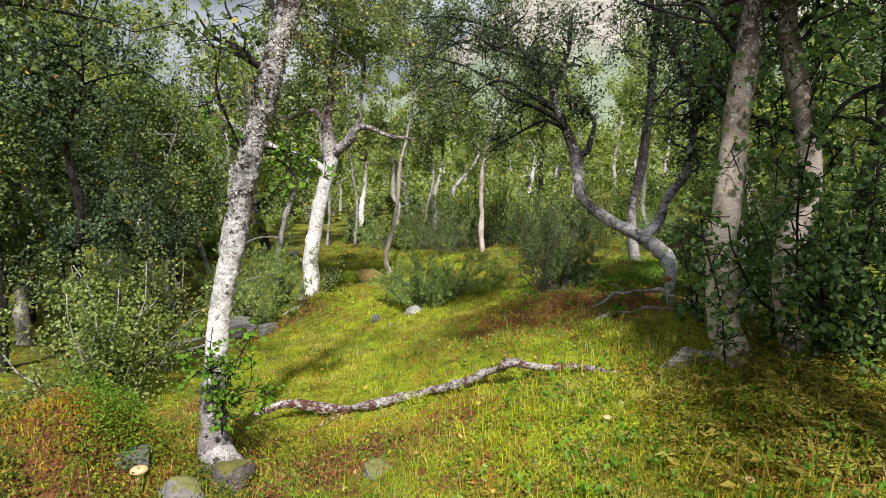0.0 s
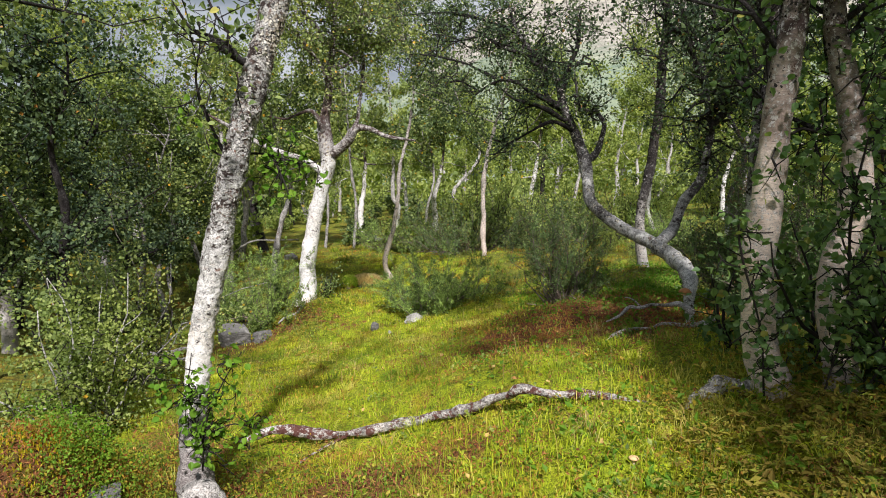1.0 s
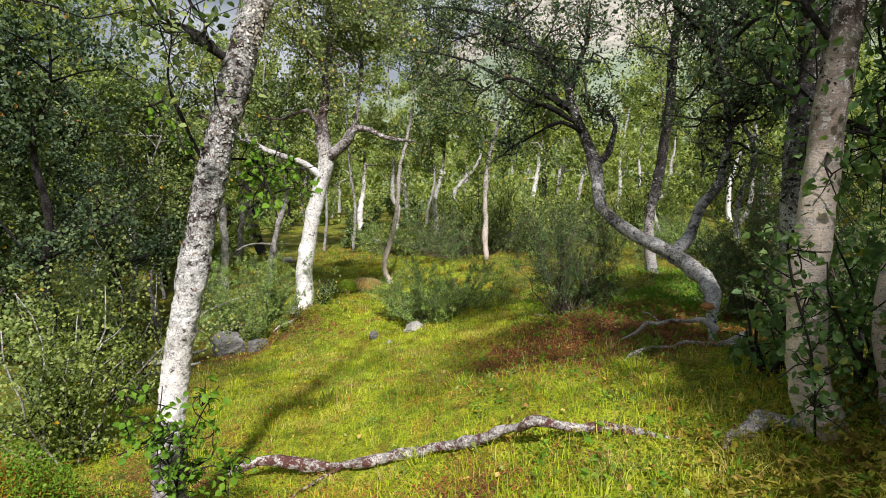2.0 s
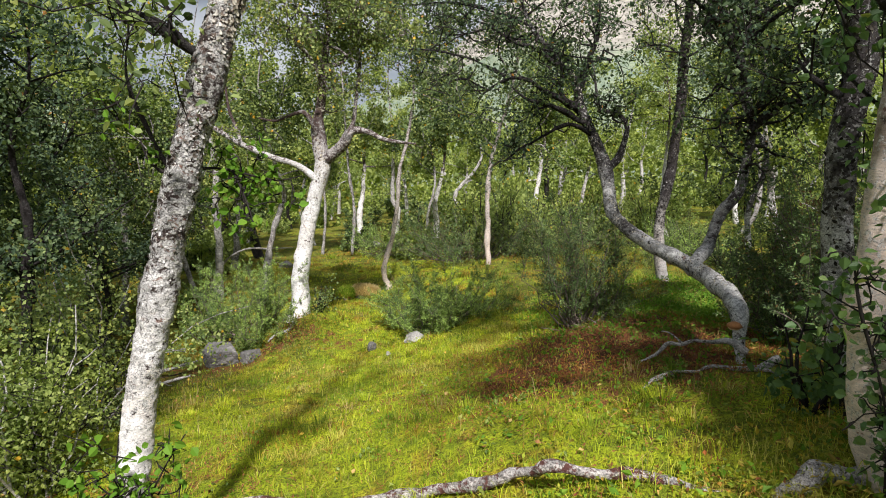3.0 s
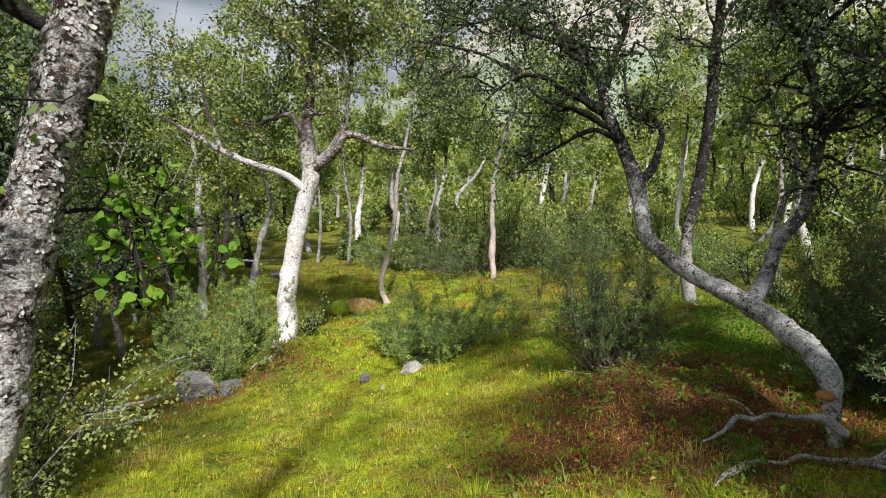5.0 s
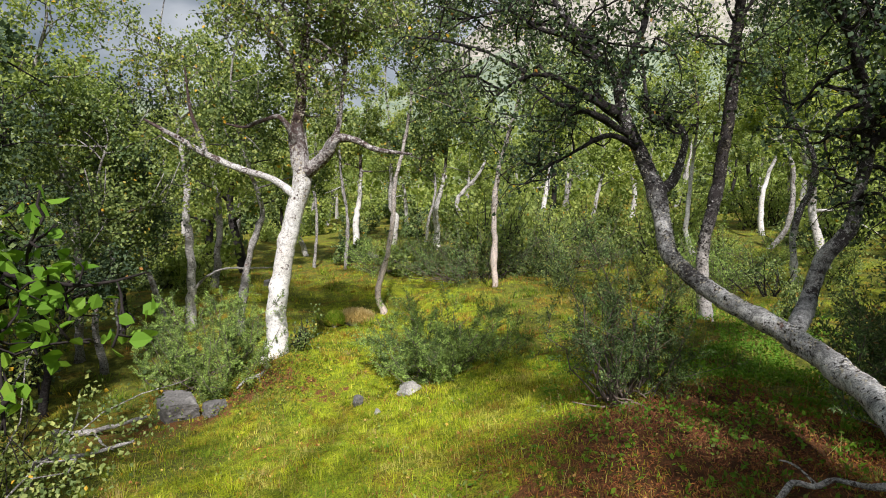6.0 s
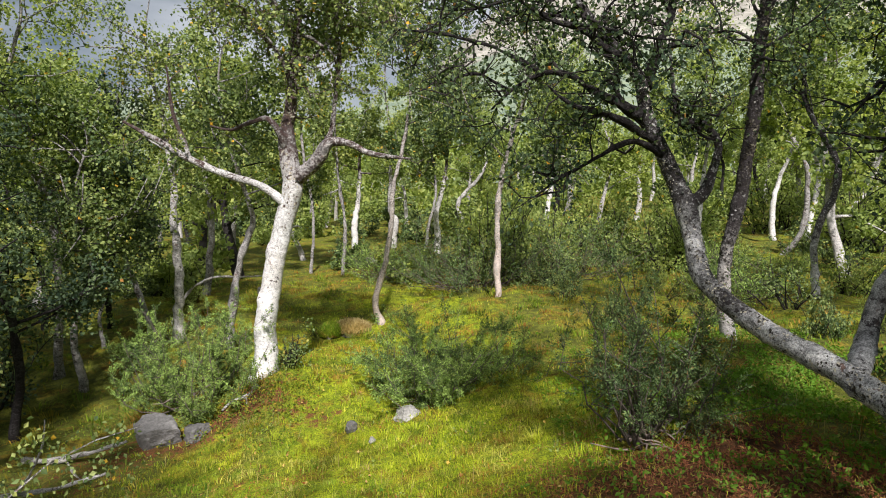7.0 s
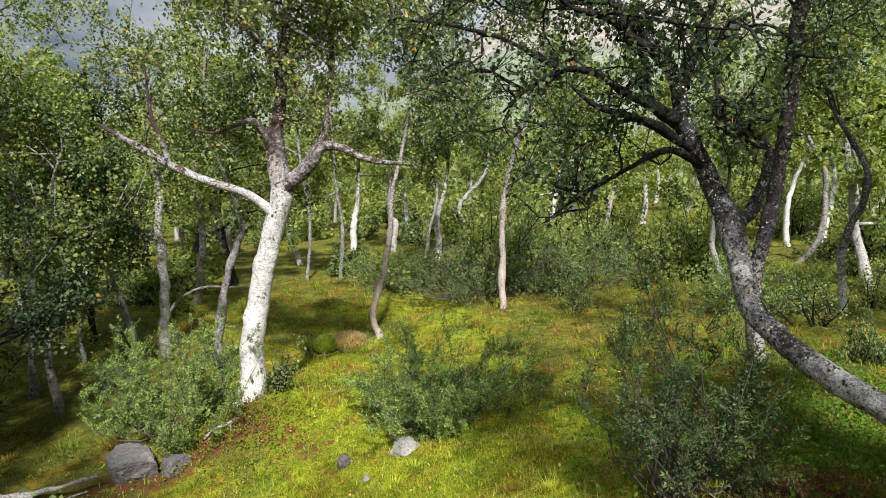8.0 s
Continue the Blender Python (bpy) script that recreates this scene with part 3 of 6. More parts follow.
def moss_cover(x, y):
    """Where the bright moss and fine grass grow, 0 to 1."""
    return np.clip(0.12 + 0.25 / (1 + np.exp((np.asarray(y, float) - 15) / 2.0)) + 0.75 * blob(x, y, -0.35, 5.6, 1.5, 3.2) + 0.38 * blob(x, y, -1.0, 11.5, 2.0, 3.5) - 0.3 * blob(x, y, 2.0, 12.0, 2.0, 2.6) + 0.3 * blob(x, y, 0.3, 2.3, 1.0, 0.8)
                   # dips in the moss, also deepened for the shade that falls there
                   - 0.5 * blob(x, y, -4.6, 9.5, 2.2, 3.2) - 0.4 * blob(x, y, 3.2, 8.0, 1.7, 3.0), 0, 1)


def make_ground():
    k = 230
    u = np.linspace(-1, 1, k)
    xs = 9.0 * u + 2600 * np.sign(u) * np.abs(u) ** 9
    w = np.linspace(-0.42, 1, 310)
    ys = 24.0 * w + 2600 * np.sign(w) * np.abs(w) ** 9 + 1.0
    X, Y = np.meshgrid(xs, ys)
    Z = land(X, Y)
    for i in range(len(ys)):
        for j in range(len(xs)):
            Z[i, j] += hummock(X[i, j], Y[i, j])
    far = np.hypot(X, Y - 10)
    Z -= np.clip((far - 150) * 0.03, 0, 40)
    g = np.arange(X.size).reshape(X.shape)
    bag = Bag()
    bag.add(np.stack([X, Y, Z], -1), [np.stack([g[:-1, :-1], g[:-1, 1:], g[1:, 1:], g[1:, :-1]], -1).reshape(-1, 4)])
    ob = lone("ground", bag, GROUND, (0, 0, 0), "uneven mossy birch-wood ground with grass and heath", "ground", "structure")
    attr = ob.data.color_attributes.new("cover", "FLOAT_COLOR", "POINT")
    col = np.zeros((X.size, 4), np.float32)
    col[:, 0], col[:, 1], col[:, 3] = heath_cover(X, Y).ravel(), moss_cover(X, Y).ravel(), 1
    attr.data.foreach_set("color", col.ravel())


def make_mountain():
    """The far valley side: wooded below, bare rock above, lower on one hand."""
    az = np.radians(np.linspace(-75, 75, 240))
    t = np.linspace(0, 1, 60)
    A, T = np.meshgrid(az, t)
    r = 420 + T * 1500
    deg = np.degrees(A)
    top = 6.0 + 11.0 / (1 + np.exp(-(deg - 0.5) / 3.5))
    elev = np.radians(top) * (1 - (1 - T) ** 1.5)
    Z = r * np.tan(elev) - 25
    X, Y = r * np.sin(A), r * np.cos(A)
    for i in range(Z.shape[0]):
        for j in range(Z.shape[1]):
            v = Vector((X[i, j], Y[i, j], 0)) * 0.004
            Z[i, j] += T[i, j] * (55 * noise.noise(v) + 26 * noise.noise(v * 2.7) + 10 * noise.noise(v * 7.1))
    g = np.arange(X.size).reshape(X.shape)
    bag = Bag()
    bag.add(np.stack([X, Y, Z], -1), [np.stack([g[:-1, :-1], g[:-1, 1:], g[1:, 1:], g[1:, :-1]], -1).reshape(-1, 4)])
    lone("backdrop_mountain", bag, MOUNTAIN, (0, 0, 0), "far mountainside, wooded below and bare rock above", "mountain", "structure")


make_ground()
make_mountain()


# ---- birches that the path passes ----
def hero_tree(label, trunk, limbs, seed, trunk_mat, limb_mat, leaf_mat, per_metre=9, long1=0.6, twiglets=8, long2=0.24, per_twiglet=8, size=0.038,
              extra=(), start=0.3, trunk_start=0.6, rough=0.14, knots=0.7, name="birch_tree", twig_mat=None, fine=False, crook=0.45, sides=22, twig_r=0.009, sprout_mat=None, as_trunk=(), step=0.022, bare=0.0, loose=(), boughs=(), open_way=0.0, limb_scale=1.0, thin_above=99.0, thin_to=9.0, bare_limbs=0, kink=1.3, leafy_from=99):
    """A birch from the spines of its trunk and limbs; the finer branches and leaves grow off them."""
    rng = np.random.default_rng(seed)
    sprout_mat = sprout_mat or LEAF_SUNLIT
    x, y = trunk[0][0], trunk[0][1]
    root = thing(name, (x, y, floor_at(x, y)), label, "tree", "birches of the wood")
    q = crooked(curve(trunk, step), 0.6)
    bag = Bag()
    tube(bag, q, sides, rough, knots)
    part("trunk", bag, trunk_mat, root)
    if loose:
        part("loose_bark", flakes(np.random.default_rng(seed + 400), q, *loose[:4]), loose[4], root, "curled bark flakes", "stuff", False)
    rings = []
    for k, limb in enumerate(limbs):
        c = crooked(curve(limb, 0.03), 0.8 if k in as_trunk else kink)
        c[:, 3] *= 1.0 if k in as_trunk else limb_scale
        rings.append(c)
        bag = Bag()
        tube(bag, c, 10, rough * 1.3, knots)
        part("limb", bag, trunk_mat if k in as_trunk else limb_mat, root)
    if boughs:
        count, low, high, reach, thick = boughs
        rng_b = np.random.default_rng(seed + 800)
        stems = [r for r in [q] + rings if r[-1, 2] > low]
        for k in range(count):
            stem = stems[k % len(stems)]
            spot = stem[np.argmin(np.abs(stem[:, 2] - rng_b.uniform(low, high)))]
            a = rng_b.uniform(0, 2 * np.pi)
            c = crooked(curve(wander(rng_b, spot[:3], (math.cos(a), math.sin(a), rng_b.uniform(0.0, 0.9)), reach * rng_b.uniform(0.6, 1.1), 5, 0.3, 0.05, min(thick, spot[3] * 0.8), 0.005), 0.06), 1.3)
            rings.append(c)
            bag = Bag()
            tube(bag, c, 7, rough)
            part("limb", bag, limb_mat, root)
    spines, spots = foliage(rng, rings[bare_limbs:], per_metre, long1, twiglets, long2, per_twiglet, start, crook, r1=twig_r, bare=bare)
    if leafy_from < len(limbs):
        s1, p1 = foliage(rng, rings[leafy_from:len(limbs)], per_metre, long1, twiglets, long2, per_twiglet, 0.35, crook, r1=twig_r)
        spines, spots = spines + s1, np.vstack([spots, p1])
    if bare_limbs:
        s1, p1 = foliage(rng, rings[:bare_limbs], 5, 0.35, 5, 0.16, 6, 0.72, crook, r1=0.008)
        spines, spots = spines + s1, np.vstack([spots, p1])
    s2, p2 = foliage(rng, [q], per_metre, long1, twiglets, long2, per_twiglet, trunk_start, crook, r1=twig_r, bare=bare)
    spines, spots = spines + s2, np.vstack([spots, p2])
    # crowns thinned high up so that sun reaches the arching trunk
    spots = spots[(spots[:, 2] < thin_above) | (spots[:, 0] < 1.3) | (spots[:, 0] > thin_to) | (np.random.default_rng(seed + 900).uniform(size=len(spots)) < 0.10)]
    rng_t = np.random.default_rng(seed + 950)
    spines = [s for s in spines if s[0, 2] < thin_above or s[0, 0] < 1.3 or s[0, 0] > thin_to or rng_t.uniform() < 0.25]
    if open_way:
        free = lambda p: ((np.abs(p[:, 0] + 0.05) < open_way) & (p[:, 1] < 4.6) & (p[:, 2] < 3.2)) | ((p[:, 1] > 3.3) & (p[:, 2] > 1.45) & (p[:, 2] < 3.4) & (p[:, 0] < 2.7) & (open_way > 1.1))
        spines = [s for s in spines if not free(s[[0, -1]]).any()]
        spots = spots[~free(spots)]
    for run, count, *dress in extra:
        s3, p3 = foliage(rng, [curve(run, 0.04)], count, 0.15, 3, 0.09, 4, 0.12, 0.35, 0.0, 0.003, 0.02)
        shoot, blade_bag = Bag(), Bag()
        tube(shoot, curve(run, 0.04), 6)
        for s in s3:
            tube(shoot, s, 3)
        leaves(blade_bag, p3, 0.036, rng, slim=0.85, fine=True)
        sprout = part("sprout", shoot, TWIG, root)
        part("foliage", blade_bag, dress[0] if dress else sprout_mat, sprout, "fresh green leaves", "stuff", False)
    bag = Bag()
    for s in spines:
        tube(bag, s if s[0, 3] > 0.004 else s[[0, 2, 3]], 4 if s[0, 3] > 0.004 else 3, caps=False)
    part("branchwork", bag, twig_mat or TWIG, root, kind="stuff")
    bag = Bag()
    leaves(bag, spots, size, rng, fine=fine)
    part("crown", bag, leaf_mat, root, kind="stuff", smooth=False)
    return root


hero_tree("leaning birch, white bark flaking dark above, rooted over mossy stones",
          [(-1.15, 3.05, -0.62, 0.106), (-1.23, 3.10, -0.21, 0.081), (-1.25, 3.15, 0.09, 0.061), (-1.21, 3.18, 0.49, 0.059), (-1.13, 3.20, 0.89, 0.060), (-1.05, 3.25, 1.31, 0.061),
           (-0.95, 3.30, 1.71, 0.064), (-0.85, 3.35, 2.07, 0.062), (-0.78, 3.40, 2.37, 0.059), (-0.69, 3.50, 2.82, 0.051), (-0.57, 3.60, 3.45, 0.040), (-0.47, 3.60, 4.3, 0.013)],
          [[(-0.96, 3.30, 1.82, 0.026), (-1.05, 3.25, 1.89, 0.020), (-1.13, 3.22, 1.94, 0.015), (-1.20, 3.20, 1.97, 0.008), (-1.26, 3.16, 2.08, 0.004)],
           [(-1.07, 3.25, 1.38, 0.013), (-1.10, 3.25, 1.43, 0.010), (-1.13, 3.20, 1.55, 0.008), (-1.15, 3.15, 1.65, 0.007), (-1.14, 3.10, 1.75, 0.006), (-1.10, 3.05, 1.86, 0.005), (-1.08, 3.00, 1.95, 0.004)],
           [(-0.86, 3.35, 2.05, 0.026), (-1.00, 3.45, 2.25, 0.018), (-1.25, 3.50, 2.42, 0.015), (-1.6, 3.45, 2.55, 0.008)],
           [(-0.75, 3.45, 2.55, 0.030), (-0.55, 3.30, 2.80, 0.022), (-0.35, 3.2, 3.0, 0.014), (-0.1, 3.1, 3.1, 0.007)]],
          11, BARK_FRONT, BARK_DARK, LEAF, per_metre=8, long1=0.42, twiglets=7, per_twiglet=7, size=0.038, start=0.25, trunk_start=0.82, kink=4.0, limb_scale=0.85, sides=52, rough=0.27, knots=0.45, step=0.010,
          extra=[([(-1.05, 3.30, 1.39, 0.009), (-0.96, 3.40, 1.40, 0.006), (-0.86, 3.42, 1.38, 0.005), (-0.74, 3.46, 1.35, 0.004), (-0.64, 3.50, 1.37, 0.002)], 24),
                 ([(-0.90, 3.41, 1.39, 0.005), (-0.85, 3.37, 1.31, 0.004), (-0.80, 3.31, 1.22, 0.003), (-0.77, 3.27, 1.14, 0.002)], 26),
                 ([(-1.08, 3.22, 1.38, 0.006), (-1.15, 3.24, 1.42, 0.004), (-1.17, 3.23, 1.50, 0.002)], 12),
                 ([(-1.16, 3.08, 1.62, 0.005), (-1.24, 3.12, 1.60, 0.003), (-1.32, 3.14, 1.60, 0.002)], 12),
                 ([(-1.16, 3.00, -0.10, 0.0045), (-1.12, 2.96, 0.15, 0.004), (-1.02, 2.94, 0.36, 0.003), (-0.93, 2.93, 0.50, 0.002)], 30, LEAF_FRESH),
                 ([(-1.14, 2.97, 0.05, 0.004), (-1.18, 2.94, 0.30, 0.003), (-1.15, 2.92, 0.50, 0.002)], 26, LEAF_FRESH),
                 ([(-1.12, 2.96, 0.10, 0.004), (-0.98, 2.94, 0.16, 0.003), (-0.88, 2.93, 0.14, 0.002)], 34, LEAF_FRESH)], fine=True, sprout_mat=LEAF_FRESH, loose=(6500, 0.85, 3.6, 0.0085, FLAKE))

hero_tree("broad old birch, white trunk and spreading limbs beside a juniper",
          [(-2.22, 9.75, -0.86, 0.207), (-2.19, 9.75, -0.60, 0.154), (-2.17, 9.75, -0.40, 0.134), (-2.18, 9.75, -0.12, 0.123), (-2.11, 9.75, 0.26, 0.117), (-2.02, 9.75, 0.69, 0.110), (-1.91, 9.75, 1.12, 0.109),
           (-1.80, 9.75, 1.51, 0.113), (-1.85, 9.78, 1.80, 0.099), (-1.87, 9.80, 2.10, 0.076), (-1.80, 9.80, 2.48, 0.062), (-1.77, 9.80, 2.88, 0.053), (-1.71, 9.80, 3.27, 0.044), (-1.67, 9.80, 3.83, 0.032), (-1.63, 9.80, 4.7, 0.011)],
          [[(-1.86, 9.70, 1.30, 0.057), (-2.14, 9.70, 1.51, 0.044), (-2.49, 9.70, 1.63, 0.041), (-2.95, 9.70, 1.82, 0.039), (-3.32, 9.70, 2.04, 0.032), (-3.68, 9.70, 2.24, 0.014)],
           [(-2.95, 9.70, 1.82, 0.029), (-3.01, 9.70, 2.04, 0.026), (-3.11, 9.70, 2.32, 0.021), (-3.16, 9.70, 2.85, 0.009)],
           [(-1.86, 9.76, 1.90, 0.045), (-1.91, 9.66, 2.10, 0.040), (-2.02, 9.60, 2.26, 0.031), (-2.20, 9.60, 2.22, 0.023), (-2.43, 9.60, 2.14, 0.018), (-2.66, 9.60, 2.18, 0.009)],
           [(-1.75, 9.72, 1.60, 0.084), (-1.51, 9.65, 1.79, 0.077), (-1.34, 9.60, 1.99, 0.062), (-1.13, 9.60, 1.99, 0.041), (-0.85, 9.60, 1.87, 0.033), (-0.44, 9.60, 1.82, 0.012)],
           [(-1.40, 9.68, 1.98, 0.040), (-1.34, 9.75, 2.16, 0.030), (-1.30, 9.80, 2.54, 0.026), (-1.25, 9.80, 2.94, 0.023), (-1.27, 9.80, 3.33, 0.022), (-1.16, 9.80, 3.83, 0.021), (-1.05, 9.80, 4.5, 0.009)],
           [(-1.76, 9.80, 2.94, 0.037), (-1.53, 9.80, 2.96, 0.032), (-1.32, 9.80, 3.16, 0.026), (-1.06, 9.80, 3.27, 0.021), (-0.60, 9.80, 3.36, 0.009)],
           [(-1.77, 9.75, 2.62, 0.031), (-1.85, 9.60, 2.90, 0.026), (-1.99, 9.60, 3.12, 0.020), (-2.25, 9.60, 3.43, 0.009)],
           [(-1.72, 9.80, 3.2, 0.031), (-1.95, 9.7, 3.5, 0.024), (-2.25, 9.7, 3.75, 0.018), (-2.6, 9.8, 3.95, 0.009)]],
          12, BARK_WHITE, BARK_LIMB, LEAF_YELLOWING, boughs=(12, 2.9, 4.4, 1.1, 0.026), bare_limbs=4, as_trunk=(0, 1, 2), twig_mat=TWIG_GREY, per_metre=12, long1=0.62, twiglets=10, long2=0.2, per_twiglet=9, size=0.050, start=0.42, trunk_start=0.56, twig_r=0.016, rough=0.09, knots=0.8, loose=(1600, 0.9, 3.8, 0.015, FLAKE))

hero_tree("crooked grey lichened birch, trunk arching low over the ground",
          [(1.77, 4.46, -0.02, 0.041), (1.76, 4.48, 0.12, 0.033), (1.75, 4.52, 0.28, 0.028), (1.755, 4.56, 0.40, 0.037), (1.79, 4.66, 0.52, 0.052), (1.85, 4.88, 0.575, 0.062), (1.88, 5.12, 0.60, 0.064), (1.89, 5.40, 0.64, 0.064), (1.83, 5.65, 0.70, 0.062),
           (1.74, 5.88, 0.76, 0.060), (1.60, 6.03, 0.85, 0.057), (1.50, 6.18, 0.95, 0.053), (1.45, 6.35, 1.07, 0.057), (1.46, 6.50, 1.24, 0.058), (1.46, 6.65, 1.44, 0.066), (1.39, 6.80, 1.71, 0.050), (1.27, 6.85, 2.00, 0.045), (1.22, 6.85, 2.21, 0.043), (1.13, 6.85, 2.37, 0.037),
           (1.03, 6.85, 2.46, 0.031), (0.90, 6.85, 2.61, 0.025), (0.76, 6.85, 2.79, 0.020), (0.63, 6.85, 3.15, 0.007)],
          [[(1.21, 6.83, 2.02, 0.035), (1.04, 6.75, 2.11, 0.027), (0.88, 6.75, 2.18, 0.024), (0.73, 6.75, 2.26, 0.019), (0.57, 6.75, 2.27, 0.014), (0.36, 6.75, 2.17, 0.011), (0.24, 6.75, 2.05, 0.005)],
           [(1.32, 6.82, 1.86, 0.026), (1.06, 6.70, 1.97, 0.020), (0.87, 6.60, 2.02, 0.015), (0.72, 6.60, 2.06, 0.011), (0.57, 6.60, 2.18, 0.005)],
           [(1.37, 6.80, 1.75, 0.021), (1.18, 6.70, 1.84, 0.017), (1.00, 6.60, 1.81, 0.014), (0.83, 6.60, 1.71, 0.011), (0.65, 6.60, 1.61, 0.008), (0.50, 6.60, 1.50, 0.004)],
           [(1.46, 6.65, 1.42, 0.037), (1.58, 6.65, 1.53, 0.031), (1.63, 6.65, 1.68, 0.027), (1.65, 6.65, 1.83, 0.024), (1.56, 6.65, 1.94, 0.020), (1.40, 6.65, 1.98, 0.017), (1.36, 6.65, 2.15, 0.012), (1.32, 6.65, 2.40, 0.006)],
           [(1.25, 6.86, 2.20, 0.039), (1.31, 6.88, 2.40, 0.026), (1.35, 6.88, 2.52, 0.021), (1.40, 6.88, 2.68, 0.018), (1.43, 6.88, 3.0, 0.008)],
           [(1.12, 6.84, 2.36, 0.029), (0.95, 6.80, 2.45, 0.021), (0.79, 6.80, 2.56, 0.016), (0.60, 6.80, 2.62, 0.011), (0.38, 6.80, 2.76, 0.005)],
           [(1.26, 6.86, 1.95, 0.021), (1.10, 6.95, 2.16, 0.018), (1.11, 7.10, 2.38, 0.016), (0.97, 7.10, 2.54, 0.012), (0.90, 7.10, 2.80, 0.005)],
           [(1.30, 6.88, 2.38, 0.018), (1.40, 6.80, 2.46, 0.014), (1.52, 6.75, 2.44, 0.008)],
           [(0.57, 6.75, 2.27, 0.013), (0.30, 6.78, 2.42, 0.011), (0.0, 6.82, 2.52, 0.009), (-0.32, 6.85, 2.56, 0.004)],
           [(0.76, 6.85, 2.79, 0.020), (0.42, 6.90, 2.92, 0.014), (0.05, 6.92, 3.0, 0.010), (-0.36, 6.9, 2.98, 0.004)],
           [(0.38, 6.80, 2.74, 0.010), (0.1, 6.9, 2.70, 0.008), (-0.2, 7.0, 2.74, 0.004)],
           [(0.36, 6.75, 2.17, 0.010), (0.14, 6.72, 2.26, 0.008), (-0.1, 6.7, 2.2, 0.004)],
           [(1.90, 5.60, 0.70, 0.056), (2.10, 5.85, 0.78, 0.049), (2.18, 5.92, 0.93, 0.046), (2.25, 5.92, 1.09, 0.044), (2.36, 5.92, 1.23, 0.044), (2.40, 5.92, 1.37, 0.042), (2.42, 5.92, 1.53, 0.038), (2.44, 5.92, 1.77, 0.034), (2.37, 5.90, 2.04, 0.027), (2.34, 5.95, 2.36, 0.023), (2.42, 5.95, 2.66, 0.018), (2.49, 6.0, 3.12, 0.007)],
           [(2.42, 5.90, 1.71, 0.036), (2.57, 5.80, 1.91, 0.028), (2.70, 5.70, 1.94, 0.019), (2.91, 5.60, 2.0, 0.009)],
           [(2.42, 5.95, 2.60, 0.024), (2.70, 5.85, 2.80, 0.019), (3.05, 5.75, 2.98, 0.014), (3.45, 5.70, 3.10, 0.007)],
           [(2.37, 5.90, 2.10, 0.024), (2.18, 5.80, 2.36, 0.018), (1.98, 5.70, 2.56, 0.013), (1.78, 5.60, 2.66, 0.006)],
           [(2.43, 5.92, 1.85, 0.024), (2.72, 6.02, 2.12, 0.019), (3.05, 6.10, 2.36, 0.014), (3.45, 6.20, 2.50, 0.007)],
           [(2.36, 5.95, 2.40, 0.022), (2.52, 5.70, 2.60, 0.017), (2.72, 5.45, 2.72, 0.012), (2.95, 5.20, 2.78, 0.006)]],
          13, BARK_GREY, BARK_DARK, LEAF_SHADED, per_metre=11, long1=0.58, twiglets=8, per_twiglet=13, size=0.034, start=0.40, limb_scale=1.2, kink=3.2, leafy_from=12, boughs=(4, 2.5, 3.1, 0.9, 0.014), trunk_start=0.82, rough=0.25, twig_r=0.017, as_trunk=(3, 12), knots=0.4, crook=0.75, bare=0.46, loose=(3400, 0.0, 2.4, 0.0085, FLAKE_GREY))

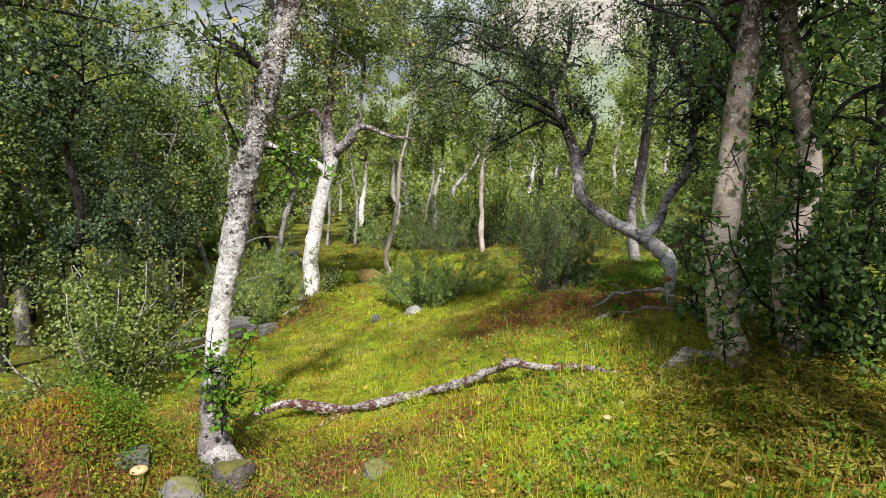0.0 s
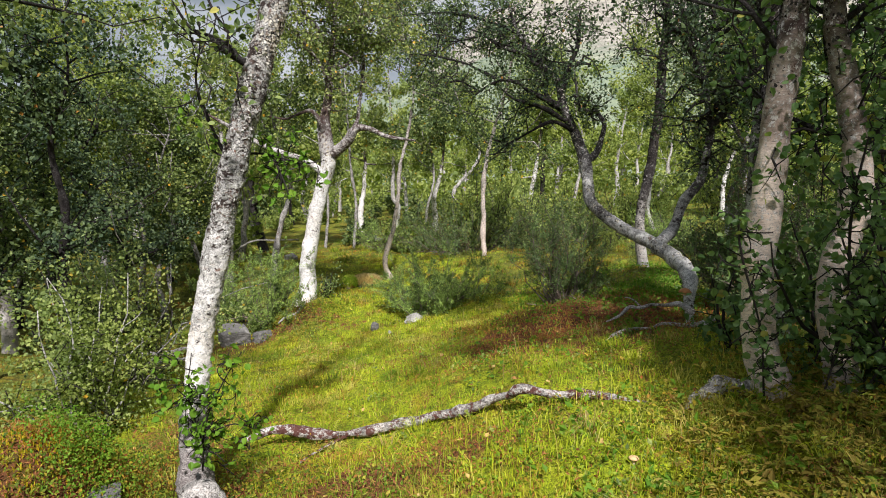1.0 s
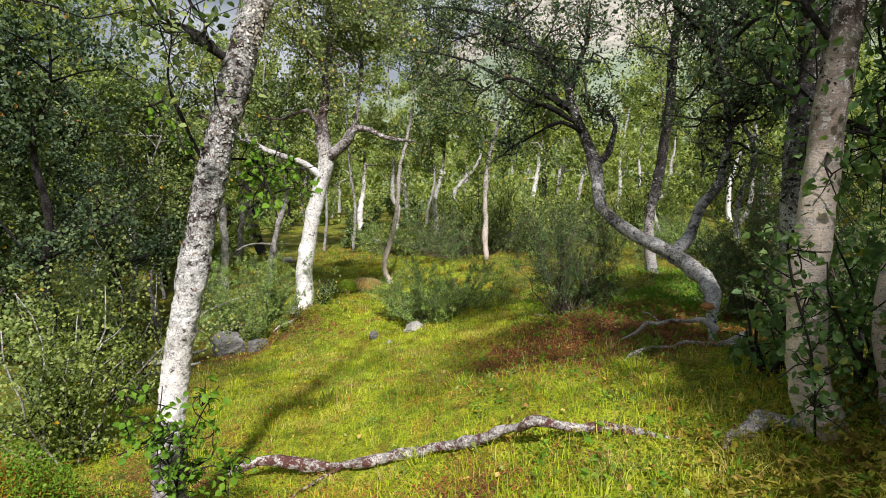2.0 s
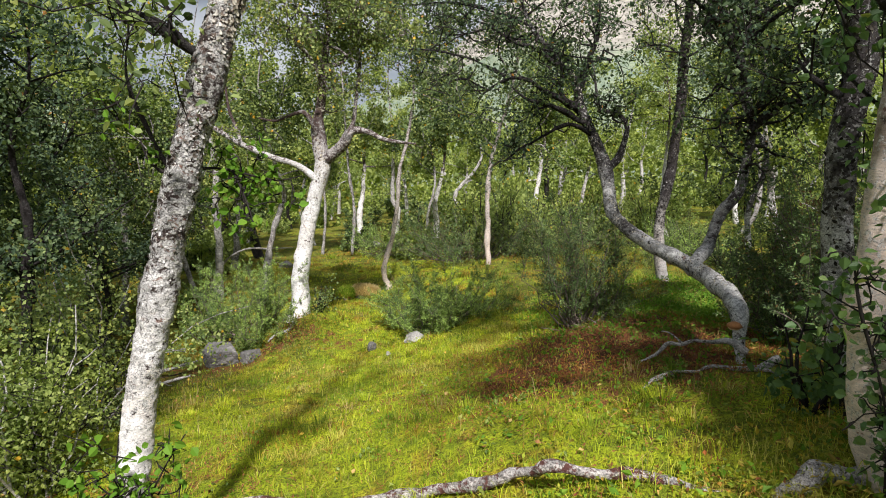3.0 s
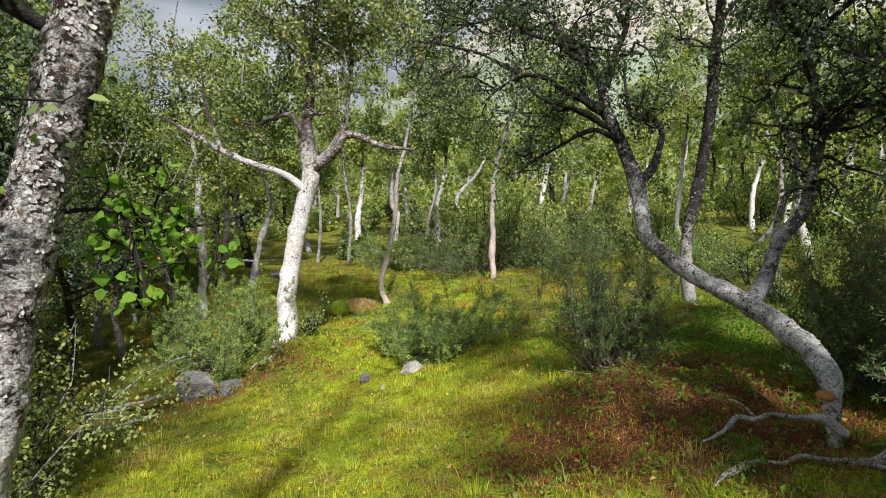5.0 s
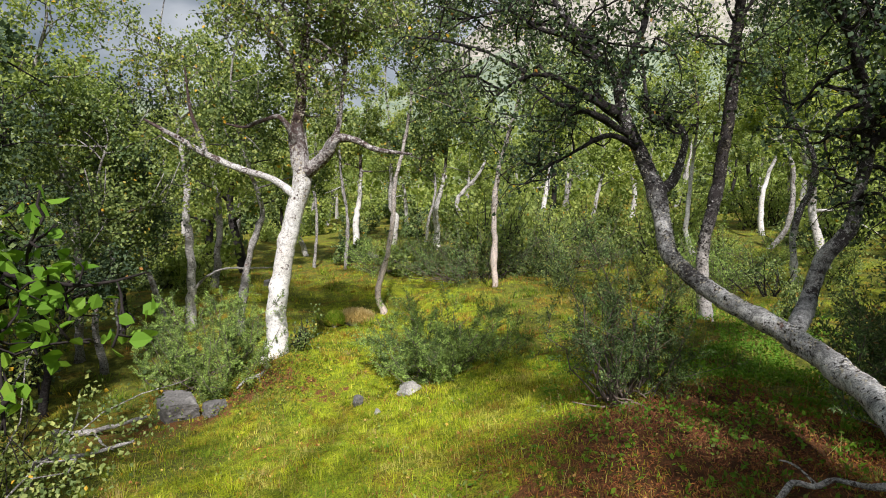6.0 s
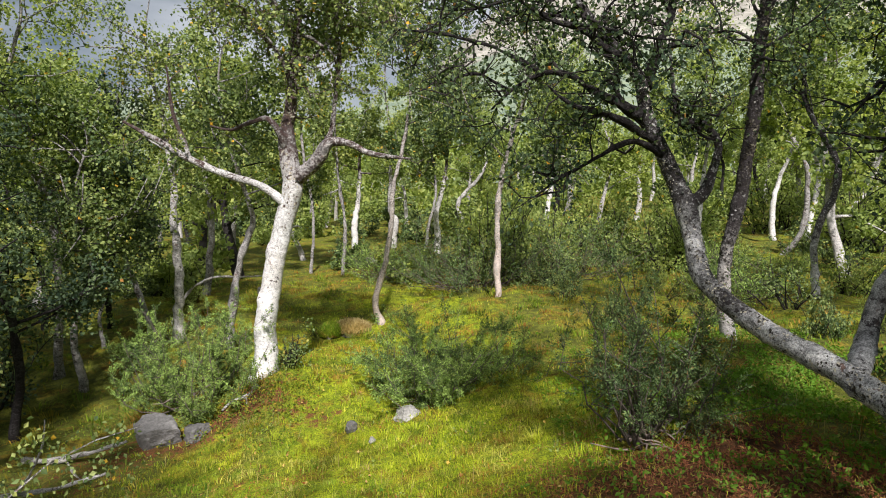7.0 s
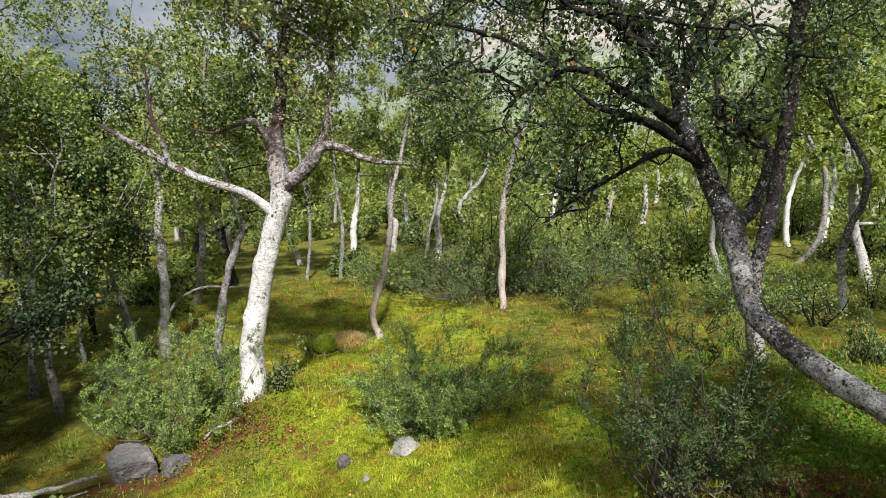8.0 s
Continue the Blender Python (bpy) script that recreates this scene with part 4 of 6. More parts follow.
hero_tree("birch with pinkish tan lower bark and dark flaking top",
          [(1.50, 2.88, 0.05, 0.108), (1.47, 2.90, 0.30, 0.086), (1.42, 2.93, 0.46, 0.080), (1.39, 2.95, 0.66, 0.071), (1.39, 2.97, 0.89, 0.067), (1.43, 3.00, 1.20, 0.066), (1.44, 3.00, 1.47, 0.062), (1.47, 3.00, 1.80, 0.059), (1.50, 3.00, 2.09, 0.052),
           (1.51, 3.00, 2.45, 0.043), (1.48, 3.05, 2.92, 0.032), (1.50, 3.10, 4.0, 0.022), (1.5, 3.1, 5.3, 0.008)],
          [[(1.46, 3.00, 1.77, 0.023), (1.32, 3.00, 1.98, 0.017), (1.26, 3.10, 2.08, 0.014), (1.16, 3.15, 2.10, 0.010), (1.05, 3.2, 2.12, 0.005)],
           [(1.50, 3.00, 2.10, 0.028), (1.65, 2.8, 2.3, 0.022), (1.85, 2.6, 2.4, 0.014), (2.1, 2.5, 2.45, 0.007)],
           [(1.51, 3.00, 2.75, 0.028), (1.38, 2.85, 3.1, 0.022), (1.25, 2.7, 3.35, 0.014), (1.15, 2.6, 3.5, 0.007)],
           [(1.50, 3.05, 2.6, 0.028), (1.6, 3.4, 2.9, 0.022), (1.7, 3.8, 3.1, 0.014), (1.75, 4.2, 3.2, 0.007)],
           # boughs above the view, added to shade the heath and ground behind
           [(1.50, 3.08, 3.4, 0.028), (1.2, 3.3, 3.9, 0.022), (1.0, 3.6, 4.3, 0.014), (0.9, 4.0, 4.5, 0.007)],
           [(1.50, 3.08, 3.2, 0.030), (1.15, 2.7, 3.6, 0.024), (0.75, 2.3, 3.8, 0.016), (0.35, 2.0, 3.9, 0.007)],
           [(1.50, 3.08, 3.3, 0.030), (1.3, 2.6, 3.6, 0.024), (1.15, 2.0, 3.7, 0.016), (1.0, 1.5, 3.7, 0.007)],
           [(1.3, 2.6, 3.6, 0.022), (0.95, 2.1, 3.5, 0.018), (0.65, 1.6, 3.5, 0.013), (0.4, 1.2, 3.5, 0.006)],
           [(1.50, 3.1, 3.9, 0.028), (1.9, 3.4, 4.3, 0.022), (2.3, 3.8, 4.6, 0.014), (2.6, 4.2, 4.7, 0.007)]],
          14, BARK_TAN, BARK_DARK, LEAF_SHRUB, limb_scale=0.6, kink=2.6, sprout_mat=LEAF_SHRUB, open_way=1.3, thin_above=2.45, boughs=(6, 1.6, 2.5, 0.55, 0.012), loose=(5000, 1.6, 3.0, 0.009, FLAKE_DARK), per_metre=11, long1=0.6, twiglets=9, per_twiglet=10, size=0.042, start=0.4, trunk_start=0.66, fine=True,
          extra=[([(1.36, 2.80, 0.35, 0.005), (1.30, 2.75, 0.65, 0.004), (1.22, 2.78, 0.95, 0.006), (1.2, 2.8, 1.1, 0.003)], 30),
                 ([(1.58, 2.75, 0.35, 0.005), (1.60, 2.68, 0.75, 0.004), (1.57, 2.65, 1.15, 0.006), (1.6, 2.62, 1.5, 0.003)], 34)])

hero_tree("twisted birch with tan bark standing close to its neighbour",
          [(1.76, 2.85, 0.05, 0.100), (1.75, 2.85, 0.29, 0.085), (1.72, 2.85, 0.46, 0.071), (1.68, 2.87, 0.68, 0.063), (1.70, 2.90, 0.92, 0.062), (1.76, 2.92, 1.14, 0.053), (1.76, 2.95, 1.47, 0.051), (1.69, 2.98, 1.79, 0.050), (1.66, 3.00, 2.04, 0.043),
           (1.72, 3.00, 2.40, 0.034), (1.84, 3.00, 2.92, 0.027), (1.95, 3.0, 3.8, 0.019), (2.1, 3.0, 5.0, 0.008)],
          [[(1.76, 2.93, 1.40, 0.024), (1.9, 2.85, 1.6, 0.018), (2.1, 2.8, 1.7, 0.012), (2.3, 2.75, 1.75, 0.006)],
           [(1.68, 2.99, 1.95, 0.026), (1.85, 2.8, 2.1, 0.020), (2.0, 2.5, 2.2, 0.014), (2.1, 2.2, 2.25, 0.007)],
           [(1.74, 3.0, 2.5, 0.026), (1.95, 3.2, 2.7, 0.020), (2.2, 3.4, 2.85, 0.014), (2.5, 3.5, 2.95, 0.007)],
           # bough above the view, added to shade the ground behind
           [(1.85, 3.0, 2.95, 0.026), (2.2, 3.3, 3.3, 0.020), (2.6, 3.6, 3.5, 0.014), (2.9, 3.8, 3.6, 0.007)]],
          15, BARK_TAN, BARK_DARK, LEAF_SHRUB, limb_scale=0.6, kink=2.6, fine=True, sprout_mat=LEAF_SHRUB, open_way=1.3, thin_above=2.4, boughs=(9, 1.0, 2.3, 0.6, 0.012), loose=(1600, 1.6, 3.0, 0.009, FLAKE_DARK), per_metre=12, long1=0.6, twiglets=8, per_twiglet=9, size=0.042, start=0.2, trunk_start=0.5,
          extra=[([(1.85, 2.75, 0.30, 0.005), (1.92, 2.65, 0.6, 0.004), (2.0, 2.6, 0.9, 0.006), (2.1, 2.55, 1.2, 0.003)], 36),
                 ([(1.68, 2.72, 0.30, 0.005), (1.78, 2.6, 0.7, 0.004), (1.82, 2.55, 1.0, 0.006), (1.80, 2.5, 1.35, 0.003)], 36)])

hero_tree("knotted grey birch with dark lumpy upper trunk",
          [(2.00, 3.90, 0.10, 0.100), (1.97, 3.90, 0.45, 0.082), (1.91, 3.90, 0.79, 0.074), (1.87, 3.90, 1.02, 0.066), (1.86, 3.90, 1.43, 0.063), (1.88, 3.90, 1.67, 0.063), (1.92, 3.90, 1.93, 0.066), (1.86, 3.90, 2.18, 0.055), (1.80, 3.90, 2.48, 0.041), (1.82, 3.90, 2.92, 0.032), (1.85, 3.90, 3.9, 0.022), (1.9, 3.9, 5.0, 0.010)],
          [[(1.86, 3.90, 1.73, 0.022), (1.80, 3.98, 1.80, 0.016), (1.77, 4.08, 1.88, 0.011), (1.76, 4.16, 1.98, 0.005)],
           [(1.86, 3.90, 2.15, 0.025), (2.0, 4.1, 2.3, 0.020), (2.2, 4.4, 2.4, 0.015), (2.4, 4.8, 2.45, 0.007)],
           [(1.82, 3.90, 2.4, 0.025), (1.75, 4.2, 2.6, 0.020), (1.6, 4.6, 2.75, 0.014), (1.5, 5.0, 2.85, 0.007)],
           # boughs above the view, added for shade beyond the arching birch
           [(1.82, 3.9, 2.9, 0.025), (2.1, 3.7, 3.2, 0.02), (2.4, 3.5, 3.4, 0.014), (2.7, 3.3, 3.5, 0.007)],
           [(1.86, 3.9, 3.8, 0.025), (2.2, 4.4, 4.2, 0.02), (2.5, 5.0, 4.5, 0.014), (2.7, 5.5, 4.6, 0.007)]],
          16, BARK_GREY, BARK_DARK, LEAF_SHADED, open_way=1.0, thin_above=2.3, thin_to=2.4, boughs=(9, 3.0, 4.6, 1.1, 0.018), per_metre=14, long1=0.6, twiglets=9, per_twiglet=10, size=0.044, trunk_start=0.62, rough=0.16, knots=1.1, crook=0.6, loose=(2400, 0.9, 2.8, 0.013, FLAKE_DARK))

hero_tree("slender upright birch, dark bark with a pale foot",
          [(2.97, 9.00, -0.50, 0.106), (2.95, 9.00, -0.27, 0.089), (2.91, 9.00, 0.03, 0.080), (2.85, 9.00, 0.43, 0.071), (2.85, 9.00, 0.85, 0.062), (2.95, 9.00, 1.33, 0.065), (3.01, 9.00, 1.88, 0.062), (3.06, 9.00, 2.38, 0.062), (3.06, 9.00, 2.87, 0.059), (3.10, 9.00, 3.26, 0.054),
           (3.11, 9.00, 3.81, 0.037), (3.08, 9.00, 5.09, 0.012)],
          [[(3.05, 8.96, 2.88, 0.027), (2.94, 8.90, 2.94, 0.017), (2.77, 8.90, 3.03, 0.014), (2.60, 8.90, 3.02, 0.010), (2.51, 8.90, 3.09, 0.005)],
           [(3.09, 9.00, 3.19, 0.027), (3.34, 9.10, 3.51, 0.020), (3.76, 9.20, 3.72, 0.014), (4.18, 9.30, 3.83, 0.007)],
           [(3.10, 9.00, 3.51, 0.027), (2.87, 8.80, 3.83, 0.020), (2.56, 8.60, 4.04, 0.014), (2.19, 8.50, 4.14, 0.007)]],
          17, BARK_STEM, BARK_DARK, LEAF_SHADED, loose=(2200, 0.5, 3.8, 0.017, FLAKE_DARK), boughs=(9, 2.7, 4.1, 1.1, 0.018), per_metre=9, long1=0.6, twiglets=7, per_twiglet=7, size=0.048, start=0.4, trunk_start=0.78)


# ---- birches further off ----
def grown_birch(rng, spine, height, crown_from, n_limbs, reach, trunk_mat, leaf_mat, size, per_twiglet, label, twiglets=6, per_metre=6, step=0.10, sides=8, twig_sides=3):
    """A birch from the low part of its trunk; the rest of it grows on by chance."""
    p = [list(s) for s in spine]
    top = np.array(p[-1][:3]) + np.array([rng.normal() * 0.25, rng.normal() * 0.25, 0])
    r = p[-1][3]
    base = p[0]
    p[0] = [base[0], base[1], base[2] - 0.12, base[3] * 1.5]
    p.insert(1, [base[0], base[1], base[2] + 0.06, base[3] * 1.12])
    z0, z1 = p[-1][2], base[2] + height
    for k in (0.35, 0.7, 1.0):
        if z0 + (z1 - z0) * k > p[-1][2] + 0.1:
            p.append([top[0] + rng.normal() * 0.12, top[1] + rng.normal() * 0.12, z0 + (z1 - z0) * k, max(0.006, r * (1 - 0.92 * k))])
    x, y = base[0], base[1]
    root = thing("birch_tree", (x, y, base[2]), label, "tree", "birches of the wood")
    q = crooked(curve(p, step), 2.6)
    bag = Bag()
    tube(bag, q, sides, 0.14, 0.7)
    limbs = []
    for k in range(n_limbs):
        u = rng.uniform(0, 1) ** 0.8
        h = base[2] + height * (crown_from + (0.96 - crown_from) * u)
        i = int(np.argmin(np.abs(q[:, 2] - h)))
        a = rng.uniform(0, 2 * np.pi)
        way = (math.cos(a), math.sin(a), rng.uniform(0.1, 0.9))
        limbs.append(wander(rng, q[i, :3], way, reach * rng.uniform(0.6, 1.1) * (1.0 - 0.45 * u), 6, 0.28, 0.06, max(0.012, q[i, 3] * 0.5), 0.006))
    for limb in limbs:
        tube(bag, limb[[0, 2, 4, 6]], 4)
    part("trunk", bag, trunk_mat, root)
    spines, spots = foliage(rng, limbs, per_metre, 0.55, twiglets, 0.26, per_twiglet, 0.2, 0.4, 0.02, 0.008, 0.05)
    bag = Bag()
    for s in spines:
        if s[0, 3] > 0.004:
            tube(bag, s[[0, 2, 5]], twig_sides, caps=False)
    part("branchwork", bag, TWIG, root, kind="stuff")
    bag = Bag()
    leaves(bag, spots, size, rng)
    part("crown", bag, leaf_mat, root, kind="stuff", smooth=False)
    return root


SEEN = [  # trunk spines of the trees that stand out, with height, crown start, reach, bark, leaves
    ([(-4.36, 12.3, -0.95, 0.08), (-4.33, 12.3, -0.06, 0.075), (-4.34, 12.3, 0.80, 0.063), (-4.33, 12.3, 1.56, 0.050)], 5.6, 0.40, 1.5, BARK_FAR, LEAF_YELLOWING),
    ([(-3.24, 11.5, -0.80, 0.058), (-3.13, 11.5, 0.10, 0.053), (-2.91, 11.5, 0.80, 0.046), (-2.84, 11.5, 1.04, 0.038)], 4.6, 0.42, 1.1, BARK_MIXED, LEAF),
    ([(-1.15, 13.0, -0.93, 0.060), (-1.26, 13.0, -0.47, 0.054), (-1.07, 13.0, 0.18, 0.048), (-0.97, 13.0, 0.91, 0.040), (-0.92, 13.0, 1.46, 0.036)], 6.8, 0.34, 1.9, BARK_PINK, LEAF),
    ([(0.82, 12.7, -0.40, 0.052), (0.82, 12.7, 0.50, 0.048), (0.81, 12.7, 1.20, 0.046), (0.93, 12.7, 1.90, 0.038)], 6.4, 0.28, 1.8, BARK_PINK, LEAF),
    ([(-3.38, 25.0, -1.1, 0.12), (-3.40, 25.0, -0.08, 0.12), (-3.27, 25.0, 0.64, 0.09)], 5.5, 0.35, 1.7, BARK_WHITE, LEAF_SUNLIT),
    ([(-4.6, 22.0, -1.2, 0.08), (-4.9, 22.0, -0.3, 0.075), (-5.1, 22.0, 0.4, 0.06)], 5.0, 0.35, 1.5, BARK_FAR, LEAF_SUNLIT),
    ([(-0.3, 21.0, -1.0, 0.10), (-0.28, 21.0, -0.1, 0.10), (-0.32, 21.0, 0.5, 0.08)], 5.0, 0.34, 1.6, BARK_WHITE, LEAF_SUNLIT),
    ([(-1.9, 24.0, -1.0, 0.10), (-1.8, 24.0, 0.0, 0.10), (-2.0, 24.0, 0.6, 0.08)], 7.4, 0.32, 1.6, BARK_FAR, LEAF_SUNLIT),
    ([(1.0, 26.0, -0.9, 0.10), (0.6, 26.0, 0.0, 0.09), (0.5, 26.0, 0.7, 0.08)], 5.2, 0.34, 1.7, BARK_FAR, LEAF_SUNLIT),
    ([(2.9, 20.0, -0.6, 0.09), (2.85, 20.0, 0.3, 0.085), (2.9, 20.0, 0.9, 0.07)], 5.0, 0.36, 1.6, BARK_WHITE, LEAF_SUNLIT),
    ([(3.9, 18.0, -0.5, 0.07), (3.8, 18.0, 0.3, 0.065), (3.9, 18.0, 0.9, 0.05)], 4.8, 0.36, 1.5, BARK_FAR, LEAF_SUNLIT),
    ([(4.92, 14.0, -0.30, 0.058), (4.68, 14.0, 0.43, 0.050), (4.68, 14.0, 0.94, 0.043), (4.73, 14.0, 1.83, 0.032)], 4.9, 0.42, 1.3, BARK_WHITE, LEAF_SUNLIT),
    ([(7.25, 15.8, -0.20, 0.059), (7.67, 15.8, 0.46, 0.055), (7.73, 15.8, 1.51, 0.050), (7.55, 15.8, 2.08, 0.038)], 5.0, 0.42, 1.3, BARK_MIXED, LEAF_SUNLIT),
    ([(8.29, 18.0, -0.1, 0.072), (8.20, 18.0, 0.9, 0.065), (8.45, 18.0, 1.88, 0.045)], 5.4, 0.45, 1.4, BARK_WHITE, LEAF_SUNLIT),
    ([(9.15, 18.0, -0.1, 0.072), (9.19, 18.0, 0.6, 0.065), (9.30, 18.0, 1.74, 0.050)], 5.4, 0.42, 1.4, BARK_WHITE, LEAF_SUNLIT),
    ([(9.20, 17.0, 0.0, 0.061), (9.50, 17.0, 0.8, 0.054), (9.84, 17.0, 1.36, 0.042)], 5.0, 0.40, 1.4, BARK_FAR, LEAF_SUNLIT),
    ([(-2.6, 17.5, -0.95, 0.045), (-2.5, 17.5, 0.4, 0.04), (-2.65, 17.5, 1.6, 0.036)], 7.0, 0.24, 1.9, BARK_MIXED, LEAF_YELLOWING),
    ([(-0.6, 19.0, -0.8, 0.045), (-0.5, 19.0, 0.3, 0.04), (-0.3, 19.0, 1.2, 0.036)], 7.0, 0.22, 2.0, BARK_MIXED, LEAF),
    ([(5.75, 8.2, 0.1, 0.10), (5.7, 8.2, 1.0, 0.085), (5.9, 8.2, 2.0, 0.07)], 5.4, 0.42, 1.5, BARK_DARK, LEAF_SHADED),
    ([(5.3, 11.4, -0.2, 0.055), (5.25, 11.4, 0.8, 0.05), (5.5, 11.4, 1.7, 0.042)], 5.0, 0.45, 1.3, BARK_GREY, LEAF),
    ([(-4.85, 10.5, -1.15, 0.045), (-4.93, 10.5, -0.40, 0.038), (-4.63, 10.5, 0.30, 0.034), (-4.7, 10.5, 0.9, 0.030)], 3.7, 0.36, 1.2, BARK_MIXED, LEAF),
    ([(-5.87, 13.0, -0.95, 0.051), (-5.86, 13.0, -0.11, 0.044), (-5.7, 13.0, 0.5, 0.038)], 3.9, 0.32, 1.3, BARK_DARK, LEAF_SHADED),
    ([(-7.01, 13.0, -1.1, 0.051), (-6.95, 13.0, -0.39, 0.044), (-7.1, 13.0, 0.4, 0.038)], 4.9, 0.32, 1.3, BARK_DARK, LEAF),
    ([(-5.42, 12.0, -1.0, 0.030), (-5.47, 12.0, -0.59, 0.026), (-5.36, 12.0, -0.17, 0.022)], 3.3, 0.36, 1.0, BARK_MIXED, LEAF_SHADED),
    ([(-4.91, 12.5, -0.9, 0.054), (-5.17, 12.5, -0.01, 0.045), (-5.28, 12.5, 0.34, 0.034)], 3.7, 0.34, 1.2, BARK_MIXED, LEAF_SHADED),
    ([(-6.11, 8.5, -1.25, 0.098), (-6.08, 8.5, 0.38, 0.072), (-6.16, 8.5, 1.34, 0.060)], 4.1, 0.24, 1.6, BARK_STEM, LEAF_SHADED),
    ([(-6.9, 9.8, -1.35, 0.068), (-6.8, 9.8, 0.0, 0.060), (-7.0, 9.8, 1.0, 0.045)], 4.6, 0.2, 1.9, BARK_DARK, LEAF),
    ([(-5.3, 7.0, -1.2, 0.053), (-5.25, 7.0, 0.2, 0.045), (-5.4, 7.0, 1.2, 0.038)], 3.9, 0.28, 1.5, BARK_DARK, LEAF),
    ([(-5.5, 11.0, -1.1, 0.060), (-5.4, 11.0, 0.6, 0.053), (-5.6, 11.0, 2.0, 0.045)], 5.4, 0.30, 1.9, BARK_MIXED, LEAF_SUNLIT),
    ([(-7.8, 12.0, -1.2, 0.09), (-7.7, 12.0, 0.6, 0.08), (-7.9, 12.0, 2.0, 0.06)], 5.6, 0.28, 2.1, BARK_DARK, LEAF_SUNLIT),
    ([(-5.2, 15.5, -1.0, 0.08), (-5.0, 15.5, 0.6, 0.07), (-5.1, 15.5, 2.0, 0.06)], 5.0, 0.32, 2.0, BARK_MIXED, LEAF_SUNLIT),
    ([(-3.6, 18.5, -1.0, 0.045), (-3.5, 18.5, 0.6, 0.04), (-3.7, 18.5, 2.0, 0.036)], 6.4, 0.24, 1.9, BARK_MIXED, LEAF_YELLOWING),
    ([(-4.3, 7.1, -1.1, 0.06), (-4.4, 7.1, 0.0, 0.05), (-4.3, 7.1, 0.9, 0.045)], 4.1, 0.16, 1.3, BARK_DARK, LEAF_SHADED),
    ([(-4.9, 9.3, -1.3, 0.05), (-4.8, 9.3, -0.4, 0.045), (-5.0, 9.3, 0.6, 0.04)], 4.0, 0.25, 1.2, BARK_DARK, LEAF_SHADED),
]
# leaf tone follows how sun and shade fall on each crown
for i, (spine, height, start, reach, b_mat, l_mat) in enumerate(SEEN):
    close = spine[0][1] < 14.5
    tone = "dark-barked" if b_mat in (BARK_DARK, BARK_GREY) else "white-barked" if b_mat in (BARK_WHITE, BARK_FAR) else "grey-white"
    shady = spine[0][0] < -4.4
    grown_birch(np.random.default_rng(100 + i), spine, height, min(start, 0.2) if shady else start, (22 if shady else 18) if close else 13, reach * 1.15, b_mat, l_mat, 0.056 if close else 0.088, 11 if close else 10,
                tone + " young birch with " + ("dark" if l_mat is LEAF_SHADED else "fresh green") + " leaves in the open wood", 7, 7)

# the wood behind: eight grown birches, then copies of them
rng = np.random.default_rng(5)
PATTERNS = []
for i in range(8):
    spot = (-14 + 4 * i + rng.uniform(-1, 1), 30 + rng.uniform(-2, 4))
    z = float(land(*spot))
    lean = rng.normal(size=2) * 0.18
    spine = [(spot[0], spot[1], z, 0.10), (spot[0] + lean[0], spot[1] + lean[1], z + 0.9, 0.085), (spot[0] + 1.4 * lean[0] + rng.normal() * 0.1, spot[1] + lean[1], z + 1.9, 0.07)]
    PATTERNS.append(grown_birch(rng, spine, rng.uniform(4.8, 6.4), rng.uniform(0.14, 0.26), 17, 1.8, (BARK_FAR, BARK_DARK, BARK_MIXED)[i % 3], (LEAF_SUNLIT, LEAF, LEAF_SUNLIT, LEAF_YELLOWING)[i % 4], 0.10, 9,
                                "pale-barked birch with green crown, deep in the wood", 6, 5, 0.25, 6))
placed = [(p.location.x, p.location.y) for p in PATTERNS] + [(s[0][0][0], s[0][0][1]) for s in SEEN]
count = 0
while count < 54:
    y = 15 + 27 * rng.uniform() ** 1.1
    x = rng.uniform(-1, 1) * (0.85 * y + 4)
    if y < 30 and abs(x + 0.02 * y) < 0.13 * y:
        continue
    if y < 22 and -4 < x < 12 and rng.uniform() < 0.7:
        continue
    if min(math.hypot(x - a, y - b) for a, b in placed) < 1.1 + 0.02 * y:
        continue
    placed.append((x, y))
    k = rng.uniform(0.8, 1.25)
    # even patterns carry the sunlit leaf colour, kept for the bright side
    which = int(rng.integers(4)) * 2 if x > -1 else int(rng.integers(8))
    ob = copy_thing(PATTERNS[which], pose(x, y, float(land(x, y)) - 0.05, 0, 0, rng.uniform(0, 360)))
    ob.scale = (k, k, k * rng.uniform(0.9, 1.15))
    count += 1
# the last two stand out of view, added to shade the hollow
for x, y in [(-8.5, 7.5), (-9.5, 11.0), (-8.2, 14.5), (-11.5, 9.0), (-10.8, 13.5), (7.5, 8.0), (8.5, 11.5), (6.5, 6.0), (10.5, 9.5), (11.0, 13.5), (-8.0, 4.5), (6.8, 13.0), (-6.7, 4.6), (-7.0, 6.2)]:
    ob = copy_thing(PATTERNS[int(rng.integers(8))], pose(x, y, float(land(x, y)) - 0.05, 0, 0, rng.uniform(0, 360)))
    k = rng.uniform(0.85, 1.05)
    ob.scale = (k, k, k)


